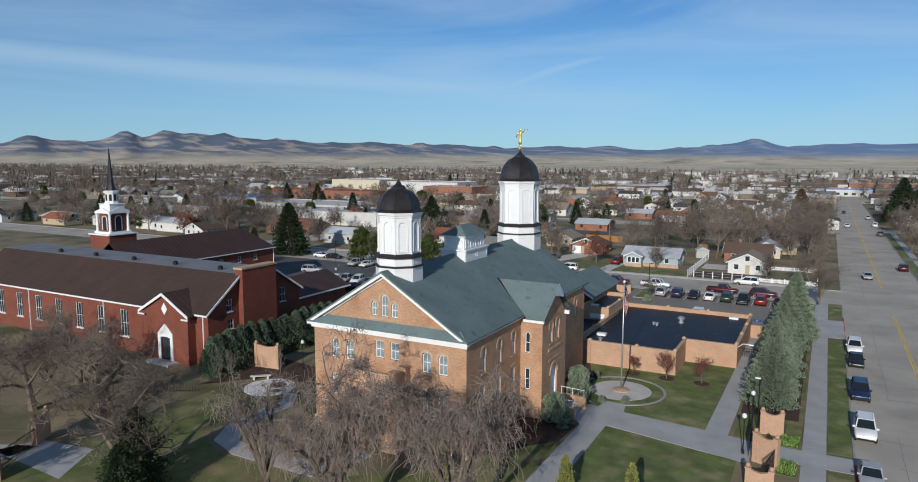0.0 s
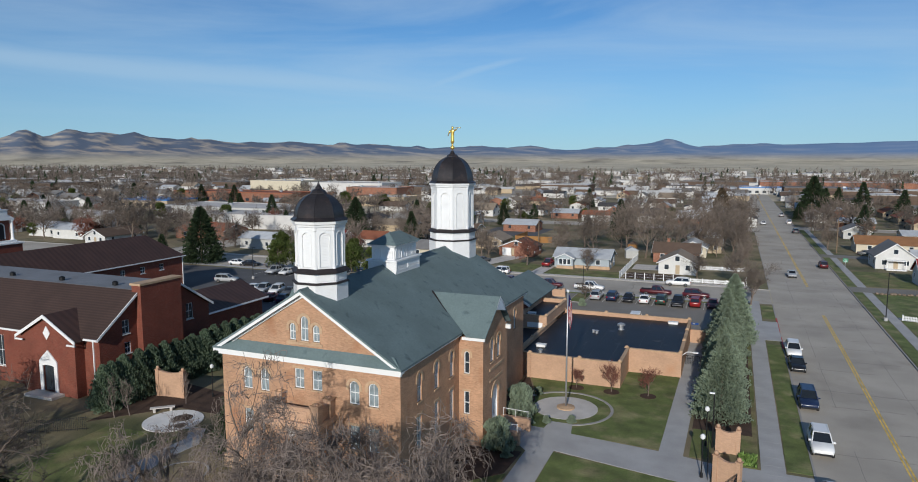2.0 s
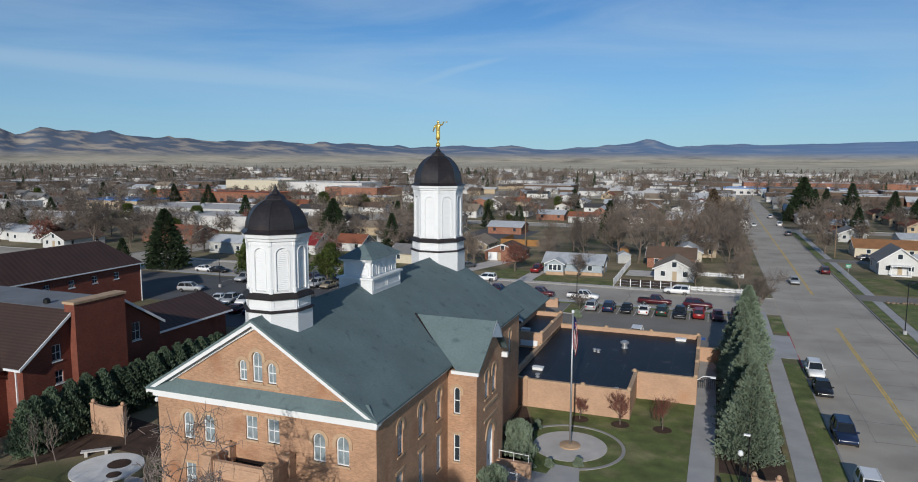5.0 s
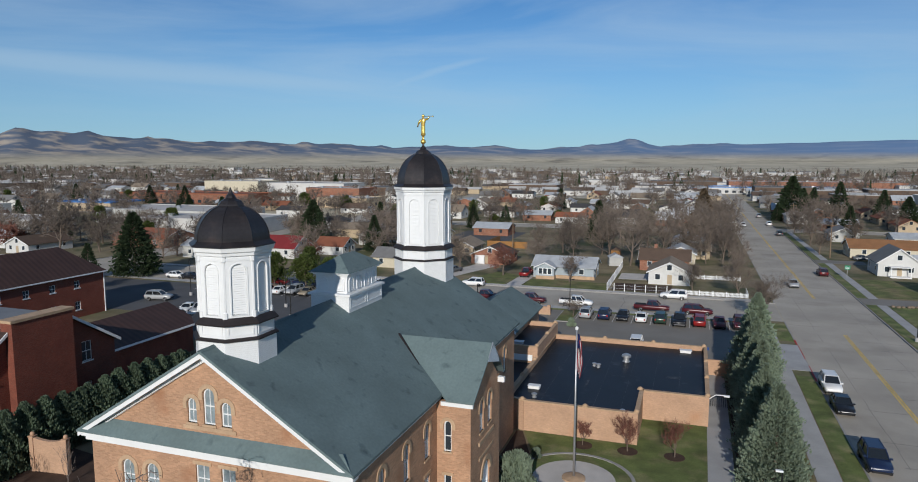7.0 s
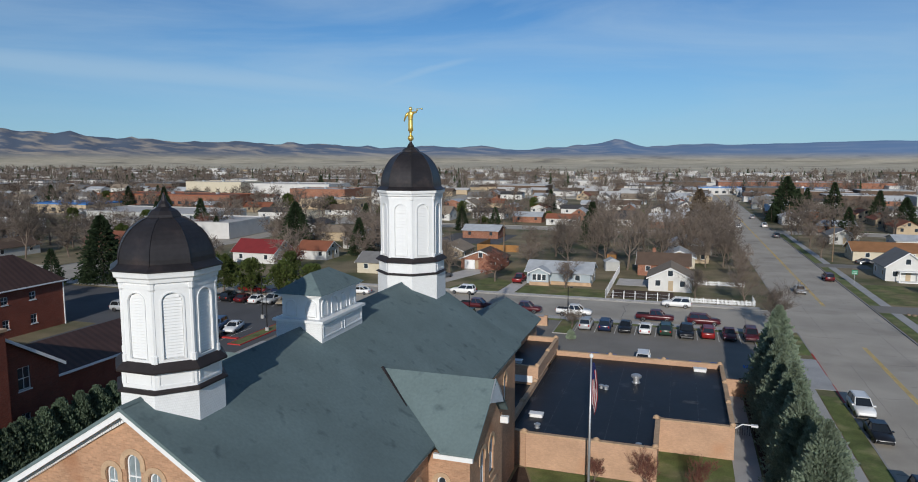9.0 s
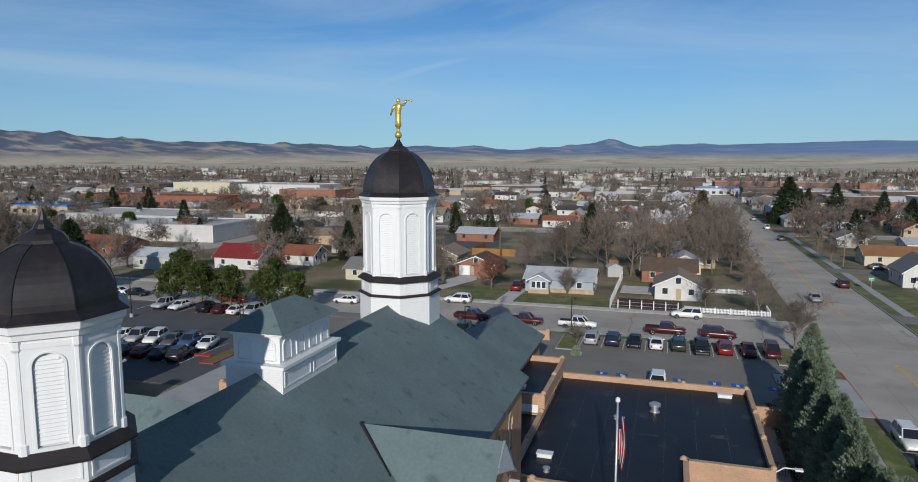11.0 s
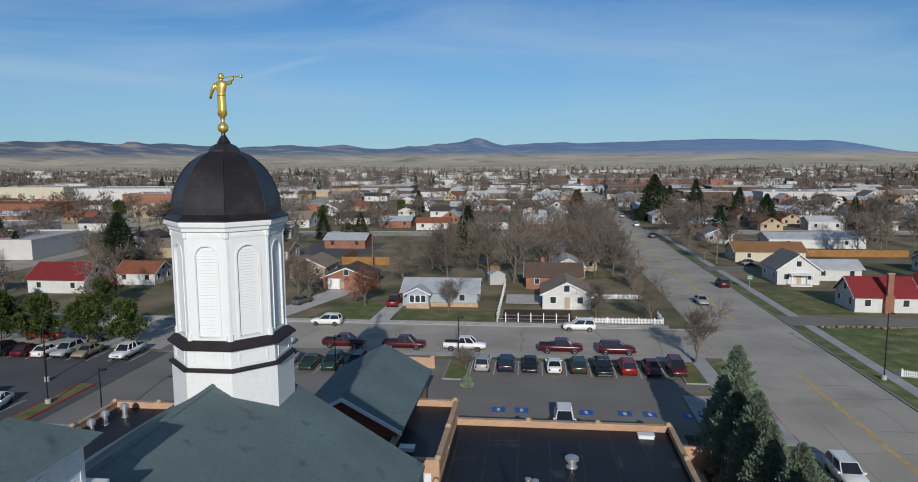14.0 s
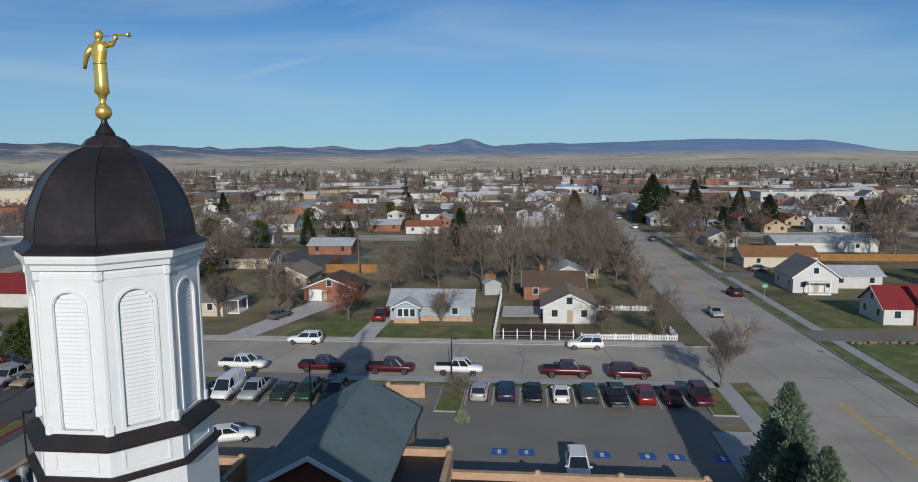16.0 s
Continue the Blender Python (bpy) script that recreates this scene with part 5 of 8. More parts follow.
# steeple
st = thing("steeple", "white wooden church steeple with slim dark spire on brick base", "steeple", -104.5, 40.0)
part("brick_base", B((-3.1, -3.1, 0, 3.1, 3.1, 10.5)), M["redbrick"], st)
part("ledge", B((-3.35, -3.35, 10.502, 3.35, 3.35, 10.75), (-2.5, -2.5, 10.751, 2.5, 2.5, 11.15)), M["white"], st)
part("belfry_core", B((-1.75, -1.75, 11.152, 1.75, 1.75, 14.9)), M["redbrick"], st)
lou = mesh_of("belfry_louvre", prism(bmesh.new(), [(x, 0, z) for x, z in arch_outline(1.3, 2.9, True)], (0, 0.06, 0)), M["copperedge"])
fra = mesh_of("belfry_frame", ring_prism(bmesh.new(), [(x * 1.25, z * 1.04) for x, z in arch_outline(1.3, 2.9, True)], arch_outline(1.3, 2.9, True), -0.06, 0.03), M["white"])
for f_, (x, y) in {"-y": (0, -1.82), "+x": (1.82, 0), "+y": (0, 1.82), "-x": (-1.82, 0)}.items():
    fr_ = part("belfry_frame", fra, None, st, m=side_m(x, y, 11.4, f_))
    part("belfry_louvre", lou, None, fr_, "dark arched louvre")
    part("pediment", prism(bmesh.new(), [(-2.2, 0, 0), (2.2, 0, 0), (0, 0, 0.75)], (0, 0.25, 0)), M["white"], st, m=side_m(x * 1.26, y * 1.26, 15.3, f_))
for sx in (-1, 1):
    for sy in (-1, 1):
        part("column", lathe(bmesh.new(), [(0.36, 11.152), (0.36, 11.35), (0.27, 11.42), (0.23, 14.6), (0.36, 14.75), (0.36, 14.9)], 12, sx * 2.05, sy * 2.05), M["white"], st, "white column")
part("entablature", B((-2.35, -2.35, 14.902, 2.35, 2.35, 15.3), (-1.65, -1.65, 15.301, 1.65, 1.65, 16.7), (-1.8, -1.8, 16.701, 1.8, 1.8, 16.85)), M["white"], st)
part("lantern", octo(bmesh.new(), [(1.3, 16.852), (1.3, 17.1), (1.12, 17.2), (1.12, 19.0), (1.4, 19.15), (1.4, 19.4), (0.95, 19.55)]), M["white"], st, "white octagonal lantern")
lsl = mesh_of("lantern_opening", B((-0.28, -0.02, 0, 0.28, 0.03, 1.35)), M["copperedge"])
for k in range(8):
    part("lantern_opening", lsl, None, st, m=Matrix.Rotation(k * math.pi / 4, 4, "Z") @ Matrix.Translation((0, -1.13, 17.4)))
part("spire", octo(bmesh.new(), [(0.98, 19.551), (0.92, 19.7), (0.62, 20.9), (0.05, 28.3)]), M["copper"], st, "slim dark metal spire")

# ---- grounds ----
LZ = 0.02
slab("lawn", [(3.2, 18.6), (8.3, 18.3), (17.0, 17.6), (17.2, 40), (11.1, 40), (11.1, 33.2), (0.6, 33.2), (3.0, 27)], LZ, 0.05, M["greenlawn"], "green mown lawn round the flagpole", "lawn")
slab("lawn", [(8.2, 13.6), (20.5, 11.6), (20.5, -30), (8.6, -30), (8.4, 0.5)], LZ, 0.05, M["greenlawn"], "green mown lawn with tree shadows", "lawn")
slab("lawn", [(5.6, 8), (5.6, -30), (-16, -30), (-10, -9), (-2, -3), (3.4, 6)], LZ, 0.05, M["lawn"], "patchy green and tan lawn", "lawn")
slab("lawn", [(-24.8, -30), (-12, -30), (-10, -9.2), (-20, -9), (-24.2, -7.2)], LZ, 0.05, M["lawn"], "patchy lawn under bare trees", "lawn")
slab("lawn", [(-34, 3), (-34, -30), (-25.2, -30), (-25.2, -5), (-25.9, 0), (-25.5, 3.5)], LZ, 0.05, M["lawn"], "patchy green and tan garden lawn", "lawn")
slab("lawn", [(-100, 7.2), (-53, 7.2), (-53, 2), (-43, 2), (-40, 4), (-38.5, -13.5), (-100, -40)], LZ, 0.05, M["drylawn"], "dry lawn before the church", "lawn")
slab("path", [(6.0, 18.6), (6.2, 20.6), (8.4, 20.6), (8.8, 18.2), (17.0, 17.3), (17.2, 40), (19.3, 40), (19.1, 17.0), (21.6, 16.4), (21.4, 11.4), (8.2, 13.9), (8.4, -30), (5.8, -30), (5.8, 13), (3.0, 16), (2.2, 17), (2.2, 19)], 0.035, 0.04, M["concrete"], "grey concrete garden path", "path")
slab("path", [(19.3, 40), (17.2, 40), (17.4, 62), (19.4, 62)], 0.034, 0.04, M["concrete"], "grey concrete path beside the annex", "path")
slab("mulch_bed", [(2.0, 12.3), (5.6, 12.6), (5.4, 8), (3.2, 5.6), (-0.3, 0), (-0.3, 12.3)], 0.03, 0.05, M["mulch"], "dark mulch bed along the temple wall", "mulch")
slab("mulch_bed", [(-0.1, 19.2), (2.9, 19.2), (3.1, 26), (0.5, 33), (-0.1, 33)], 0.03, 0.05, M["mulch"], "dark mulch bed along the temple wall", "mulch")
slab("mulch_bed", [(19.5, 24), (24.9, 24), (24.9, 64), (19.5, 64)], 0.03, 0.05, M["mulch"], "dark mulch under the conifer row", "mulch")
slab("lawn", rect(19.6, 17.2, 21.4, 24), LZ, 0.05, M["lawn"], "strip of patchy lawn", "lawn")
slab("lawn", rect(23.9, 19.5, 25.3, 64), LZ, 0.05, M["lawn"], "tan and green verge beside the pavement", "lawn")
slab("flower_bed", rect(23.6, 16.8, 25.2, 19.3), 0.06, 0.08, M["greenlawn"], "low green planting bed", "flower bed")
slab("flower_bed", rect(23.6, 10.4, 25.2, 13.2), 0.06, 0.08, M["greenlawn"], "low green planting bed", "flower bed")
slab("path", rect(21.6, 13.4, 29.5, 16.6), 0.03, 0.05, M["concrete"], "grey concrete entrance walk", "path")
slab("path", rect(21.6, 62.5, 29.6, 75), 0.034, 0.05, M["concrete"], "concrete driveway apron", "path")
for y0, y1 in ((-60, 13.0), (17.2, 60.2), (64.2, 70.5), (77, 88)):
    slab("verge", rect(27.5, y0, 29.45, y1), LZ + 0.01, 0.05, M["greenlawn"], "green grass verge beside the kerb", "verge")
for y0, y1 in ((4, 15.5), (58.5, 65), (68, 78)):
    single("kerb_paint", B((29.48, y0, -0.12, 29.70, y1, 0.03)), M["redpaint"], "red painted kerb", "kerb", "structure")
# pavement slabs
pav = thing("pavement", "grey concrete pavement along the main street", "pavement", kind="structure")
pm = mesh_of("paving_slab", B((0, 0, -0.05, 1.94, 1.788, 0.035)), M["concrete"])
for k in range(82):
    part("paving_slab", pm, None, pav, m=pose(25.45, -56 + k * 1.8, 0))
pav2 = thing("pavement", "grey concrete pavement across the street", "pavement", kind="structure")
pm2 = mesh_of("paving_slab", B((0, 0, -0.05, 1.6, 1.788, 0.035)), M["concrete"])
for k in range(110):
    part("paving_slab", pm2, None, pav2, m=pose(46.6, 40 + k * 1.8, 0))
slab("verge", rect(44.9, 30, 46.5, 235), LZ + 0.01, 0.05, M["greenlawn"], "grass verge across the street", "verge")
slab("pavement", rect(-117, 87.6, 26, 89.4), 0.035, 0.05, M["concrete"], "concrete pavement beside the side street", "pavement")
slab("verge", rect(-44, 86.6, 26, 87.55), 0.03, 0.05, M["greenlawn"], "strip of green grass before the car park", "verge")
slab("pavement", rect(-117, 105.0, 26, 106.6), 0.035, 0.05, M["paleconcrete"], "pale concrete pavement beside the side street", "pavement")

# flagpole plaza
def ring_slab(name, cx, cy, r0, r1, z, a0, a1, material, label, category, n=48):
    bm = bmesh.new()
    k0 = int(n * (a1 - a0) / 360)
    for k in range(k0):
        a, b = radians(a0 + (a1 - a0) * k / k0), radians(a0 + (a1 - a0) * (k + 1) / k0)
        pts = [(cx + r * math.cos(t), cy + r * math.sin(t), z - 0.06) for r, t in ((r0, a), (r1, a), (r1, b), (r0, b))]
        prism(bm, pts, (0, 0, 0.06))
    return single(name, bm, material, label, category, "structure")


slab("plaza", [(6.75 + 3.35 * math.cos(k * math.pi / 20), 24.8 + 3.35 * math.sin(k * math.pi / 20)) for k in range(40)], 0.05, 0.06, M["paleconcrete"], "round pale concrete flagpole plaza", "plaza")
slab("mulch_bed", [(6.75 + 4.7 * math.cos(k * math.pi / 20), 24.8 + 4.7 * math.sin(k * math.pi / 20)) for k in range(40)], 0.028, 0.05, M["greenlawn"], "grass ring round the plaza", "lawn")
ring_slab("edging", 6.75, 24.8, 4.65, 4.95, 0.09, -70, 170, M["kerb"], "pale curved concrete edging", "edging")
fp = thing("flagpole", "tall silver flagpole with a limp striped flag", "flagpole", 6.75, 24.8, 0.05)
part("footing", lathe(bmesh.new(), [(0.95, 0), (0.95, 0.12), (0.5, 0.2), (0.25, 0.22)], 20), M["stone"], fp, "low round stone footing")
part("pole", lathe(bmesh.new(), [(0.10, 0.2), (0.085, 6), (0.055, 12.4)], 12), M["steel"], fp, smooth=True)
part("truck", lathe(bmesh.new(), [(0.06, 12.4), (0.13, 12.45), (0.13, 12.62), (0.03, 12.7)], 10), M["white"], fp, "small pale pole cap")


def hung_cloth(a0, a1, r0, r1, z0, z1):
    """A strip of the limp flag: a folded sheet that hangs along the pole."""
    bm = bmesh.new()
    n = 16
    rows = []
    for j in range(2):
        f = j
        row = []
        for k in range(n + 1):
            u = k / n
            w = (a0 + (a1 - a0) * f)
            x = 0.08 + 0.42 * w * (0.35 + 0.65 * abs(math.sin(u * 2.4 + 0.4)))
            y = 0.14 * math.sin(u * 9 + w * 5) * w
            row.append(bm.verts.new((x, y, z0 + (z1 - z0) * u)))
        rows.append(row)
    for k in range(n):
        bm.faces.new((rows[0][k], rows[1][k], rows[1][k + 1], rows[0][k + 1]))
    bmesh.ops.solidify(bm, geom=bm.faces[:], thickness=0.012)
    return bm


for k in range(7):
    top = 12.1 if k >= 3 else 12.1
    low = 9.2 - 0.12 * k
    blue_low = 10.9
    part("flag_stripe", hung_cloth(k / 7, (k + 0.98) / 7, 0, 0, low, blue_low if k < 4 else 11.6), M["flagred"] if k % 2 == 0 else M["flagwhite"], fp, "red stripe" if k % 2 == 0 else "white stripe")
part("flag_canton", hung_cloth(0.0, 0.6, 0, 0, 10.91, 12.1), M["flagblue"], fp, "dark blue starred corner")

# entrance walls by the pavement
def pier_wall(x0, y0, x1, y1, h, label="tan brick garden wall with round-capped piers"):
    w = thing("garden_wall", label, "wall", group="garden walls")
    L = math.hypot(x1 - x0, y1 - y0)
    a = math.degrees(math.atan2(y1 - y0, x1 - x0))
    m = pose(x0, y0, 0, 0, 0, a)
    # the top of the panel dips between the piers
    n, lo, hi = 10, 0.19, L - 0.19
    curve = [(lo + (hi - lo) * k / n, h - 0.06 - 0.20 * math.sin(math.pi * k / n)) for k in range(n + 1)]
    pb = bmesh.new()
    prism(pb, [(lo, -0.15, 0)] + [(x, -0.15, z) for x, z in reversed(curve)][::-1] + [(hi, -0.15, 0)], (0, 0.3, 0))
    part("panel", pb, M["brick2"], w, m=m)
    for x in (0, L):
        bm = B((x - 0.188, -0.22, 0, x + 0.188, 0.22, h))
        box(bm, x - 0.24, -0.26, h + 0.001, x + 0.24, 0.26, h + 0.08)
        ball(bm, (x, 0, h + 0.22), 0.19, 12)
        part("pier", bm, M["brick2"], w, "tan brick pier with ball cap", m=m)
    return w


pier_wall(21.9, 19.3, 23.6, 19.3, 2.2)
pier_wall(21.9, 12.3, 23.6, 11.5, 2.6)
pier_wall(21.9, 5.6, 23.6, 5.6, 2.2)
pier_wall(-36.2, 11.6, -33.0, 12.0, 3.0)
pier_wall(-22.0, 13.0, -17.9, 13.4, 2.6)
pier_wall(-37.6, -14.0, -36.4, -15.8, 2.6)
pier_wall(-33.6, -20.5, -32.0, -21.4, 2.4)


def iron_fence(x0, y0, x1, y1, h, label):
    f = thing("iron_fence", label, "fence", group="iron fences")
    L = math.hypot(x1 - x0, y1 - y0)
    m = pose(x0, y0, 0, 0, 0, math.degrees(math.atan2(y1 - y0, x1 - x0)))
    part("rail", B((0, -0.02, h - 0.16, L, 0.02, h - 0.12), (0, -0.02, 0.15, L, 0.02, 0.19)), M["iron"], f, m=m)
    pk = mesh_of("picket", B((-0.012, -0.012, 0, 0.012, 0.012, h)), M["iron"])
    for k in range(min(120, int(L / 0.16))):
        part("picket", pk, None, f, m=m @ Matrix.Translation((0.1 + 0.16 * k, 0, 0)))
    return f


iron_fence(-41.5, -2.7, -35, 1.6, 1.4, "black iron fence along the garden")
iron_fence(-36.4, -15.6, -33.6, -20.3, 1.8, "black iron gate between brick piers")
iron_fence(21.3, 12.9, 21.1, 19.0, 2.0, "black iron entrance gate, open")
iron_fence(23.5, 11.1, 23.0, 8.2, 1.9, "black iron gate leaf, open")
slab("path", [(-38.5, -18.3), (-37.3, -14.9), (-31, -13.8), (-28, -18.8)], 0.034, 0.05, M["concrete"], "grey concrete walk through the garden gate", "path")
slab("path", [(-100, -44), (-100, -47), (-36, -19.8), (-36, -15.8)], 0.034, 0.05, M["concrete"], "grey concrete walk over the lawn", "path")
# curved garden path on the west side
outer = [(-26.5, 6.0), (-24.6, 3.6), (-25.0, 0), (-24.6, -4.2), (-23.0, -7.2), (-19.1, -8.6), (-14.3, -8.6), (-9.5, -8.6), (-8.0, -3)]
inner = [(-24.5, 6.0), (-22.6, 3.0), (-23.0, -0.4), (-22.4, -4.0), (-21.0, -6.0), (-18.7, -6.6), (-14.1, -6.4), (-10.9, -6.0), (-9.4, -2.2)]
bm = bmesh.new()
for k in range(len(outer) - 1):
    prism(bm, [(*outer[k], 0), (*outer[k + 1], 0), (*inner[k + 1], 0), (*inner[k], 0)], (0, 0, 0.036))
single("path", bm, M["concrete"], "curving grey concrete garden path", "path", "structure")
ring_slab("edging", -19.6, -2.2, 2.0, 2.2, 0.12, 0, 360, M["kerb"], "round pale edging of a planting bed", "edging")
slab("plaza", [(-29.0 + 2.9 * math.cos(k * math.pi / 20), 6.4 + 2.9 * math.sin(k * math.pi / 20)) for k in range(40)], 0.09, 0.1, M["whitestone"], "round white paved terrace", "plaza")
for x, y, r in ((-28.6, 7.3, 0.95), (-27.4, 5.6, 0.6)):
    slab("planting_hole", [(x + r * math.cos(k * math.pi / 12), y + r * math.sin(k * math.pi / 12)) for k in range(24)], 0.10, 0.05, M["mulch"], "round dark planting hole", "mulch")
bench = thing("garden_bench", "low curved stone garden bench", "bench", -32.0, 8.0)
part("seat", B((-1.2, -0.25, 0.42, 1.2, 0.25, 0.52)), M["paleconcrete"], bench, m=pose(0, 0, 0, 0, 0, 40))
for s in (-0.8, 0.8):
    part("leg", B((s - 0.12, -0.2, 0, s + 0.12, 0.2, 0.419)), M["paleconcrete"], bench, m=pose(0, 0, 0, 0, 0, 40))
slab("mulch_bed", [(-37, 3), (-31.5, 9.5), (-26, 9.5), (-17.6, 6), (-17.6, 13), (-37, 16)], 0.03, 0.05, M["mulch"], "dark mulch bed along the garden wall", "mulch")
# side stairs with rails
stairs = thing("side_stairs", "concrete side stairs with brick cheek walls", "stairs", 2.0, 15.65)
for k in range(5):
    part("step", B((0.05, -1.5, 0, 2.6 - 0.4 * k, 1.5, 0.18 * (k + 1))), M["concrete"], stairs) if k == 0 else part("step", B((0.05, -1.5, 0.18 * k + 0.001, 2.6 - 0.4 * k, 1.5, 0.18 * (k + 1))), M["concrete"], stairs)
for s in (-1, 1):
    part("cheek_wall", B((0.05, s * 1.75 - 0.22, 0, 3.0, s * 1.75 + 0.22, 1.25)), M["brick2"], stairs)
    bm = bmesh.new()
    tube(bm, [(0.2, s * 1.75, 2.0), (2.8, s * 1.75, 1.9)], [0.03, 0.03], 8)
    for x in (0.25, 1.5, 2.75):
        tube(bm, [(x, s * 1.75, 1.25), (x, s * 1.75, 1.97)], [0.025, 0.025], 6)
    part("handrail", bm, M["white"], stairs, "white metal handrail")

# ---- car parks ----
slab("car_park", [(-44, 61), (21.4, 61), (21.4, 75), (25.4, 78), (25.4, 86.2), (-44, 86.2)], 0.012, 0.05, M["asphalt2"], "grey asphalt car park behind the temple", "car park")
slab("car_park", [(-44.1, 86.2), (-108, 86.2), (-108, 62), (-75, 62), (-75, 50), (-44.1, 50)], 0.014, 0.05, M["darkasphalt"], "dark asphalt car park by the church", "car park")
slab("road", [(-28, 86.3), (-21, 86.3), (-18, 89.6), (-31, 89.6)], 0.038, 0.05, M["asphalt2"], "car park entrance", "road")
slab("road", [(-46, 86.3), (-37, 86.3), (-37, 89.6), (-46, 89.6)], 0.038, 0.05, M["asphalt2"], "car park entrance", "road")
slab("drive", [(-44, 30), (-27.9, 30), (-27.9, 43.6), (-34, 43.6), (-34, 61), (-44, 61)], 0.016, 0.05, M["concrete"], "pale concrete drive beside the annex", "road")
for k in range(11):
    x = -2.4 + 2.93 * k
    slab("bay_line", rect(x, 80.4, x + 0.1, 86.1), 0.017, 0.005, M["whitepaint"], "white parking bay line", "road marking")
for k in range(8):
    x = -30.2 + 2.93 * k
    slab("bay_line", rect(x, 78.6, x + 0.1, 84.0), 0.017, 0.005, M["whitepaint"], "white parking bay line", "road marking")
for k in range(12):
    slab("bay_line", rect(-47 - 2.9 * k, 81.2, -46.9 - 2.9 * k, 86.1), 0.019, 0.005, M["whitepaint"], "white parking bay line", "road marking")
for k in range(7):
    slab("bay_line", rect(-50 - 2.9 * k, 56.5, -49.9 - 2.9 * k, 67.0), 0.019, 0.005, M["whitepaint"], "white parking bay line", "road marking")
for k in range(7):
    slab("hatch_line", [(-66 - k * 0.9, 62.4), (-65.8 - k * 0.9, 62.4), (-67.3 - k * 0.9, 66.6), (-67.5 - k * 0.9, 66.6)], 0.020, 0.005, M["whitepaint"], "white hatched marking", "road marking")
for x in (1.8, 4.2, 10.8, 14.7, 17.2, 21.1):
    slab("access_marking", rect(x - 0.7, 68.3, x + 0.7, 69.7), 0.018, 0.005, M["bluepaint"], "blue painted parking marking", "road marking")
    slab("access_bar", rect(x - 0.16, 68.6, x + 0.16, 69.4), 0.022, 0.004, M["whitepaint"], "white bars of a parking marking", "road marking")
for x0, y0, x1, y1, lab in ((-5.2, 78.2, -2.7, 86.0, "planted island in the car park"), (23.0, 79.0, 25.3, 86.0, "planted island in the car park"), (-47.4, 58.0, -45.6, 72.5, "red-kerbed island")):
    slab("island", rect(x0, y0, x1, y1), 0.12, 0.12, M["lawn"], lab, "island")
    single("island_kerb", B((x0 - 0.15, y0 - 0.15, 0, x1 + 0.15, y0, 0.15), (x0 - 0.15, y0, 0, x0, y1, 0.15), (x1, y0, 0, x1 + 0.15, y1, 0.15)), M["redpaint"] if "red" in lab else KERB, "kerb round a planted island", "kerb", "structure")
single("island_kerb", B((-56.5, 60.5, 0, -48.0, 61.1, 0.16)), M["redpaint"], "red painted island kerb", "kerb", "structure")
mon = thing("sign_wall", "tan brick sign wall by the car park", "sign wall", -9.0, 82.4)
part("panel", B((-1.9, -0.2, 0.2, 1.9, 0.2, 1.35)), M["brick2"], mon)
part("plinth", B((-2.2, -0.3, 0, 2.2, 0.3, 0.199)), M["stone"], mon)
for s in (-1.9, 1.9):
    part("pier", B((s - 0.25, -0.28, 0.2, s + 0.25, 0.28, 1.6)), M["brick2"], mon)


# ---- trees ----
def sweep(segs, n=4):
    """Tapered tubes as plain arrays: each of segs is (points, radii)."""
    verts, faces = [], []
    for pts, rad in segs:
        base = len(verts)
        for i, p in enumerate(pts):
            d = (pts[min(i + 1, len(pts) - 1)] - pts[max(i - 1, 0)])
            d = d / (d.length + 1e-9)
            u = d.orthogonal().normalized()
            w = d.cross(u)
            for k in range(n):
                a = 2 * math.pi * k / n
                verts.append(tuple(p + rad[i] * (math.cos(a) * u + math.sin(a) * w)))
        for i in range(len(pts) - 1):
            for k in range(n):
                a, b = base + i * n + k, base + i * n + (k + 1) % n
                faces.append((a, b, b + n, a + n))
    return verts, faces


def raw_mesh(name, verts, faces, material, smooth=False):
    me = bpy.data.meshes.new(name)
    me.from_pydata(verts, [], faces)
    me.materials.append(material)
    if smooth:
        me.shade_smooth()
    return me


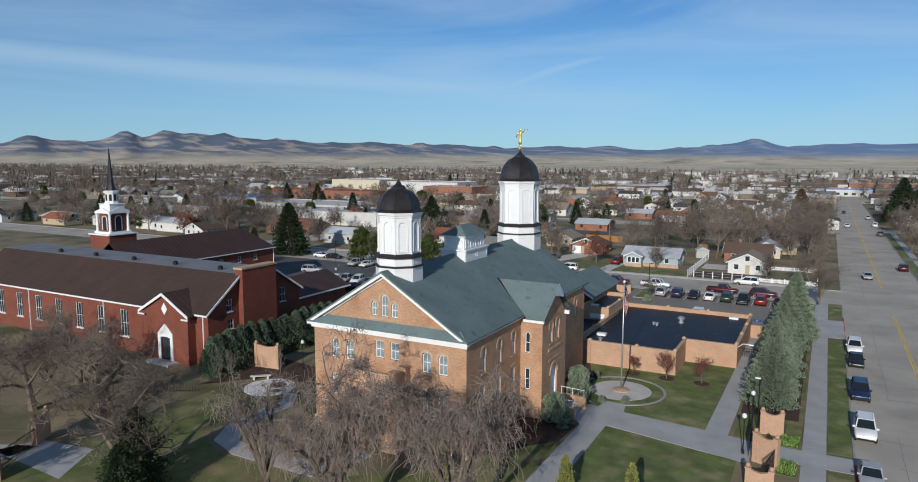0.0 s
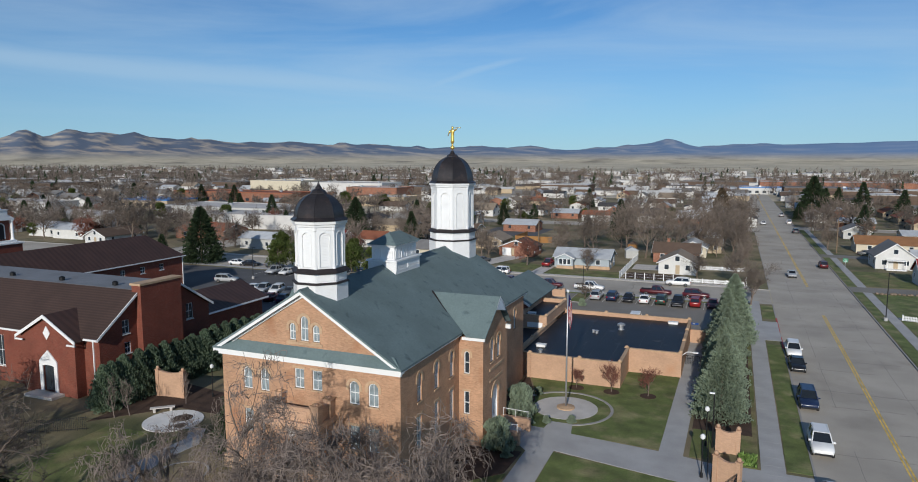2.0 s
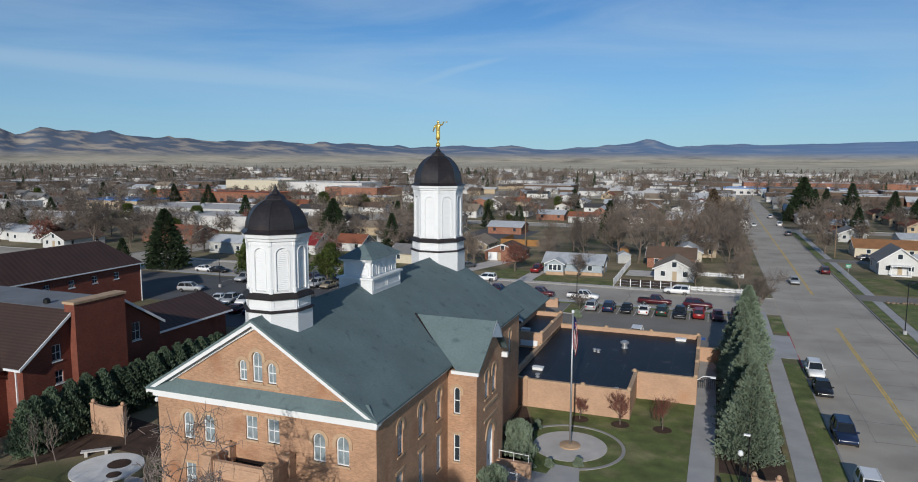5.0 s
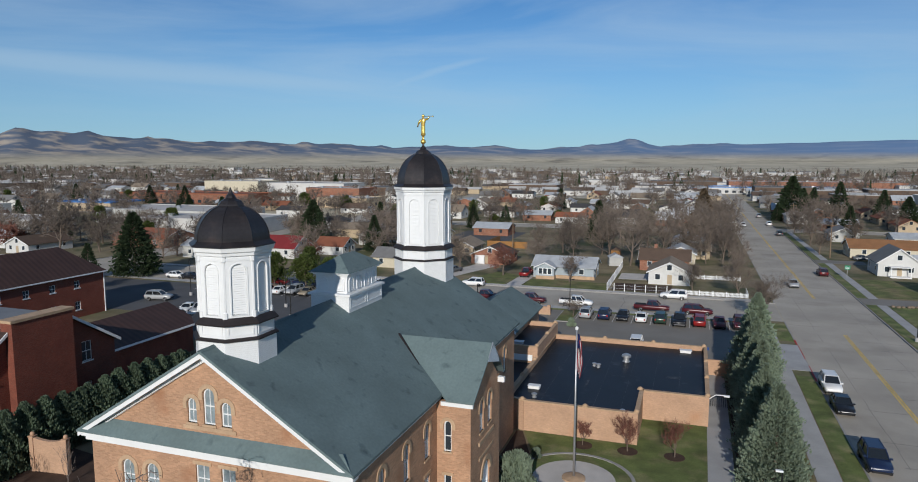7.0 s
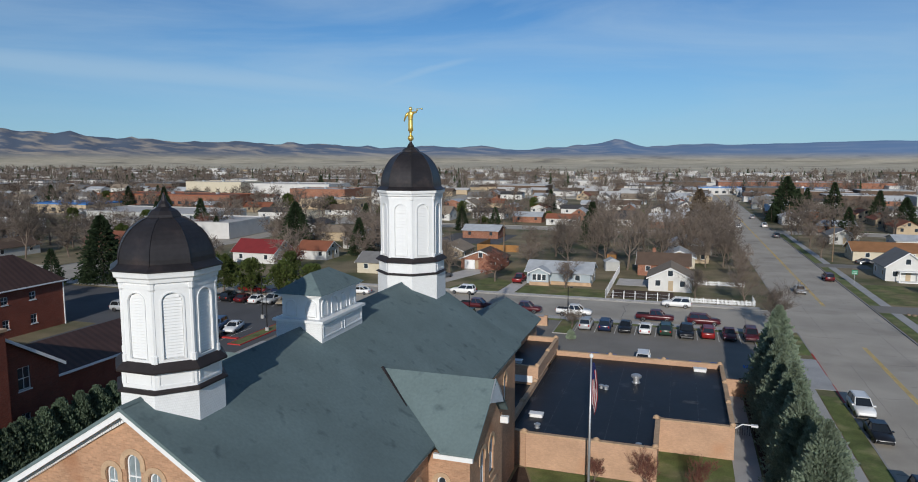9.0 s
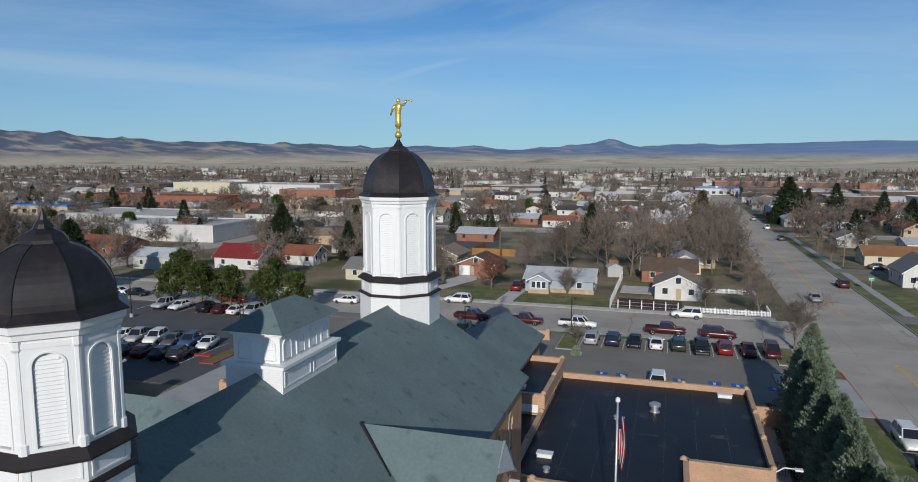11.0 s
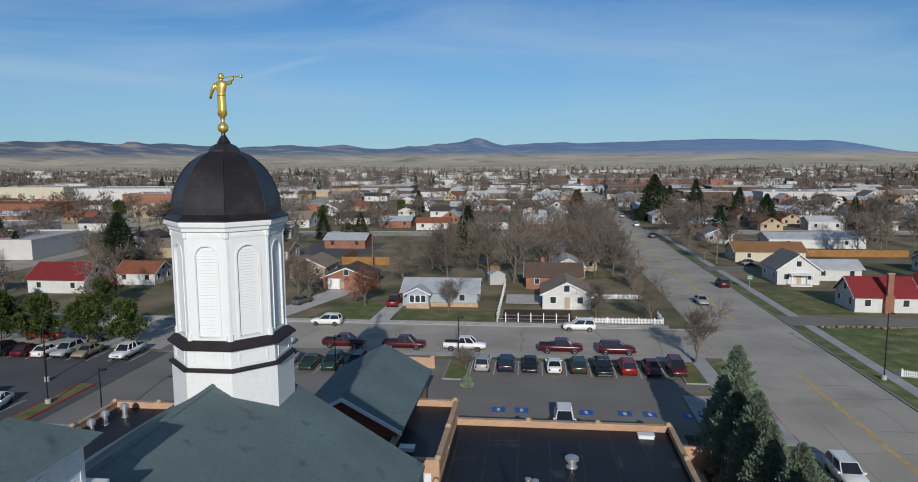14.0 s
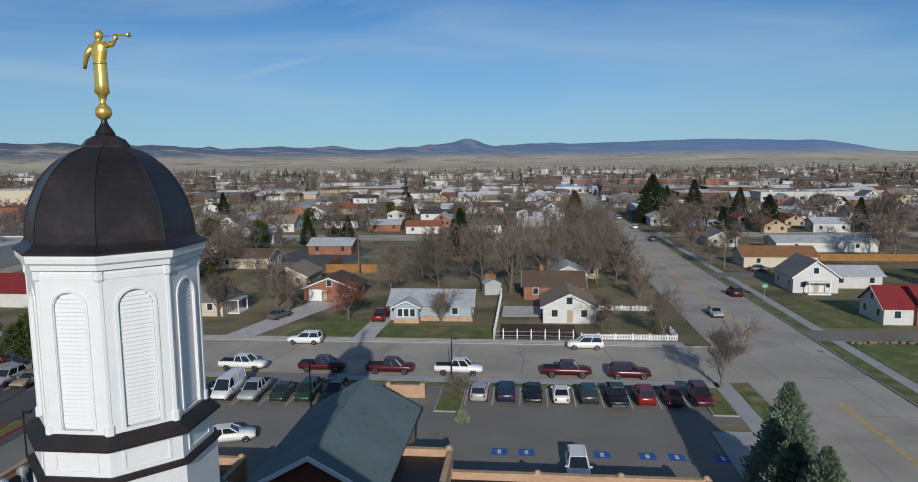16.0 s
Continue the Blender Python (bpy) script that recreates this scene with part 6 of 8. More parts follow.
def bare_tree(seed, height, spread=0.9, droop=0.0, forks=(5, 4, 4, 4), twig=0.012, trunk=0.22, first=0.25, bark="bark", twigs="twig"):
    """Meshes of a leafless tree: trunk with limbs, and the fine twigs."""
    r = random.Random(seed)
    big, fine = [], []

    def grow(p, d, length, rad, level):
        pts, rads = [p.copy()], [rad]
        n = 4 if level < 2 else (3 if level < len(forks) else 2)
        for i in range(n):
            j = Vector((r.uniform(-1, 1), r.uniform(-1, 1), r.uniform(-0.6, 0.8))) * (0.16 + 0.07 * level)
            pull = Vector((0, 0, 0.10 - droop * (0.10 + 0.20 * level)))
            d = (d + j + pull).normalized()
            p = p + d * (length / n)
            if p.z < 0.4:
                p.z = 0.4 + r.uniform(0, 0.3)
            pts.append(p.copy())
            rads.append(max(twig * 0.6, rad * (1 - 0.62 * (i + 1) / n)))
        (big if level < 2 else fine).append((pts, rads))
        if level >= len(forks):
            return
        for k in range(forks[level]):
            f = first + (1 - first) * (k + r.uniform(0.3, 0.9)) / forks[level] if level == 0 else r.uniform(0.25, 1.0)
            q = min(len(pts) - 1.001, f * (len(pts) - 1))
            a = pts[int(q)].lerp(pts[int(q) + 1], q - int(q))
            ang = r.uniform(0, 2 * math.pi) if level else (2.4 * k + r.uniform(-0.4, 0.4))
            side = d.orthogonal().normalized()
            side = Matrix.Rotation(ang, 3, d) @ side
            nd = (d * r.uniform(0.35, 0.8) + side * spread * r.uniform(0.7, 1.1)).normalized()
            grow(a, nd, length * r.uniform(0.50, 0.74), max(twig, rads[int(q)] * r.uniform(0.45, 0.62)), level + 1)

    grow(Vector((0, 0, -0.05)), Vector((0, 0, 1)), height * 0.52, trunk, 0)
    top = max(p.z for pts, _ in big + fine for p in pts)
    k = height / top
    out = []
    for segs, m, n, nm in ((big, bark, 6, "trunk"), (fine, twigs, 3, "crown")):
        v, f = sweep([([p * k for p in pts], rads) for pts, rads in segs], n)
        out.append(raw_mesh(nm, v, f, M[m]))
    return out


def needles(r, p, d, length, width, verts, faces):
    """One small flat spray of foliage."""
    u = d.orthogonal().normalized()
    u = Matrix.Rotation(r.uniform(0, 6.28), 3, d) @ u
    b = len(verts)
    e = p + d * length
    mid = p + d * length * 0.45
    verts += [tuple(p), tuple(mid + u * width), tuple(e), tuple(mid - u * width)]
    faces.append((b, b + 1, b + 2, b + 3))


def conifer(seed, height, radius, sprays=2600, shape=1.0, lift=0.1, material="needle", size=0.32, low=0.06, ragged=0.25, columnar=False):
    """Meshes of a conifer: a tapered trunk and a crown of many small sprays on tiers of branches."""
    r = random.Random(seed)
    v, f = [], []
    tb = sweep([([Vector((0, 0, -0.05)), Vector((0.02, 0, height * 0.5)), Vector((0, 0, height * 0.97))], [height * 0.022, height * 0.014, 0.02])], 6)
    lumps = [(r.uniform(0, 6.28), r.uniform(0.1, 0.9), r.uniform(0.5, 1.0)) for _ in range(14)]
    for k in range(sprays):
        h = r.random() ** (1.25 if not columnar else 1.05)
        z = height * (low + (1 - low) * h)
        prof = (1 - h) ** shape if not columnar else min(1, (1 - h) * 2.6) ** 0.6 * (0.82 + 0.18 * math.sin(h * 9))
        a = r.uniform(0, 6.28)
        bump = 1 + ragged * math.sin(a * 5 + z * 3.1 + seed) * 0.5 + ragged * r.uniform(-0.5, 0.5)
        for la, lh, ls in lumps:
            if abs(h - lh) < 0.09 and math.cos(a - la) > 0.75:
                bump += ragged * 0.7 * ls
        rr = radius * prof * bump * (1 - 0.55 * r.random() ** 2.2) + 0.03
        tier = 1 if columnar else 0.86 + 0.14 * math.sin(z * 2 * math.pi / (height * 0.075))
        p = Vector((math.cos(a) * rr * tier, math.sin(a) * rr * tier, z))
        out = Vector((math.cos(a), math.sin(a), 0))
        d = (out * r.uniform(0.4, 1.0) + Vector((0, 0, lift + r.uniform(-0.35, 0.45))) + Vector((r.uniform(-0.4, 0.4), r.uniform(-0.4, 0.4), 0))).normalized()
        needles(r, p, d, size * r.uniform(0.7, 1.4), size * r.uniform(0.22, 0.4), v, f)
    return [raw_mesh("trunk", *tb, M["bark"]), raw_mesh("crown", v, f, M[material])]


def round_pine(seed, height, radius, sprays=3000, material="pine", trunk_h=0.3, size=0.3):
    """A bushy pine: short trunk, limbs, and a crown of clumps of sprays."""
    r = random.Random(seed)
    v, f, segs = [], [], [([Vector((0, 0, -0.05)), Vector((0.1, 0, height * 0.5)), Vector((0, 0.05, height * 0.92))], [height * 0.028, height * 0.018, 0.02])]
    clumps = []
    for k in range(34):
        h = trunk_h + (0.97 - trunk_h) * r.random()
        a = r.uniform(0, 6.28)
        prof = math.sin(math.pi * min(1, (h - trunk_h) / (1 - trunk_h) * 0.75 + 0.25)) ** 0.7
        c = Vector((math.cos(a), math.sin(a), 0)) * radius * prof * r.uniform(0.35, 0.95) + Vector((0, 0, h * height))
        clumps.append((c, radius * r.uniform(0.22, 0.38)))
        segs.append(([Vector((0, 0, c.z * 0.82)), c * 0.6 + Vector((0, 0, c.z * 0.36)), c], [0.06, 0.04, 0.015]))
    for k in range(sprays):
        c, cr = r.choice(clumps)
        d = Vector((r.gauss(0, 1), r.gauss(0, 1), r.gauss(0.25, 0.9))).normalized()
        needles(r, c + d * cr * r.random() ** 0.4, (d + Vector((0, 0, 0.35))).normalized(), size * r.uniform(0.7, 1.4), size * r.uniform(0.2, 0.4), v, f)
    return [raw_mesh("trunk", *sweep(segs, 5), M["bark"]), raw_mesh("crown", v, f, M[material])]


def plant(meshes, x, y, label, category="tree", name="tree", scale=1.0, rz=0.0, group="", z=0.0):
    if name == "tree":
        name = next((f"{k}_tree" for k in ("spruce", "pine", "evergreen", "conifer") if k in label), name)
    t = thing(name, label, category, x, y, z, rz, group)
    t.scale = (scale, scale, scale)
    part("trunk", meshes[0], None, t)
    part("crown", meshes[1], None, t)
    return t


def weeping_tree(seed, height, reach, twigs=2600):
    """Meshes of a leafless weeping tree: a short trunk, arching limbs, and long hanging twigs."""
    r = random.Random(seed)
    big, fine, perch = [], [], []
    fork = Vector((0.15, 0.1, height * 0.24))
    big.append(([Vector((0, 0, -0.05)), Vector((0.1, 0, height * 0.12)), fork], [0.42, 0.34, 0.30]))

    def limb(p, a, out, rise, fall, rad, level):
        pts, rads = [p.copy()], [rad]
        n = 9 if level == 0 else 7
        for i in range(1, n + 1):
            u = i / n
            a += r.uniform(-0.42, 0.42)
            step = out / n
            dz = rise * (math.sin(min(1, u * 1.25) * math.pi / 2) - math.sin(min(1, (u - 1 / n) * 1.25) * math.pi / 2)) - fall * max(0, u - 0.6) / n * 3
            p = p + Vector((math.cos(a) * step, math.sin(a) * step, dz + r.uniform(-0.24, 0.24)))
            p.z = max(p.z, 1.5)
            pts.append(p.copy()); rads.append(max(0.014, rad * (1 - 0.85 * u)))
            perch.append((p.copy(), a, u))
        (big if level < 2 else fine).append((pts, rads))
        if level < 2:
            for k in range((6, 4)[level]):
                i = r.randint(2, n - 1)
                limb(pts[i], a + r.choice((-1, 1)) * r.uniform(0.5, 1.4), out * r.uniform(0.35, 0.65), rise * r.uniform(0.1, 0.4), fall + 0.5, rads[i] * r.uniform(0.45, 0.65), level + 1)

    for k in range(7):
        limb(fork, k * 0.9 + r.uniform(-0.3, 0.3), reach * r.uniform(0.55, 1.0), height * r.uniform(0.42, 0.76), r.uniform(0.3, 1.6), r.uniform(0.17, 0.27), 0)
    for k in range(twigs):
        p, a, u = r.choice(perch)
        a += r.uniform(-1.6, 1.6)
        length = min(p.z - 0.4, 0.2 + 2.4 * r.random() ** 2.2)
        out = r.uniform(0.3, 1.5)
        pts, rads = [p.copy()], [0.019]
        lean = r.uniform(-0.5, 0.5)
        for i in range(1, 6):
            v = i / 5
            w = a + lean * v * 2
            q = p + Vector((math.cos(w) * out * v ** 0.6, math.sin(w) * out * v ** 0.6, 0.35 * math.sin(v * 2.2) * out - length * v ** 1.7))
            pts.append(q + Vector((r.uniform(-0.24, 0.24), r.uniform(-0.24, 0.24), r.uniform(-0.16, 0.16)))); rads.append(0.019 - 0.009 * v)
        fine.append((pts, rads))
        if k % 3 == 0:
            d = Vector((r.uniform(-0.5, 0.5), r.uniform(-0.5, 0.5), r.uniform(0.5, 1.3)))
            fine.append(([p, p + d * 0.6 + Vector((0.1, 0, 0)), p + d], [0.02, 0.014, 0.008]))
    top = max(p.z for pts, _ in big for p in pts)
    kz = height / top
    res = []
    for segs, m, n, nm in ((big, "bark", 6, "trunk"), (fine, "palewig", 3, "crown")):
        v, f = sweep([([p * kz for p in pts], rads) for pts, rads in segs], n)
        res.append(raw_mesh(nm, v, f, M[m]))
    return res


# big weeping trees before the temple front, spreading ones by the church lawn
near_a = weeping_tree(11, 12.8, 6.8, 2300)
near_b = weeping_tree(23, 12.6, 6.4, 2000)
near_e = weeping_tree(29, 11.2, 5.8, 900)
near_c = bare_tree(37, 11.0, 1.15, 0.06, (6, 6, 7, 6), 0.022, 0.55, 0.22)
near_d = bare_tree(39, 10.5, 1.2, 0.10, (6, 6, 7, 6), 0.022, 0.50, 0.22)
for ms, x, y, s, rz in ((near_a, 5.6, -12.8, 1.0, 20), (near_b, -2.4, -15.2, 1.0, 140), (near_e, -10.2, -13.4, 0.9, 250)):
    plant(ms, x, y, "large weeping bare tree with tangled pale twigs", scale=s, rz=rz, group="bare trees before the temple")
for ms, x, y, s, rz in ((near_c, -23.2, -16.6, 1.05, 0), (near_d, -39, -7.5, 0.95, 90), (near_c, -50, -3.0, 0.85, 200), (near_d, -33.5, -25, 0.9, 160), (near_c, -60, 0.5, 0.8, 300), (near_d, -45.6, -10.8, 0.9, 40), (near_c, -68, -6, 0.8, 120)):
    plant(ms, x, y, "spreading bare tree on the dry lawn", scale=s, rz=rz, group="bare trees on the church lawn")
thin = bare_tree(43, 4.6, 0.5, -0.3, (6, 4, 3), 0.012, 0.06, 0.2, "palewig", "palewig")
for x, y, s in ((-18.8, 1.5, 1.2), (-16.2, -3.2, 1.0), (-35.2, 4.8, 1.0), (-34.2, 5.8, 0.9), (-31.4, 10.6, 0.8)):
    plant(thin, x, y, "thin young bare tree with pale stems", scale=s, rz=x * 40, group="young bare garden trees")
dark_con = conifer(5, 6.4, 2.3, 6000, 0.8, -0.1, "needle", 0.26, 0.03, 0.55)
for x, y, s in ((-21.5, -16.5, 1.0), (-19.0, -19.5, 0.8), (-17.9, 3.4, 1.0)):
    plant(dark_con, x, y, "dark green young garden spruce", scale=s, rz=x * 30, group="garden spruces")

# grey-green conifer row beside the pavement
row_a, row_b = conifer(2, 9.2, 3.0, 17000, 0.72, 0.85, "bluespruce", 0.27, 0.02, 0.22), conifer(8, 9.2, 2.9, 17000, 0.72, 0.85, "bluespruce", 0.27, 0.02, 0.25)
for k, (y, s) in enumerate(((28.2, 0.92), (32.0, 0.80), (35.6, 0.86), (39.4, 0.84), (43.4, 0.88), (47.5, 0.84), (51.8, 0.92), (56.0, 0.90), (60.2, 1.05))):
    plant((row_a, row_b)[k % 2], 22.0 + 0.25 * math.sin(k * 2.2) + (1.2 if k == 8 else 0), y, "tall grey-green conifer in a dense row", scale=s, rz=k * 77, group="conifer row")
# juniper hedge by the church
hed = conifer(14, 5.0, 1.2, 9500, 0.45, 2.6, "juniper", 0.23, 0.02, 0.45)
for k in range(29):
    plant(hed, -37.9 + 0.12 * math.sin(k * 1.7), 6.0 + 0.92 * k, "dark green juniper in a clipped screen", "shrub", "hedge_shrub", 0.95 + 0.10 * math.sin(k * 2.9), k * 50, "juniper screen")
shrub = conifer(21, 2.7, 1.05, 4200, 0.8, 2.2, "bluespruce", 0.42, 0.02, 0.4, True)
for x, y, s in ((2.9, 21.4, 1.05), (3.4, 12.6, 0.95), (4.4, 19.2, 0.28), (5.9, 20.0, 0.26), (8.2, 20.9, 0.28), (4.6, 11.0, 0.3), (3.0, 27.8, 0.3), (-2.2, 75.5, 0.45), (-1.0, 60.5, 0.4)):
    plant(shrub, x, y, "rounded grey-green evergreen shrub", "shrub", "shrub", s, x * 37, "evergreen shrubs")
M["goldneedle"] = mat("yellow_green_needles", (0.21, 0.215, 0.060), 0.9, 0.3, 0.8, 6, 0.0)
gold = conifer(22, 2.6, 0.6, 1500, 0.8, 1.2, "goldneedle", 0.2, 0.02, 0.5)
for x, y in ((9.2, -0.8), (14.2, 0.2), (-0.6, -3.2)):
    plant(gold, x, y, "young yellow-green evergreen shrub", "shrub", "shrub", 1.1, x * 50, "young evergreens")
# small reddish trees before the annex
red_t = bare_tree(41, 3.6, 0.7, -0.25, (7, 6, 5, 4), 0.014, 0.07, 0.3, "bark", "redtwig")
for x, y, s in ((6.4, 31.6, 0.72), (10.4, 31.6, 1.0), (14.4, 31.7, 1.0)):
    plant(red_t, x, y, "small reddish bare tree with upright twigs", scale=s, rz=x * 60, group="small reddish trees")
    slab("mulch_ring", [(x + 0.9 * math.cos(k * math.pi / 10), y + 0.9 * math.sin(k * math.pi / 10)) for k in range(20)], 0.045, 0.04, M["mulch"], "round mulch ring under a small tree", "mulch")

# yards, streets and town trees
BARE = [bare_tree(51 + k, h, 0.85, d, (8, 6, 5, 4), 0.034 if h < 12 else 0.044, 0.26, 0.22) for k, (h, d) in enumerate(((9, 0.05), (11, -0.05), (8, 0.15), (17, -0.1)))]
MID = [bare_tree(81 + k, 9.5, 0.9, 0.04 * k, (8, 7, 6), 0.055, 0.22, 0.22) for k in range(3)]
REDB = bare_tree(71, 7.5, 0.85, 0.0, (8, 6, 5, 4), 0.042, 0.18, 0.25, "bark", "redtwig")
SPR = [conifer(61 + k, 11, 3.4, 3600, 0.85, -0.1, "needle", 0.5, 0.05, 0.3) for k in range(2)]
PIN = [round_pine(66 + k, 7.2, 2.9, 4200, "pine", 0.28, 0.42) for k in range(2)]
NEARB = [bare_tree(58 + k, 8.5, 0.75, -0.12, (8, 7, 6, 5), 0.017, 0.17, 0.18) for k in range(2)]
for i, x, y, s in ((0, 25.9, 87.6, 1.0), (1, 23.8, 108.3, 1.0), (0, -9.2, 113.8, 0.8), (1, 15.5, 112, 0.75)):
    plant(NEARB[i], x, y, "leafless street tree with fine upright twigs", scale=s, rz=(x * 31) % 360, group="bare street trees")
named_bare = ((1, -18.7, 158, 1.0), (1, -36.6, 122.5, 0.95), (0, -40, 126, 1.0), (2, -3.0, 82, 0.42),
              (1, 90.4, 185, 1.35), (3, 96, 190, 1.1), (0, 47.8, 176, 0.8), (0, 49, 200, 0.9), (1, 62, 205, 0.9), (0, -47, 118, 0.9), (2, -22, 139, 0.8), (3, -150, 112, 1.0), (1, -142, 118, 1.0), (3, -166, 122, 1.1), (1, 24.5, 135, 0.7), (0, 26, 150, 0.7), (2, 24.5, 165, 0.8), (1, 13, 160, 1.0), (3, 20, 190, 0.9), (3, 26, 205, 0.9), (1, 24, 222, 0.9))
for i, x, y, s in named_bare:
    plant(BARE[i], x, y, "leafless street tree with grey-brown twigs", scale=s, rz=(x * 31) % 360, group="bare town trees")
plant(REDB, -24.6, 117.2, "reddish-brown bare tree on a front lawn")
plant(REDB, -98, 70, "reddish-brown bare tree by the car park", scale=0.9)
for x, y, s in ((60, 300, 1.2), (77.4, 318.8, 1.4), (70, 340, 1.1), (88.2, 290, 1.2), (86, 142, 1.0), (-244, 434, 1.2), (120, 260, 1.0)):
    plant(SPR[int(abs(x)) % 2], x, y, "tall dark green town spruce", scale=s, rz=x * 20, group="town spruces")
for k, (x, y, s) in enumerate(((-77.5, 88.2, 0.95), (-71, 88.4, 1.0), (-64.8, 88.4, 0.95), (-57.4, 88.3, 0.95), (-51.6, 88.3, 0.9), (-90, 106.5, 0.9))):
    plant(PIN[k % 2], x, y, "bushy green pine between street and car park", scale=s, rz=k * 70, group="car park pines")
big_spruce = conifer(91, 14.0, 5.0, 9000, 0.75, -0.1, "needle", 0.6, 0.03, 0.3)
plant(big_spruce, -103, 91, "broad dark green spruce by the car park")
plant(big_spruce, -98.6, 160, "broad dark green spruce by a white house", scale=0.92, rz=100)
plant(big_spruce, 54.0, 288, "broad dark green spruce beside the main street", scale=1.32, rz=40)
plant(big_spruce, 90, 262, "broad dark green spruce beside white houses", scale=0.85, rz=200)
plant(conifer(93, 14.0, 4.6, 5200, 0.8, -0.2, "brownneedle", 0.6, 0.06, 0.4), 18.2, 212, "tall brownish half-bare spruce by the main street", scale=1.15)
plant(SPR[0], -109, 84, "narrow dark green spruce by the car park", scale=0.7)
for x, y, s in ((-4.5, 146, 0.95), (1.0, 141, 1.0), (8.0, 146, 0.85), (-13, 141, 0.8), (-24, 150, 0.6), (14, 158, 0.8), (20, 164, 0.85), (9, 172, 0.8), (22.5, 152, 0.7), (16, 196, 0.85), (4, 162, 0.8), (24, 212, 0.85), (-8, 158, 0.75), (12, 214, 0.8), (-17, 168, 0.7), (2, 190, 0.8), (18.5, 150, 0.6), (23, 178, 0.7), (27, 190, 0.65), (48.0, 215, 0.6), (49, 235, 0.6), (100, 196, 0.75), (112, 205, 0.8)):
    plant(BARE[3], x, y, "tall spreading leafless cottonwood tree", scale=s, rz=(x * 47) % 360, group="tall cottonwoods")


# ---- vehicles ----
CAR_MESH = {}
STYLES = {
    # length, width, body stations (x, floor, belt, half width), cabin (rear foot, rear roof, front roof, front foot, roof height), wheel radius
    "sedan": (4.8, 1.84, ((-2.4, 0.42, 0.86, 0.72), (-2.25, 0.28, 0.95, 0.86), (-1.2, 0.22, 0.97, 0.91), (0.9, 0.22, 0.95, 0.92), (1.9, 0.25, 0.86, 0.88), (2.3, 0.32, 0.72, 0.76), (2.4, 0.42, 0.64, 0.66)), (-1.85, -1.05, 0.15, 1.0, 1.45), 0.33),
    "suv": (4.9, 1.95, ((-2.45, 0.5, 1.05, 0.78), (-2.35, 0.34, 1.12, 0.92), (-1.2, 0.28, 1.12, 0.96), (1.0, 0.28, 1.10, 0.97), (1.95, 0.32, 1.04, 0.93), (2.35, 0.40, 0.88, 0.82), (2.45, 0.48, 0.78, 0.72)), (-2.3, -2.0, 0.25, 1.15, 1.76), 0.38),
    "pickup": (5.85, 2.0, ((-2.92, 0.55, 1.15, 0.92), (-2.85, 0.48, 1.2, 0.97), (-0.9, 0.42, 1.2, 0.99), (1.2, 0.42, 1.18, 1.0), (2.3, 0.44, 1.14, 0.98), (2.8, 0.5, 1.02, 0.90), (2.92, 0.55, 0.9, 0.82)), (-0.85, -0.65, 0.75, 1.5, 1.9), 0.41),
    "van": (5.6, 2.05, ((-2.8, 0.5, 1.25, 0.9), (-2.72, 0.36, 1.35, 1.0), (-1.0, 0.32, 1.35, 1.02), (1.2, 0.32, 1.3, 1.02), (2.2, 0.36, 1.15, 0.96), (2.7, 0.42, 0.95, 0.84), (2.8, 0.5, 0.85, 0.75)), (-2.75, -2.68, 1.1, 2.0, 2.25), 0.37),
}


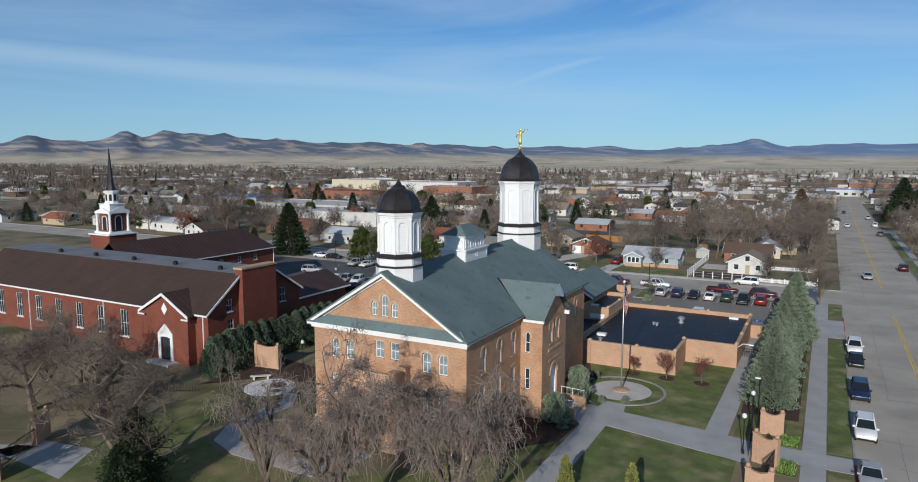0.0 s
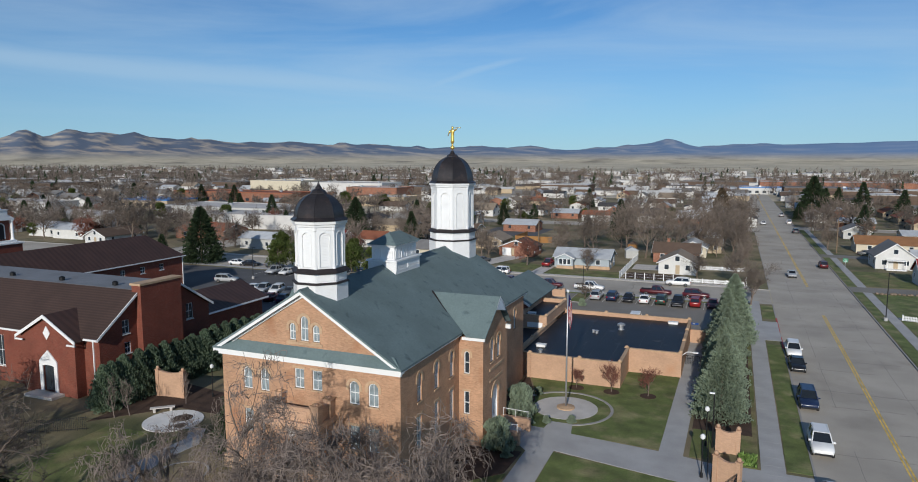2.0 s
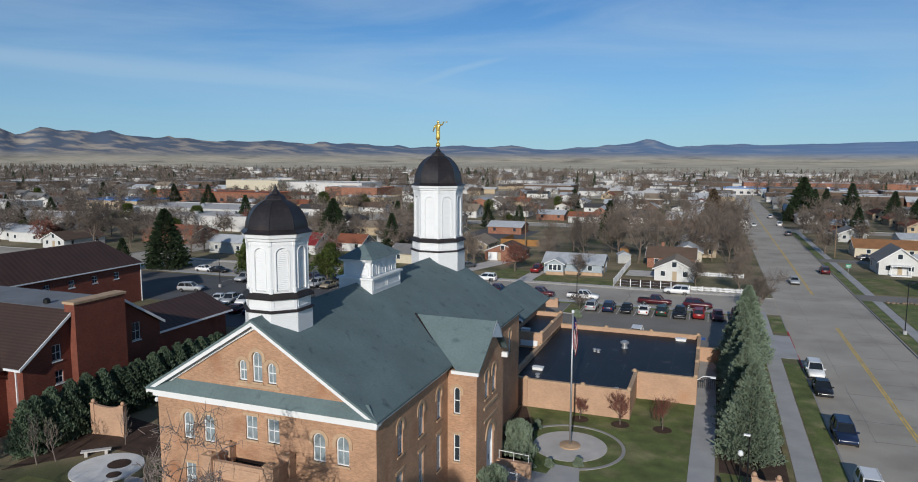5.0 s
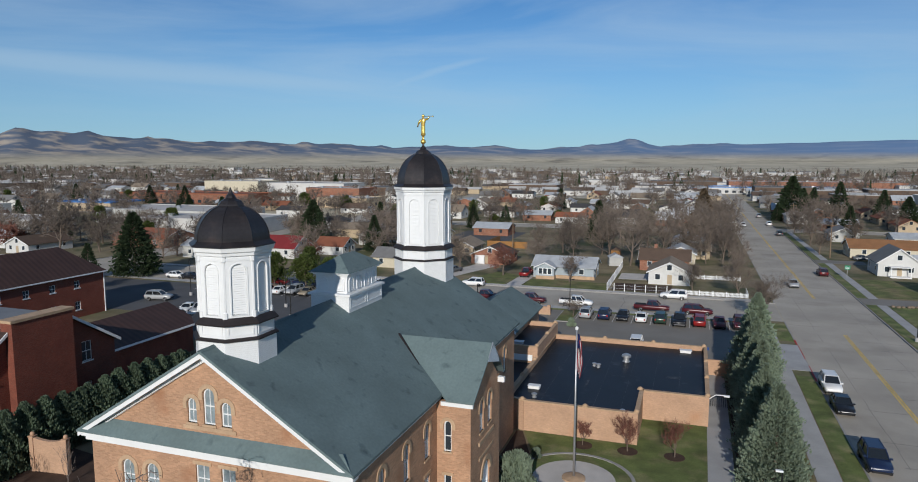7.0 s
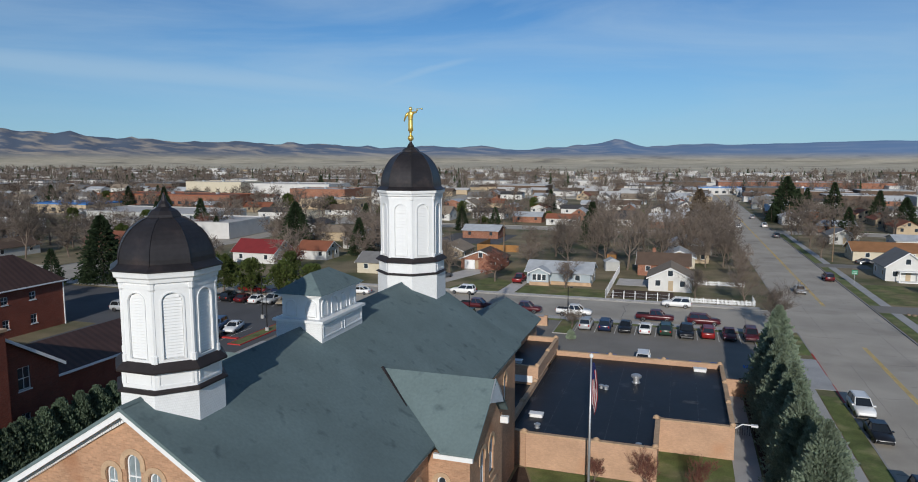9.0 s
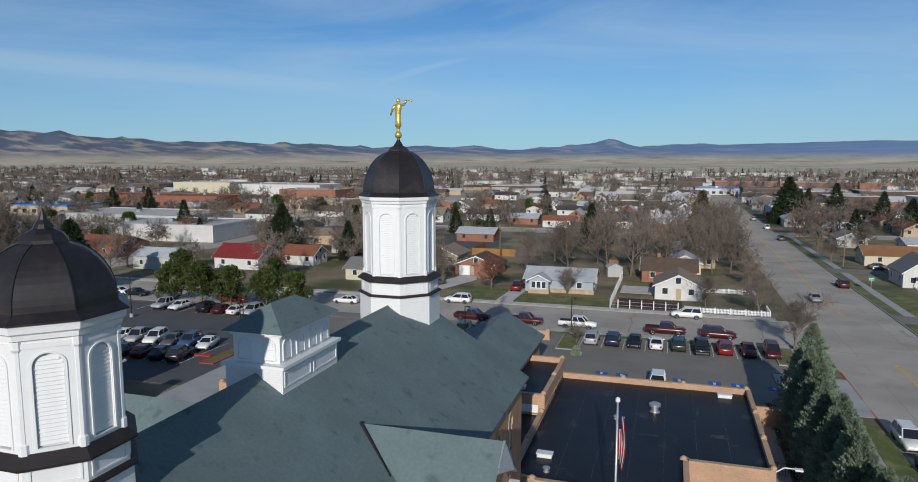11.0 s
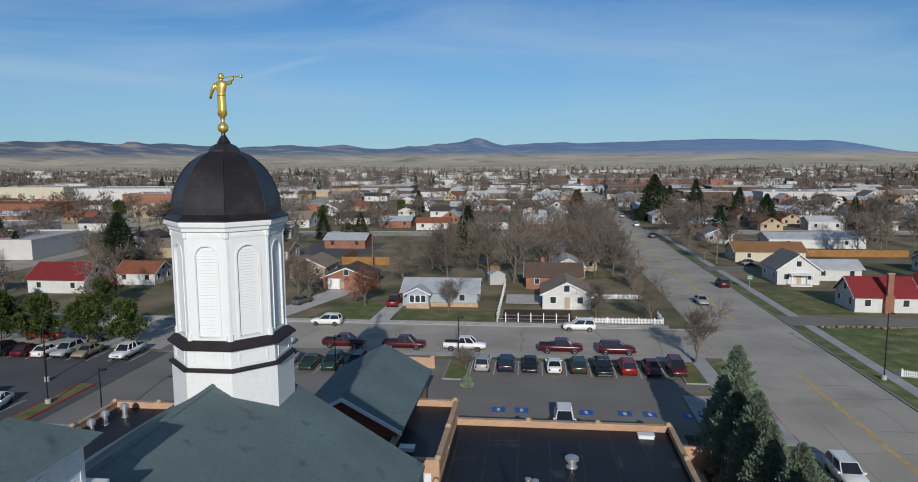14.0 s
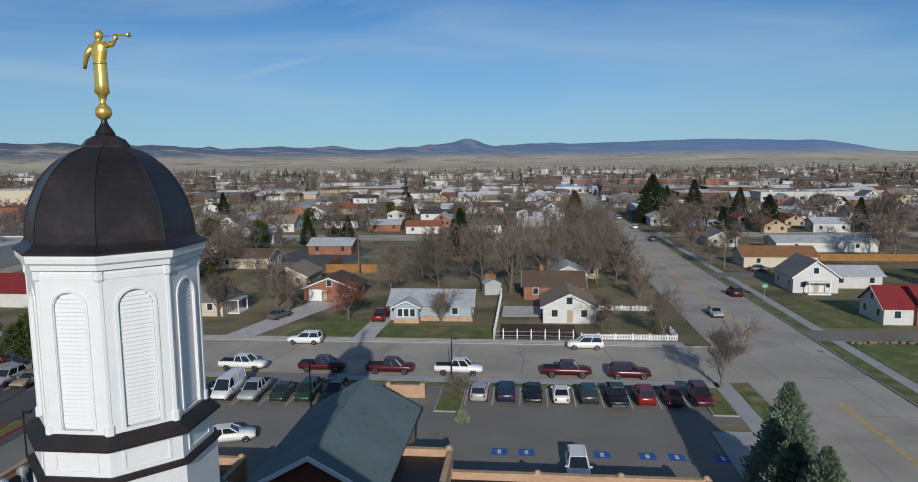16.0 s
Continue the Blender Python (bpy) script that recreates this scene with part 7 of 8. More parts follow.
def car_meshes(style, colour):
    if (style, colour) in CAR_MESH:
        return CAR_MESH[style, colour]
    L, W, st, cab, wr = STYLES[style]
    paint_m = M[colour]
    bm = bmesh.new()
    rings = []
    for x, zf, zb, hw in st:
        m_ = (zf + zb) / 2
        rings.append([bm.verts.new(p) for p in ((x, -hw * 0.86, zf), (x, -hw, m_ - 0.05), (x, -hw, m_ + 0.12), (x, -hw * 0.90, zb), (x, hw * 0.90, zb), (x, hw, m_ + 0.12), (x, hw, m_ - 0.05), (x, hw * 0.86, zf))])
    for a, b in zip(rings, rings[1:]):
        for k in range(8):
            bm.faces.new((a[k], a[(k + 1) % 8], b[(k + 1) % 8], b[k]))
    bm.faces.new(rings[0][::-1]); bm.faces.new(rings[-1])
    body = mesh_of("body", bm, paint_m, True)
    xr0, xr1, xf1, xf0, zr = cab
    zb = min(s[2] for s in st if xr0 - 0.3 <= s[0] <= xf0 + 0.3) - 0.06
    hw, hr = W / 2 * 0.87, W / 2 * 0.68
    bm = bmesh.new()
    low = [bm.verts.new(p) for p in ((xr0, -hw, zb), (xf0, -hw, zb), (xf0, hw, zb), (xr0, hw, zb))]
    top = [bm.verts.new(p) for p in ((xr1, -hr, zr - 0.05), (xf1, -hr, zr - 0.05), (xf1, hr, zr - 0.05), (xr1, hr, zr - 0.05))]
    bm.faces.new(top)
    for k in range(4):
        bm.faces.new((low[k], low[(k + 1) % 4], top[(k + 1) % 4], top[k]))
    glass = mesh_of("glazing", bm, M["carglass"])
    bm = bmesh.new()
    box(bm, xr1 - 0.05, -hr - 0.03, zr - 0.055, xf1 + 0.05, hr + 0.03, zr)
    bmesh.ops.bevel(bm, geom=bm.edges[:], offset=0.025, segments=1, affect="EDGES")
    for s in (-1, 1):       # pillars
        for (xa, xb) in ((xr0, xr1), (xf0, xf1), ((xr0 + xf0) / 2 - 0.05, (xr1 + xf1) / 2 - 0.1)):
            tube(bm, [(xa, s * (hw + 0.005), zb), (xb, s * (hr + 0.005), zr - 0.03)], [0.055, 0.05], 5)
        if style in ("suv", "van"):
            tube(bm, [(xr1 + 0.2, s * hr * 0.92, zr + 0.05), (xf1 - 0.1, s * hr * 0.92, zr + 0.05)], [0.02, 0.02], 4)
        if style == "van":
            prism(bm, [(xr0 + 0.05, s * (hw + 0.012), zb + 0.05), (0.3, s * (hw + 0.012), zb + 0.05), (0.3, s * (hr + 0.02), zr - 0.06), (xr1, s * (hr + 0.02), zr - 0.06)], (0, 0.01 * s, 0))
    roof = mesh_of("roof_frame", bm, paint_m)
    w = lathe(bmesh.new(), [(wr * 0.6, -0.11), (wr * 0.95, -0.11), (wr, -0.07), (wr, 0.07), (wr * 0.95, 0.11), (wr * 0.6, 0.11)], 16)
    tyre = mesh_of("wheel", w, M["rubber"], True)
    rim = mesh_of("rim", lathe(bmesh.new(), [(wr * 0.58, -0.09), (wr * 0.6, 0.112), (wr * 0.5, 0.118), (wr * 0.15, 0.09)], 12), M["chrome"])
    x0, x1 = st[0][0], st[-1][0]
    head = mesh_of("headlamp", B((-0.06, -0.2, -0.07, 0.03, 0.2, 0.07)), M["lampclear"])
    tail = mesh_of("tail_lamp", B((-0.03, -0.1, -0.14, 0.05, 0.1, 0.14)), M["lampred"])
    bump = mesh_of("bumper", B((x1 - 0.12, -st[-1][3] * 0.98, st[-1][1] - 0.06, x1 + 0.05, st[-1][3] * 0.98, st[-1][1] + 0.10)), M["chrome"] if style == "pickup" else M["rubber"])
    mir = mesh_of("mirror", B((-0.08, -0.1, -0.07, 0.08, 0.1, 0.07)), paint_m)
    bed = mesh_of("load_bed", B((x0 + 0.15, -0.78, 1.17, xr0 - 0.1, 0.78, 1.215)), M["rubber"]) if style == "pickup" else None
    CAR_MESH[style, colour] = (body, glass, roof, tyre, rim, head, tail, bump, mir, bed)
    return CAR_MESH[style, colour]


CAR_WORD = {"sedan": "saloon car", "suv": "sport utility vehicle", "pickup": "pickup truck", "van": "high-roofed van"}


def car(style, colour, x, y, heading, where, group="parked cars", z=0.03):
    """heading: degrees, the way the bonnet points, from +x."""
    L, W, st, cab, wr = STYLES[style]
    body, glass, roof, tyre, rim, head, tail, bump, mir, bed = car_meshes(style, colour)
    word = colour.replace("car_", "").replace("navy", "dark blue")
    c = thing({"sedan": "car", "suv": "suv", "pickup": "pickup_truck", "van": "van"}[style], f"{word} {CAR_WORD[style]} {where}", {"sedan": "car", "suv": "car", "pickup": "truck", "van": "van"}[style], x, y, z, heading, group)
    part("body", body, None, c)
    part("glazing", glass, None, c)
    part("roof_frame", roof, None, c)
    for sx, sy in ((-0.31, -1), (-0.31, 1), (0.31, -1), (0.31, 1)):
        wm = part("wheel", tyre, None, c, m=pose(sx * L, sy * (W / 2 - 0.13), wr, -90 * sy))
        part("rim", rim, None, wm)
    x0, x1 = st[0][0], st[-1][0]
    for sy in (-1, 1):
        part("headlamp", head, None, c, m=pose(x1 - 0.07, sy * st[-2][3] * 0.72, st[-1][2] - 0.04))
        part("tail_lamp", tail, None, c, m=pose(x0 - 0.01, sy * st[0][3] * 0.86, st[0][2] - 0.16))
        part("mirror", mir, None, c, m=pose(cab[3] - 0.25, sy * (W / 2 + 0.02), st[3][2] + 0.05))
    part("bumper", bump, None, c)
    if bed:
        part("load_bed", bed, None, c, "dark open load bed")
    return c


# along the main street, facing the viewer
RZ = ROAD_Z + 0.002
for st_, co_, y in (("suv", "car_white", 56.2), ("sedan", "car_black", 49.6), ("suv", "car_navy", 35.8), ("suv", "car_white", 23.6), ("sedan", "car_silver", 12.6)):
    car(st_, co_, 30.6, y, -90, "parked at the kerb", "cars along the kerb", RZ)
car("sedan", "car_silver", 35.0, 124, -90, "on the main street", "cars on the main street", RZ)
car("suv", "car_maroon", 43.0, 141, 90, "at the far kerb", "cars on the main street", RZ)
for k, (st_, co_, x, y) in enumerate((("sedan", "car_white", 33.5, 255), ("suv", "car_white", 43.2, 262), ("suv", "car_silver", 42.5, 300), ("sedan", "car_black", 33.5, 330), ("suv", "car_grey", 43.0, 225))):
    car(st_, co_, x, y, 90 if x > 37 else -90, "far along the main street", "cars on the main street", RZ)
# row behind the annex
for k, (st_, co_) in enumerate((("suv", "car_silver"), ("suv", "car_navy"), ("sedan", "car_black"), ("sedan", "car_white"), ("suv", "car_green"), ("pickup", "car_black"), ("suv", "car_red"), ("sedan", "car_maroon"), ("suv", "car_maroon"))):
    car(st_, co_, -0.9 + 2.93 * k, 82.9 - (0.5 if st_ == "pickup" else 0), 90 if k in (0, 1, 3, 4, 6) else -90, "parked in a marked bay", "cars in the bays")
car("suv", "car_white", 8.4, 64.9, -90, "parked near the blue bays")
for st_, co_, x in (("van", "car_white", -28.8), ("pickup", "car_silver", -25.7), ("sedan", "car_green", -22.6), ("suv", "car_green", -19.7), ("suv", "car_black", -16.6)):
    car(st_, co_, x, 81.4, -90, "parked in a marked bay", "cars in the bays")
car("sedan", "car_white", -23.4, 69.5, 20, "parked near the rear hall")
car("sedan", "car_green", -31.5, 81.0, -90, "parked in a marked bay", "cars in the bays")
# along the side street
for st_, co_, x, y, h in (("pickup", "car_white", -31.3, 91.2, 0), ("pickup", "car_maroon", -21.0, 91.2, 0), ("pickup", "car_maroon", -12.4, 91.0, 0), ("pickup", "car_white", -4.0, 90.8 + 0.3, 0), ("pickup", "car_maroon", 9.0, 91.1, 0), ("suv", "car_maroon", 16.4, 91.0, 0), ("suv", "car_white", -27.3, 103.4, 180), ("suv", "car_white", 12.2, 103.2, 180), ("sedan", "car_white", -46.5, 97.0, 180)):
    car(st_, co_, x, y, h, "at the kerb of the side street", "cars on the side street", RZ + 0.004)
# dark car park by the church
rc_ = random.Random(9)
cols = ["car_white", "car_black", "car_maroon", "car_silver", "car_navy", "car_grey", "car_white", "car_blue", "car_tan", "car_red"]
for k, x in enumerate((-48.4, -54.2, -57.1, -60.0, -62.9, -65.8, -71.6, -74.5)):
    car(("pickup", "sedan", "suv", "sedan", "sedan", "suv", "sedan", "pickup")[k], ("car_white", "car_tan", "car_silver", "car_white", "car_maroon", "car_black", "car_white", "car_silver")[k], x, 83.6, rc_.choice((90, -90)), "parked in the dark church car park", "cars in the church car park")
for k in range(6):
    car(("sedan", "suv", "sedan", "suv", "pickup", "sedan")[k], ("car_white", "car_blue", "car_grey", "car_white", "car_silver", "car_white")[k], -51.3 - 2.9 * k, 64.4, -75, "parked in the dark church car park", "cars in the church car park")
    if k < 5:
        car(("suv", "sedan", "sedan", "sedan", "suv")[k], ("car_black", "car_navy", "car_maroon", "car_black", "car_silver")[k], -51.3 - 2.9 * k, 58.9, 105, "parked in the dark church car park", "cars in the church car park")
car("suv", "car_silver", -77.5, 70.5, 15, "parked in the dark church car park", "cars in the church car park")
for k, (co_, x) in enumerate((("car_red", -66.5), ("car_navy", -59.0), ("car_grey", -81.0), ("car_black", -88.0), ("car_white", -92.0))):
    car("pickup" if k < 2 else "sedan", co_, x, 91.4, 0, "at the kerb beyond the pines", "cars on the side street", RZ + 0.004)


# ---- houses and town ----
HOUSE = {}


def gable_house(w, d, h, rise, wall, roof, seed=0, porch=False, chimney=False, garage=False):
    """Meshes of a small house: walls with gables in x, ridge along y, roof slopes, windows and a door."""
    key = (w, d, h, rise, wall, roof, seed, porch, chimney, garage)
    if key in HOUSE:
        return HOUSE[key]
    r = random.Random(seed)
    ps = []
    hw = w / 2
    bm = prism(bmesh.new(), [(-hw, -d / 2, 0), (hw, -d / 2, 0), (hw, -d / 2, h), (0, -d / 2, h + rise), (-hw, -d / 2, h)], (0, d, 0))
    ps.append(("wall", mesh_of("wall", bm, M[wall]), None))
    ov = 0.45
    k = rise / hw
    for s in (-1, 1):
        bm = bmesh.new()
        roof_slab(bm, (0, -d / 2 - ov, h + rise + 0.12), (s * (hw + ov), -d / 2 - ov, h - k * ov + 0.12), (s * (hw + ov), d / 2 + ov, h - k * ov + 0.12), (0, d / 2 + ov, h + rise + 0.12), 0.11)
        ps.append(("roof", mesh_of("roof", bm, M[roof]), None))
    for s in (-1, 1):
        bm = bmesh.new()
        yy = s * (d / 2 + ov) - (0.0 if s > 0 else 0.05)
        for q in (-1, 1):
            prism(bm, [(0, yy, h + rise + 0.10), (q * (hw + ov), yy, h - k * ov + 0.10), (q * (hw + ov), yy, h - k * ov - 0.12), (0, yy, h + rise - 0.12)], (0, 0.05, 0))
        ps.append(("bargeboard", mesh_of("bargeboard", bm, M["white"]), None))
    wf = ring_prism(bmesh.new(), [(-0.55, 0), (0.55, 0), (0.55, 1.25), (-0.55, 1.25)], [(-0.47, 0.08), (0.47, 0.08), (0.47, 1.17), (-0.47, 1.17)], -0.05, 0.04)
    wf = mesh_of("window", wf, M["white"])
    wg = mesh_of("pane", B((-0.47, -0.025, 0.08, 0.47, -0.01, 1.17)), M["glass"])
    spots = []
    for y, f in ((-d / 2, "-y"), (d / 2, "+y")):
        for x in (-w * 0.28, w * 0.28) if not garage or f == "+y" else (w * 0.33,):
            spots.append((x, y, 1.0, f))
        if rise > 1.8:
            spots.append((0, y, h + rise * 0.15, f))
    for x, f in ((hw, "+x"), (-hw, "-x")):
        for y in (-d * 0.3, d * 0.3):
            spots.append((x, y, 1.0, f))
    for x, y, z, f in spots:
        ps.append(("window", wf, side_m(x, y, z, f), wg))
    ps.append(("door", mesh_of("door", B((-0.46, -0.05, 0.15, 0.46, 0.03, 2.15)), M["siding_tan"]), side_m(0.1 if not garage else -w * 0.1, -d / 2, 0, "-y")))
    if garage:
        bm = B((-1.3, -0.05, 0.05, 1.3, 0.03, 2.2))
        ps.append(("garage_door", mesh_of("garage_door", bm, M["white"]), side_m(-w * 0.27, -d / 2, 0, "-y")))
    if porch:
        bm = B((-hw * 0.5, -d / 2 - 2.0, 2.25, hw * 0.5, -d / 2 - 0.02, 2.4))
        for x in (-hw * 0.46, hw * 0.46):
            box(bm, x - 0.08, -d / 2 - 1.9, 0, x + 0.08, -d / 2 - 1.74, 2.249)
        box(bm, -hw * 0.5, -d / 2 - 2.0, 0, hw * 0.5, -d / 2 - 0.02, 0.2)
        ps.append(("porch", mesh_of("porch", bm, M["white"]), None))
    if chimney:
        ps.append(("chimney", mesh_of("chimney", B((-0.35, -0.35, h + rise * 0.4, 0.35, 0.35, h + rise + 0.9), (-0.42, -0.42, h + rise + 0.901, 0.42, 0.42, h + rise + 1.0)), M["housebrick"]), pose(0.9, d * 0.2, 0)))
    HOUSE[key] = ps
    return ps


WALLW = {"siding_white": "white", "siding_grey": "pale grey", "siding_blue": "pale blue", "siding_tan": "tan", "siding_cream": "cream", "housebrick": "red brick", "panelwhite": "white stucco"}
ROOFW = {"roof_brown": "brown", "roof_grey": "grey", "roof_red": "dark red", "roof_tan": "tan", "roof_metal": "pale metal", "roof_dark": "dark", "roof_rust": "rusty red", "roof_orange": "orange-brown"}


def house(x, y, rz, spec, extra="", group="", simple=False, sc=1.0):
    ps = gable_house(*spec)
    t = thing("house", f"small {WALLW[spec[4]]} house with {ROOFW[spec[5]]} gable roof{extra}", "house", x, y, 0, rz, group)
    if sc != 1.0:
        t.scale = (sc, sc, sc)
    for p in ps:
        if simple and p[0] in ("door", "bargeboard", "porch"):
            continue
        o = part(p[0], p[1], None, t, m=p[2])
        if len(p) > 3 and not simple:
            part("pane", p[3], None, o)
        elif len(p) > 3:
            o.data = p[3]
            o.name = "window"
    return t


# the houses across the side street
house(10.9, 121.6, 0, (8.2, 9.6, 2.7, 2.0, "siding_white", "roof_tan", 1), ", weathered")
house(9.2, 138.6, 90, (8.0, 11, 2.7, 2.0, "housebrick", "roof_brown", 2, False, True), " behind a bare yard")
house(12.5, 152, 0, (7, 9, 2.6, 1.6, "siding_cream", "roof_metal", 3))
house(14, 178, 0, (9, 10, 2.7, 1.8, "siding_white", "roof_metal", 4))
house(16, 160, 90, (6, 7, 2.4, 1.4, "siding_tan", "roof_tan", 5))
b_ = house(-11.2, 121.8, 90, (8.4, 13.2, 2.6, 1.7, "siding_blue", "roof_metal", 6), " and stone footing")
bw = thing("bay_window", "gabled front bay with white framed windows on the pale blue house", "window", -14.8, 117.5)
part("bay_wall", prism(bmesh.new(), [(-1.9, -1.9, 0.7), (1.9, -1.9, 0.7), (1.9, -1.9, 2.6), (0, -1.9, 3.5), (-1.9, -1.9, 2.6)], (0, 1.9, 0)), M["siding_blue"], bw)
part("bay_footing", B((-2.0, -2.0, 0, 2.0, 0, 0.699)), M["stone"], bw, "buff stone footing")
for sd in (-1, 1):
    bb = bmesh.new()
    roof_slab(bb, (0, -2.4, 3.72), (sd * 2.4, -2.4, 2.58), (sd * 2.4, 1.5, 2.58), (0, 1.5, 3.72), 0.14)
    part("bay_roof", bb, M["roof_metal"], bw, "pale grey bay roof slope")
    bb = bmesh.new()
    prism(bb, [(0, -2.46, 3.74), (sd * 2.4, -2.46, 2.60), (sd * 2.4, -2.46, 2.38), (0, -2.46, 3.52)], (0, 0.058, 0))
    part("bargeboard", bb, M["white"], bw)
for x in (-1.0, 0.0, 1.0):
    wf_b = part("window", ring_prism(bmesh.new(), [(x - 0.48, 1.0), (x + 0.48, 1.0), (x + 0.48, 2.4), (x - 0.48, 2.4)], [(x - 0.38, 1.1), (x + 0.38, 1.1), (x + 0.38, 2.3), (x - 0.38, 2.3)], -1.96, -1.9), M["white"], bw)
    part("pane", B((x - 0.38, -1.93, 1.1, x + 0.38, -1.905, 2.3)), M["glass"], wf_b)
slab("stone_footing", rect(-12.7, 117.25, -4.4, 117.55), 0.7, 0.7, M["stone"], "buff stone footing of the blue house", "footing")
house(-31.9, 135.6, 0, (9.6, 8.5, 2.5, 1.9, "housebrick", "roof_brown", 7, False, False, True), " and white garage door")
house(-52, 122.5, 90, (8, 11, 2.6, 1.8, "siding_cream", "roof_grey", 8, True))
house(-44, 148, 0, (8, 10, 2.6, 1.8, "siding_tan", "roof_tan", 9))
house(-88.5, 127.5, 90, (8.4, 12, 2.9, 2.6, "siding_white", "roof_red", 10), " by the street")
house(-77.8, 136.6, 90, (7.0, 8.5, 2.6, 1.9, "siding_white", "roof_rust", 11), " beside dark shrubs")
house(-91, 176, 90, (10, 15, 2.9, 1.6, "siding_tan", "roof_tan", 13))
house(-64, 172, 90, (9, 13, 2.7, 1.6, "siding_cream", "roof_brown", 14))
# across the main street
house(58.4, 148, 0, (8.2, 9.5, 3.2, 3.0, "siding_white", "roof_grey", 15, True), " and front porch")
house(68.0, 151.5, 90, (6.5, 9.5, 2.6, 1.4, "siding_white", "roof_metal", 16))
house(63.4, 122.3, 90, (7.6, 10, 2.8, 2.6, "siding_white", "roof_red", 17), " and brick chimney")
chm = thing("brick_chimney", "tall pale brick chimney against the white house", "chimney", 63.5, 118.1)
part("stack", B((-0.7, -0.35, 0, 0.7, 0.35, 3.0), (-0.45, -0.3, 3.001, 0.45, 0.3, 6.6)), M["housebrick"], chm)
part("cap", B((-0.55, -0.4, 6.602, 0.55, 0.4, 6.75)), M["stone"], chm)
house(76, 128, 0, (7.5, 9, 2.7, 2.2, "siding_white", "roof_red", 18))
house(62.8, 178, 90, (9.0, 16.5, 2.7, 1.8, "siding_cream", "roof_orange", 19), ", long and low")
house(84, 205, 90, (10, 26, 2.8, 1.2, "siding_white", "roof_metal", 20), ", long and low")
house(60, 215, 0, (8, 10, 2.7, 1.8, "siding_grey", "roof_grey", 21))
house(96, 160, 90, (8, 11, 2.7, 2.0, "siding_white", "roof_grey", 22))
house(110, 178, 0, (8, 11, 2.7, 2.0, "siding_grey", "roof_dark", 23))

# yards: lawns, drives, fences
slab("lawn", rect(-17.5, 106.8, -0.6, 114.5), LZ, 0.05, M["lawn"], "front lawn of the blue house", "lawn")
slab("lawn", [(-32, 106.8), (-21.5, 106.8), (-20.8, 118), (-27, 122)], LZ, 0.05, M["lawn"], "front lawn with a reddish tree", "lawn")
slab("lawn", rect(17, 133, 25, 165), LZ, 0.05, M["drylawn"], "dry side yard", "lawn")
slab("drive", [(-21.2, 105.2), (-18, 105.2), (-17.6, 122), (-20.6, 122)], 0.03, 0.05, M["paleconcrete"], "concrete driveway", "drive")
slab("drive", [(-41, 105.2), (-36.5, 105.2), (-29, 131), (-35, 131)], 0.03, 0.05, M["paleconcrete"], "concrete driveway to the garage", "drive")
slab("drive", rect(0.2, 121, 6.6, 129), 0.03, 0.05, M["paleconcrete"], "pale concrete pad beside the white house", "drive")
slab("lawn", rect(-40, 165, -2, 222), LZ, 0.05, M["drylawn"], "dry field between houses", "lawn")
slab("car_park", rect(-62, 178, -40, 205), 0.02, 0.05, M["darkasphalt"], "dark asphalt yard", "car park")
slab("lawn", rect(48.4, 116, 60, 137), LZ, 0.05, M["lawn"], "green corner lawn", "lawn")
slab("lawn", rect(48.4, 62, 95, 108), LZ, 0.05, M["greenlawn"], "green park lawn across the street", "lawn")
slab("drive", rect(44.8, 108.5, 100, 114.5), 0.036, 0.05, M["asphalt2"], "grey driveway across the street", "drive")
slab("drive", rect(44.8, 160, 56, 166), 0.036, 0.05, M["asphalt2"], "grey driveway across the street", "drive")
slab("path", [(48.3, 84), (95, 70), (95, 72), (48.3, 86)], 0.04, 0.05, M["concrete"], "concrete path over the park lawn", "path")


def picket_fence(x0, y0, x1, y1, h=0.95, pitch=0.22, label="low white wooden picket fence"):
    f = thing("picket_fence", label, "fence", group="white fences")
    L = math.hypot(x1 - x0, y1 - y0)
    m = pose(x0, y0, 0, 0, 0, math.degrees(math.atan2(y1 - y0, x1 - x0)))
    part("rail", B((0, 0.02, 0.25, L, 0.06, 0.33), (0, 0.02, h - 0.3, L, 0.06, h - 0.22)), M["white"], f, m=m)
    pk = mesh_of("picket", prism(bmesh.new(), [(-0.06, 0, 0.05), (0.06, 0, 0.05), (0.06, 0, h - 0.1), (0, 0, h), (-0.06, 0, h - 0.1)], (0, 0.018, 0)), M["white"])
    for k in range(int(L / pitch)):
        part("picket", pk, None, f, m=m @ Matrix.Translation((0.1 + pitch * k, 0, 0)))
    ps = mesh_of("post", B((-0.07, -0.07, 0, 0.07, 0.07, h + 0.1)), M["white"])
    for k in range(int(L / 2.4) + 1):
        part("post", ps, None, f, m=m @ Matrix.Translation((min(L, 2.4 * k), 0.04, 0)))
    return f


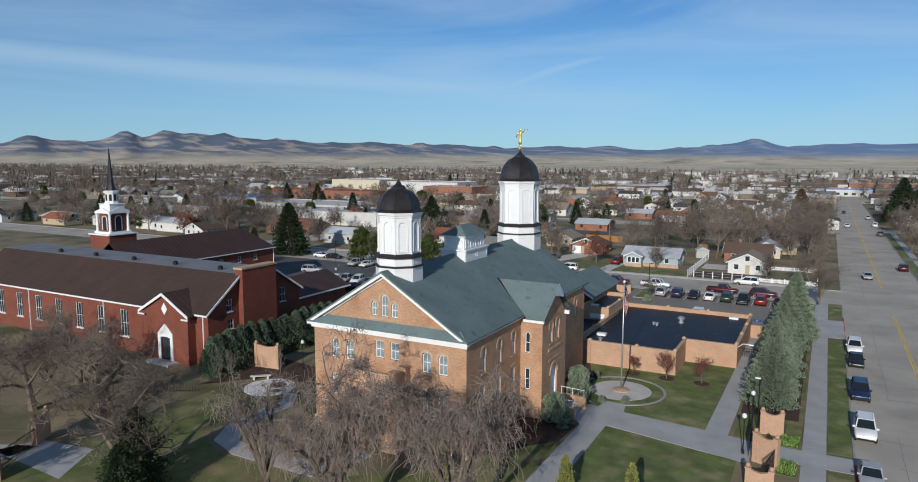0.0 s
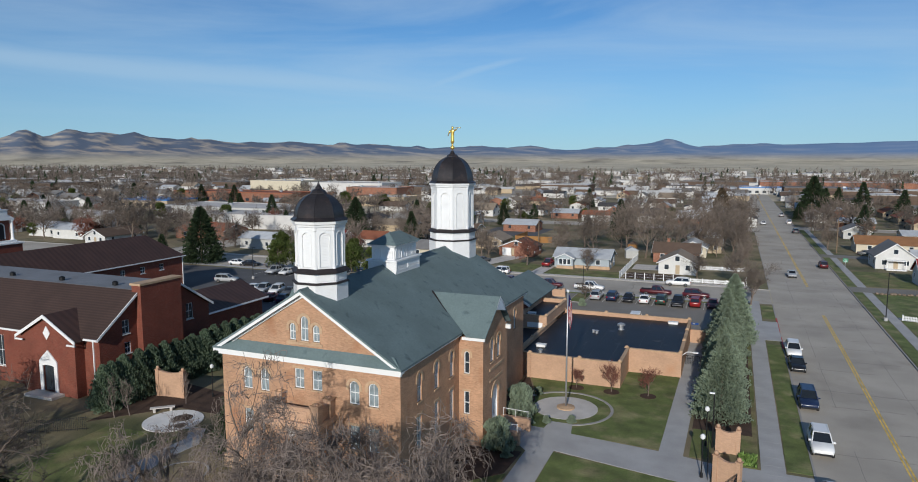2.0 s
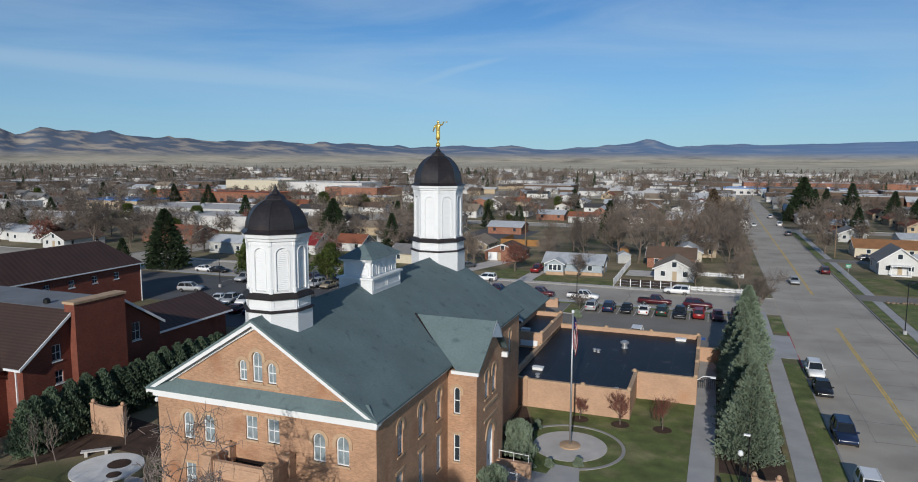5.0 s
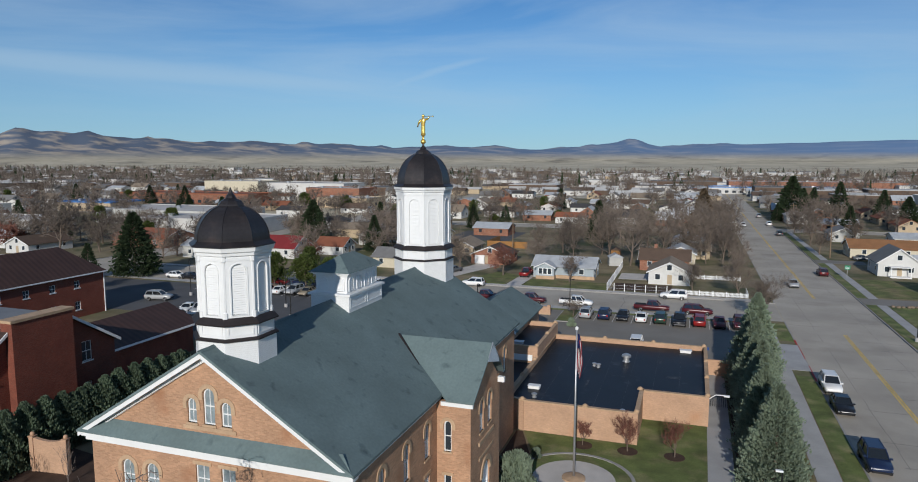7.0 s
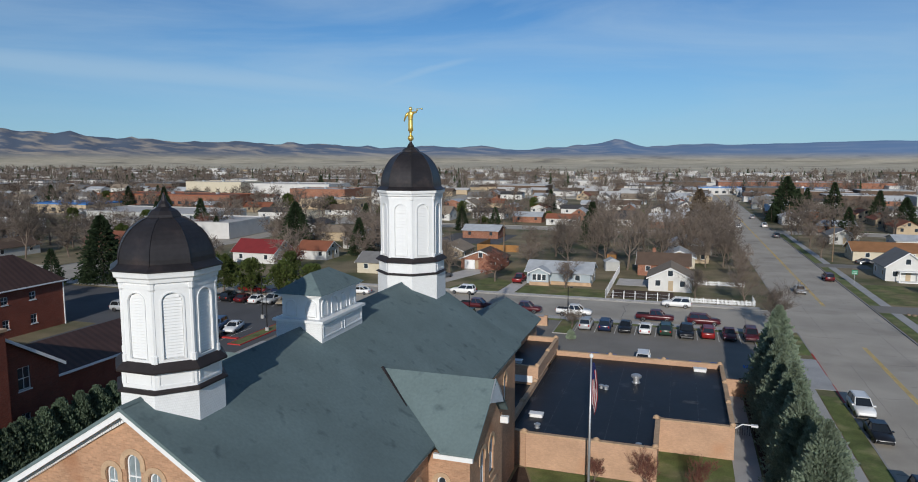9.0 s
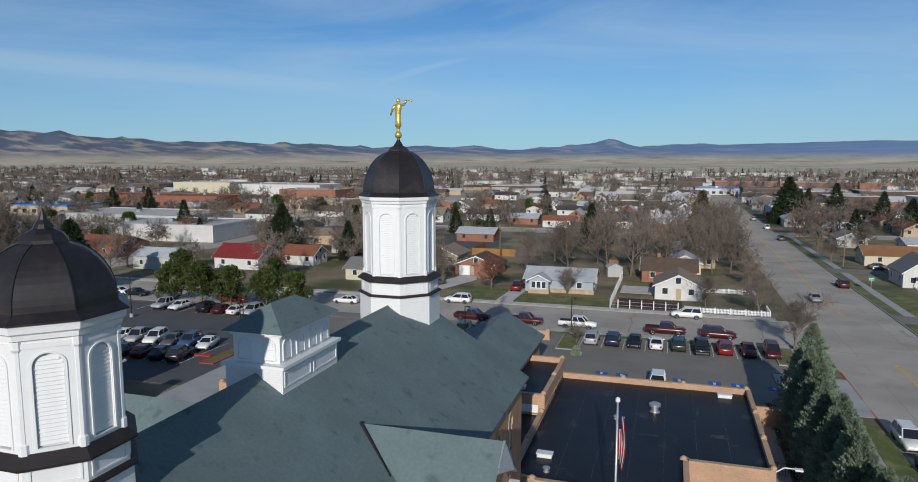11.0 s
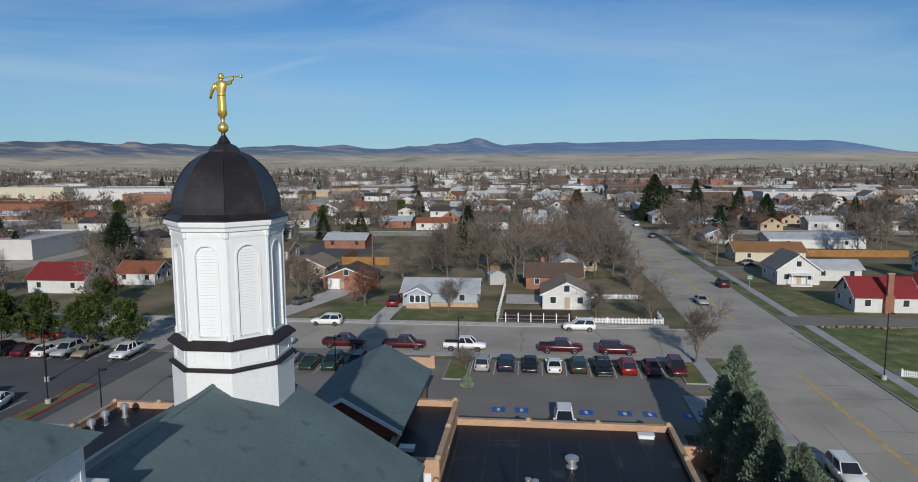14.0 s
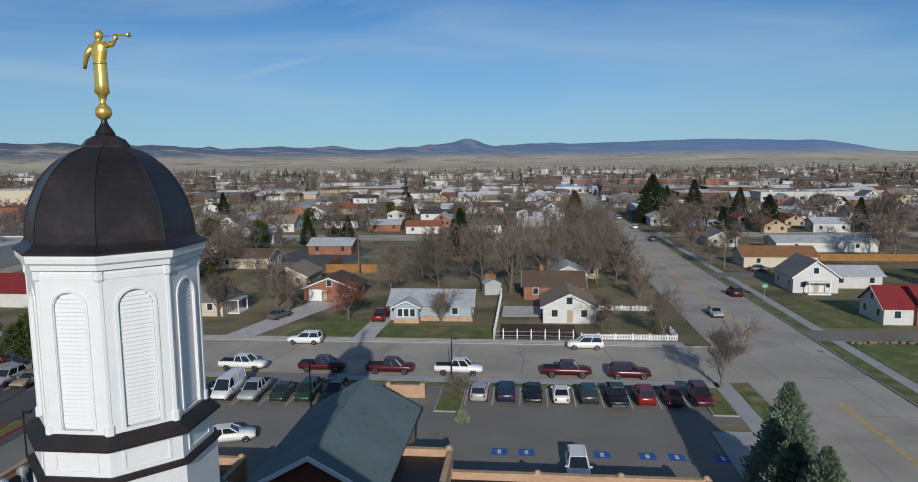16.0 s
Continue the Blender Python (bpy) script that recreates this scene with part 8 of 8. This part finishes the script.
picket_fence(12.0, 107.2, 25.4, 107.2)
picket_fence(25.4, 107.3, 25.4, 112.5)
picket_fence(15.5, 126, 25.2, 126)
wfence = thing("white_fence", "solid white board fence beside the yard", "fence")
part("board", B((-0.5, 106.9, 0.05, -0.42, 137, 1.5)), M["white"], wfence)
for k in range(13):
    part("post", B((-0.55, 106.9 + 2.5 * k, 0, -0.37, 107.08 + 2.5 * k, 1.65)), M["white"], wfence)
yposts = thing("yard_fence", "open white post fence round a bare garden plot", "fence")
for k in range(6):
    part("post", B((0.8 + 2.0 * k, 107.0, 0, 0.95 + 2.0 * k, 107.15, 1.5)), M["white"], yposts)
part("rail", B((-0.3, 107.05, 0.5, 11.0, 107.08, 0.54), (-0.3, 107.05, 1.1, 11.0, 107.08, 1.14)), M["steel"], yposts)
slab("garden_plot", rect(0.2, 108, 11.6, 116), LZ, 0.05, M["mulch"], "bare brown garden plot", "garden plot")
wf_ = thing("wood_fence", "orange cedar board fence round the dark yard", "fence")
part("board", B((-42, 163, 0, -30, 163.1, 1.9)), M["woodfence"], wf_)
part("board", B((-42.1, 163.1, 0, -42, 177, 1.9)), M["woodfence"], wf_)
wf2 = thing("wood_fence", "orange cedar board fence behind the long house", "fence")
part("board", B((73, 184, 0, 100, 184.1, 1.8)), M["woodfence"], wf2)
picket_fence(48.6, 83.9, 52, 82.6, 0.9, 0.22, "white picket fence by the park lawn")
shed = thing("shed", "leaning grey plank shed in a yard", "shed", -2.5, 140, 0, 15)
part("wall", B((-1.6, -1.4, 0, 1.6, 1.4, 2.1)), M["siding_grey"], shed)
part("roof", prism(bmesh.new(), [(-1.8, -1.6, 2.1), (1.8, -1.6, 2.1), (0, -1.6, 3.0)], (0, 3.2, 0)), M["roof_metal"], shed)
cub = thing("shed", "small wooden playhouse on posts", "shed", -3.0, 146, 0)
part("wall", B((-1.1, -1.1, 1.4, 1.1, 1.1, 3.0)), M["woodfence"], cub)
for sx in (-1, 1):
    for sy in (-1, 1):
        part("post", B((sx * 1.0 - 0.08, sy * 1.0 - 0.08, 0, sx * 1.0 + 0.08, sy * 1.0 + 0.08, 1.399)), M["pole"], cub)
part("roof", prism(bmesh.new(), [(-1.3, -1.2, 3.0), (1.3, -1.2, 3.0), (0, -1.2, 3.7)], (0, 2.4, 0)), M["roof_brown"], cub)
car("pickup", "car_red", -19.4, 117.8, 90, "on the driveway of the blue house", "cars in yards", 0.035)
car("sedan", "car_grey", -36.5, 118, 70, "on a driveway", "cars in yards", 0.035)
car("sedan", "car_grey", 56.5, 168, 0, "beside the long house", "cars in yards", 0.04)


# flat commercial buildings and the school
BLOCKS = []


def flat_building(x, y, w, d, h, wall, label, roofm="paleconcrete", rz=0, windows=True, band=None):
    BLOCKS.append((x, y, w, d))
    t = thing("commercial_building", label, "building", x, y, 0, rz)
    part("wall", B((-w / 2, -d / 2, 0, w / 2, d / 2, h)), M[wall], t)
    part("roof", B((-w / 2 + 0.3, -d / 2 + 0.3, h + 0.001, w / 2 - 0.3, d / 2 - 0.3, h + 0.05)), M[roofm], t)
    bm = B((-w / 2 - 0.05, -d / 2 - 0.05, h - 0.3, w / 2 + 0.05, -d / 2 + 0.25, h + 0.35), (-w / 2 - 0.05, d / 2 - 0.25, h - 0.3, w / 2 + 0.05, d / 2 + 0.05, h + 0.35),
           (-w / 2 - 0.05, -d / 2 + 0.251, h - 0.3, -w / 2 + 0.25, d / 2 - 0.251, h + 0.35), (w / 2 - 0.25, -d / 2 + 0.251, h - 0.3, w / 2 + 0.05, d / 2 - 0.251, h + 0.35))
    part("parapet", bm, M[band or wall], t)
    if windows:
        wm = mesh_of("window", B((-1.2, -0.06, 0, 1.2, 0.02, 1.7)), M["glass"])
        n = max(2, int(w / 5))
        for k in range(n):
            part("window", wm, None, t, m=pose(-w / 2 + w * (k + 0.5) / n, -d / 2, 1.0))
        n2 = max(1, int(d / 6))
        for k in range(n2):
            part("window", wm, None, t, m=side_m(w / 2, -d / 2 + d * (k + 0.5) / n2, 1.0, "+x"))
    for k in range(3):
        part("roof_unit", B((-0.8, -0.6, h + 0.051, 0.8, 0.6, h + 1.1)), M["steel"], t, "pale roof air unit", m=pose(-w / 3 + k * w / 3.2, d * 0.12 * (k - 1), 0))
    return t


flat_building(-150, 176, 46, 26, 5.0, "panelwhite", "long white flat-roofed shop building", rz=4, windows=False)
flat_building(-185, 200, 60, 30, 5.5, "siding_grey", "long pale grey flat-roofed store", rz=0)
flat_building(-215, 150, 36, 18, 5.0, "panelwhite", "white bank building with colonnade", rz=0)
flat_building(-262, 300, 90, 24, 6.0, "housebrick", "long red brick shopping building", "roof_rust", band="roof_rust")
flat_building(-235, 390, 60, 30, 9.0, "panelwhite", "tall white and brick civic building")
flat_building(-300, 395, 46, 26, 9.5, "siding_cream", "tall pale stucco civic building")
flat_building(-190, 345, 36, 24, 8.0, "housebrick", "red brick flat-roofed civic block")
flat_building(-160, 300, 30, 22, 5.0, "siding_tan", "low tan flat-roofed shop")
flat_building(-300, 190, 40, 18, 5.5, "panelwhite", "white barn-like shop building")
flat_building(-270, 240, 34, 22, 4.5, "siding_tan", "low tan shop building", "bluemetal", band="bluemetal")
flat_building(100, 560, 120, 40, 8.0, "housebrick", "long low orange brick school")
flat_building(70, 520, 90, 26, 5.0, "panelwhite", "low white school wing", band="bluemetal")
flat_building(160, 420, 50, 24, 5.0, "panelwhite", "low white flat-roofed building")
house(-140, 136, 90, (12, 20, 3.0, 2.0, "housebrick", "roof_rust", 31), ", broad and low")

# the rest of the near town, block by block
rt = random.Random(77)
taken = [(10.9, 121.6), (9.2, 138.6), (12.5, 152), (14, 178), (-11.2, 121.8), (-31.9, 135.6), (-52, 122.5), (-44, 148), (-88, 127), (-78, 136), (-69, 122), (-91, 176), (-64, 172), (58, 148), (68, 151), (63, 122), (76, 128), (63, 178), (84, 205), (60, 215), (96, 160), (110, 178)]
SPECS = []
for k in range(16):
    SPECS.append((rt.choice((7.5, 8.5, 9.5)), rt.choice((10, 12, 14)), rt.choice((2.6, 2.8, 3.2)), rt.choice((1.5, 2.0, 2.6)),
                  rt.choice(("siding_white", "siding_white", "siding_cream", "siding_tan", "housebrick", "siding_grey", "siding_white")), rt.choice(("roof_brown", "roof_grey", "roof_grey", "roof_dark", "roof_tan", "roof_metal", "roof_metal", "roof_metal", "roof_rust")), 100 + k))


def in_view(x, y):
    a = math.degrees(math.atan2(x - 10, y + 10))
    return -76 < a < 42


def free(x, y, d=13):
    return all((x - a) ** 2 + (y - b) ** 2 > d * d for a, b in taken)


ROWS = []
for base in (112, 246, 262, 300, 330, 384, 410):
    ROWS += [(x, base + rt.uniform(0, 10)) for x in np.arange(-410, 400, 19.0)]
count = 0
for x, y in ROWS:
    x += rt.uniform(-4, 4)
    if not in_view(x, y) or not free(x, y) or 26 < x < 50 or -134 < x < -114 or rt.random() < 0.14:
        continue
    if y < 230 and (x > -60 and x < 40):
        continue
    if -320 < x < -130 and 130 < y < 420:
        continue
    taken.append((x, y))
    house(x, y, rt.choice((0, 90)), SPECS[count % 16], group="town houses", simple=y > 230)
    count += 1
for k in range(14):       # houses along the main street beyond the crossing
    for s, xx in ((1, 56), (-1, 14)):
        y = 255 + 22 * k
        if free(xx, y, 11):
            taken.append((xx, y))
            house(xx + rt.uniform(-3, 3), y, rt.choice((0, 90)), SPECS[rt.randrange(16)], group="town houses", simple=True)

tt = random.Random(31)
FAR_TREES = []
n_t = 0
while n_t < 290:
    y = 108 + 220 * tt.random() ** 1.1
    x = tt.uniform(-1.6, 0.95) * (y + 60)
    if not in_view(x, y) or 27 < x < 48 or not free(x, y, 5.5) or 88 < y < 107 or 222 < y < 240 or -133 < x < -116 or (-62 < x < 27 and y < 140) or (-40 < x < 0 and y < 222 and tt.random() < 0.7) or (46 < x < 125 and y < 212):
        continue
    if (tt.random() < 0.17):
        plant(SPR[n_t % 2] if tt.random() < 0.6 else PIN[n_t % 2], x, y, "dark evergreen tree in the town", scale=tt.uniform(0.55, 1.15), rz=tt.uniform(0, 360), group="town evergreens")
    elif y > 205:
        FAR_TREES.append((x, y, tt.uniform(0.7, 1.2)))
    else:
        plant(MID[n_t % 3] if tt.random() < 0.93 else REDB, x, y, "leafless town tree with grey-brown twigs", scale=tt.uniform(0.7, 1.2), rz=tt.uniform(0, 360), group="bare town trees")
    n_t += 1


# yards between the near blocks
ty = random.Random(57)
for x0, x1, y0, y1, n_house, n_tree, n_ever in ((-114, -48, 152, 220, 9, 34, 6), (-230, -134, 110, 172, 4, 16, 4), (-330, -134, 205, 420, 22, 46, 12), (52, 190, 215, 330, 12, 30, 8)):
    k = 0
    while k < n_house:
        x, y = ty.uniform(x0, x1), ty.uniform(y0, y1)
        if free(x, y, 14) and not any(abs(x - bx) < bw / 2 + 9 and abs(y - by) < bd / 2 + 9 for bx, by, bw, bd in BLOCKS):
            taken.append((x, y))
            house(x, y, ty.choice((0, 90)), SPECS[ty.randrange(16)], group="town houses", simple=True)
        k += 1
    for k in range(n_tree + n_ever):
        x, y = ty.uniform(x0, x1), ty.uniform(y0, y1)
        if not free(x, y, 6.5) or any(abs(x - bx) < bw / 2 + 2 and abs(y - by) < bd / 2 + 2 for bx, by, bw, bd in BLOCKS) or (-66 < x < -38 and 175 < y < 208):
            continue
        if k < n_tree and y > 205:
            FAR_TREES.append((x, y, ty.uniform(0.7, 1.25)))
        elif k < n_tree:
            plant(MID[k % 3], x, y, "leafless town tree with grey-brown twigs", scale=ty.uniform(0.7, 1.25), rz=ty.uniform(0, 360), group="bare town trees")
        else:
            plant(SPR[k % 2] if k % 3 else PIN[k % 2], x, y, "dark evergreen tree in the town", scale=ty.uniform(0.5, 1.1), rz=ty.uniform(0, 360), group="town evergreens")


# the far town: houses, sheds and trees too small to tell apart
def far_town():
    r = random.Random(5)
    groups = {k: ([], []) for k in ("far_wall", "far_white", "far_roof", "far_dark", "far_bare", "far_green")}

    def quadbox(g, x, y, w, d, z0, z1):
        v, f = groups[g]
        b = len(v)
        v += [(x - w, y - d, z0), (x + w, y - d, z0), (x + w, y + d, z0), (x - w, y + d, z0), (x - w, y - d, z1), (x + w, y - d, z1), (x + w, y + d, z1), (x - w, y + d, z1)]
        f += [(b, b + 1, b + 5, b + 4), (b + 1, b + 2, b + 6, b + 5), (b + 3, b, b + 4, b + 7), (b + 2, b + 3, b + 7, b + 6), (b + 4, b + 5, b + 6, b + 7)]

    def gable(g, x, y, w, d, z0, z1):
        v, f = groups[g]
        b = len(v)
        v += [(x - w, y - d, z0), (x + w, y - d, z0), (x + w, y + d, z0), (x - w, y + d, z0), (x - w, y, z1), (x + w, y, z1)]
        f += [(b, b + 1, b + 5, b + 4), (b + 3, b + 4, b + 5, b + 2), (b, b + 4, b + 3), (b + 1, b + 2, b + 5)]

    def clump(g, x, y, h, rad, n, up):
        v, f = groups[g]
        for _ in range(n):
            a, q = r.uniform(0, 6.28), r.random() ** 0.5
            zz = h * r.uniform(0.15, 1.0)
            prof = (1.1 - zz / h) if up else math.sin(math.pi * min(1, zz / h * 0.85 + 0.1))
            px, py = x + math.cos(a) * rad * q * prof, y + math.sin(a) * rad * q * prof
            s = h * r.uniform(0.06, 0.15)
            t = r.uniform(0, 3.14)
            b = len(v)
            dx, dy = math.cos(t) * s * 0.5, math.sin(t) * s * 0.5
            if up:
                v += [(px - dx, py - dy, zz), (px + dx, py + dy, zz), (px, py, zz + s * 1.4)]
            else:
                lx, ly = r.uniform(-0.5, 0.5) * s, r.uniform(-0.5, 0.5) * s
                v += [(px - dx * 0.3, py - dy * 0.3, zz), (px + dx * 0.3, py + dy * 0.3, zz), (px + lx, py + ly, zz + s * 2.0)]
            f.append((b, b + 1, b + 2))

    n = 0
    while n < 2100:
        y = 420 + 800 * r.random() ** 1.3
        x = r.uniform(-2.3, 1.0) * (y + 40)
        if r.random() < 0.16:
            x, y = r.uniform(-1100, -425), r.uniform(120, 430)
        if not in_view(x, y) or 26 < x < 48:
            continue
        n += 1
        big = r.random() < 0.10
        w, d, h = (r.uniform(9, 28), r.uniform(7, 14), r.uniform(4, 7)) if big else (r.uniform(4, 8), r.uniform(3.5, 6), r.uniform(2.6, 3.6))
        quadbox(r.choice(("far_wall", "far_white", "far_white", "far_dark") if not big else ("far_white", "far_white", "far_dark")), x, y, w, d, 0, h)
        if big:
            quadbox("far_white" if r.random() < 0.6 else "far_roof", x, y, w * 0.98, d * 0.98, h, h + 0.3)
        else:
            gable(r.choice(("far_roof", "far_dark", "far_white", "far_white")), x, y, w * 1.08, d * 1.1, h, h + r.uniform(1.2, 2.4))
    # leafless trees of the middle distance, joined
    for m_i in range(3):
        src = bare_tree(200 + m_i, 9.5, 0.9, 0.03, (7, 5, 3), 0.095, 0.24, 0.22)
        mv = np.concatenate([np.array([v.co[:] for v in me.vertices]) for me in src])
        off = len(src[0].vertices)
        mf = [tuple(p.vertices) for p in src[0].polygons] + [tuple(i + off for i in p.vertices) for p in src[1].polygons]
        k = 0
        spots = FAR_TREES[m_i::3]
        while k < 210:
            y = 240 + 420 * r.random() ** 1.2
            x = r.uniform(-1.9, 0.95) * (y + 60)
            if not in_view(x, y) or 28 < x < 47 or not free(x, y, 5):
                continue
            k += 1
            spots.append((x, y, r.uniform(0.6, 1.15)))
        for x, y, s in spots:
            a = r.uniform(0, 6.28)
            c_, s_ = math.cos(a) * s, math.sin(a) * s
            q = mv @ np.array([[c_, s_, 0], [-s_, c_, 0], [0, 0, s]]) + np.array([x, y, 0])
            v, f = groups["far_bare"]
            b = len(v)
            v += [tuple(p) for p in q.tolist()]
            f += [tuple(i + b for i in p) for p in mf]
    n = 0
    while n < 6000:
        y = 500 + 850 * r.random() ** 1.3
        x = r.uniform(-2.3, 1.0) * (y + 40)
        if r.random() < 0.12:
            x, y = r.uniform(-1100, -425), r.uniform(110, 500)
        if not in_view(x, y) or 29 < x < 45:
            continue
        n += 1
        far = y > 1100
        if r.random() < 0.16:
            clump("far_green", x, y, r.uniform(5, 12), r.uniform(1.8, 3.2), 16 if far else 45, True)
        else:
            clump("far_bare", x, y, r.uniform(6, 12), r.uniform(3, 5.5), 24 if far else 90, False)
    spec = {"far_wall": ("siding_tan", "distant tan house walls of the town"), "far_white": ("panelwhite", "distant white buildings of the town"), "far_roof": ("roof_grey", "distant grey roofs of the town"),
            "far_dark": ("roof_brown", "distant brown walls and roofs of the town"), "far_bare": ("twig", "distant leafless trees of the town"), "far_green": ("needle", "distant dark evergreens of the town")}
    for g, (v, f) in groups.items():
        ob = new({"far_bare": "far_trees", "far_green": "far_evergreens"}.get(g, "far_houses"), raw_mesh(g, v, f, M[spec[g][0]]))
        tagged(ob, spec[g][1], "trees" if "trees" in spec[g][1] or "green" in g else "houses", kind="stuff")


far_town()


# ---- poles, lamps and signs ----
def power_pole(x, y, h, label="weathered wooden power pole with crossarm"):
    p = thing("power_pole", label, "pole", x, y, group="power poles")
    part("pole", lathe(bmesh.new(), [(0.16, 0), (0.10, h)], 8), M["pole"], p)
    part("crossarm", B((-1.2, -0.06, h - 0.9, 1.2, 0.06, h - 0.78)), M["pole"], p)
    for s in (-1.1, -0.5, 0.5, 1.1):
        part("insulator", lathe(bmesh.new(), [(0.05, h - 0.78), (0.06, h - 0.68), (0.03, h - 0.6)], 8, s, 0), M["iron"], p)
    return p


power_pole(49.4, 170.6, 9.5)
power_pole(-33.5, 160, 9.0)
power_pole(50, 250, 9.5)
power_pole(50, 330, 9.5)
power_pole(-62, 232, 9.0)


def lot_lamp(x, y, h, label="dark car park lamp on a slim post"):
    p = thing("street_lamp", label, "lamp", x, y, group="car park lamps")
    part("base", lathe(bmesh.new(), [(0.3, 0), (0.3, 0.6)], 12), M["concrete"], p)
    part("post", lathe(bmesh.new(), [(0.08, 0.6), (0.06, h)], 8), M["iron"], p)
    part("arm", B((0, -0.03, h - 0.09, 0.3, 0.03, h - 0.03)), M["iron"], p)
    part("lamp_head", B((0.301, -0.16, h - 0.15, 0.72, 0.16, h - 0.02)), M["iron"], p)
    return p


for x, y, h in ((-17.8, 76.5, 5.5), (-4.4, 86.9, 5.5), (-52, 73, 7.0), (-46.5, 66, 6.5), (-36.5, 60.5, 6.0), (-75, 76, 7), (46.0, 82.6, 8.0)):
    lot_lamp(x, y, h)
for x, y in ((20.9, 20.2), (20.8, 13.4), (-37.5, 14.0), (-30.2, 13.4)):
    p = thing("garden_lamp", "black garden lamp post with white globe", "lamp", x, y, group="garden lamps")
    part("post", lathe(bmesh.new(), [(0.14, 0), (0.12, 0.4), (0.05, 0.5), (0.045, 3.2), (0.12, 3.3)], 10), M["iron"], p)
    part("globe", lathe(bmesh.new(), [(0.08, 3.3), (0.2, 3.42), (0.2, 3.62), (0.1, 3.75)], 12), M["white"], p)
gl = thing("street_lamp", "slim black lamp post with a small white head", "lamp", 21.45, 19.9)
part("post", lathe(bmesh.new(), [(0.07, 0), (0.05, 5.2)], 8), M["iron"], gl)
part("lamp_head", B((-0.42, -0.1, 5.12, 0.05, 0.1, 5.24)), M["white"], gl)
sg = thing("street_sign", "small green street sign on a post", "sign", 47.2, 137.3)
part("post", lathe(bmesh.new(), [(0.04, 0), (0.04, 2.6)], 6), M["steel"], sg)
part("plate", B((-0.55, -0.02, 2.0, 0.55, 0.02, 2.9)), M["signgreen"], sg)
for k in range(2):
    part("lettering_bar", B((-0.4, -0.026, 2.2 + 0.3 * k, 0.4, -0.021, 2.3 + 0.3 * k)), M["white"], sg, "white bar of lettering")
rl = random.Random(12)
v, f = [], []
for y0, y1 in ((16.9, 19.2), (10.5, 13.1)):
    for k in range(420):
        p = Vector((rl.uniform(23.7, 25.1), rl.uniform(y0, y1), 0.055))
        needles(rl, p, Vector((rl.uniform(-0.5, 0.5), rl.uniform(-0.5, 0.5), 1)).normalized(), rl.uniform(0.2, 0.5), 0.05, v, f)
M["bulb"] = mat("fresh_green_leaves", (0.16, 0.26, 0.06), 0.7, 0.3, 1.5, 9, 0.0)
tagged(new("bulb_leaves", raw_mesh("bulb_leaves", v, f, M["bulb"])), "fresh green leaves of spring bulbs in beds", "plants", kind="stuff")
# rocks along the driveway across the street
rk = random.Random(3)
M["brownrock"] = mat("grey_brown_rock", (0.19, 0.145, 0.105), 0.9, 0.3, 1.5, 9, 0.5)
for k in range(16):
    bm = bmesh.new()
    bmesh.ops.create_icosphere(bm, subdivisions=2, radius=0.30 + 0.12 * rk.random())
    for v in bm.verts:
        v.co *= 1 + 0.35 * noise.noise(v.co * 2 + Vector((k * 3, 0, 0)))
        v.co.z *= 0.7
    single("rock", bm, M["brownrock"], "rough grey-brown boulder on the verge", "rock", group="boulders", m=pose(48.8 + k * 0.75 + rk.uniform(-0.2, 0.2), 107.4 + rk.uniform(-0.4, 0.4), 0.2, 0, 0, k * 40))
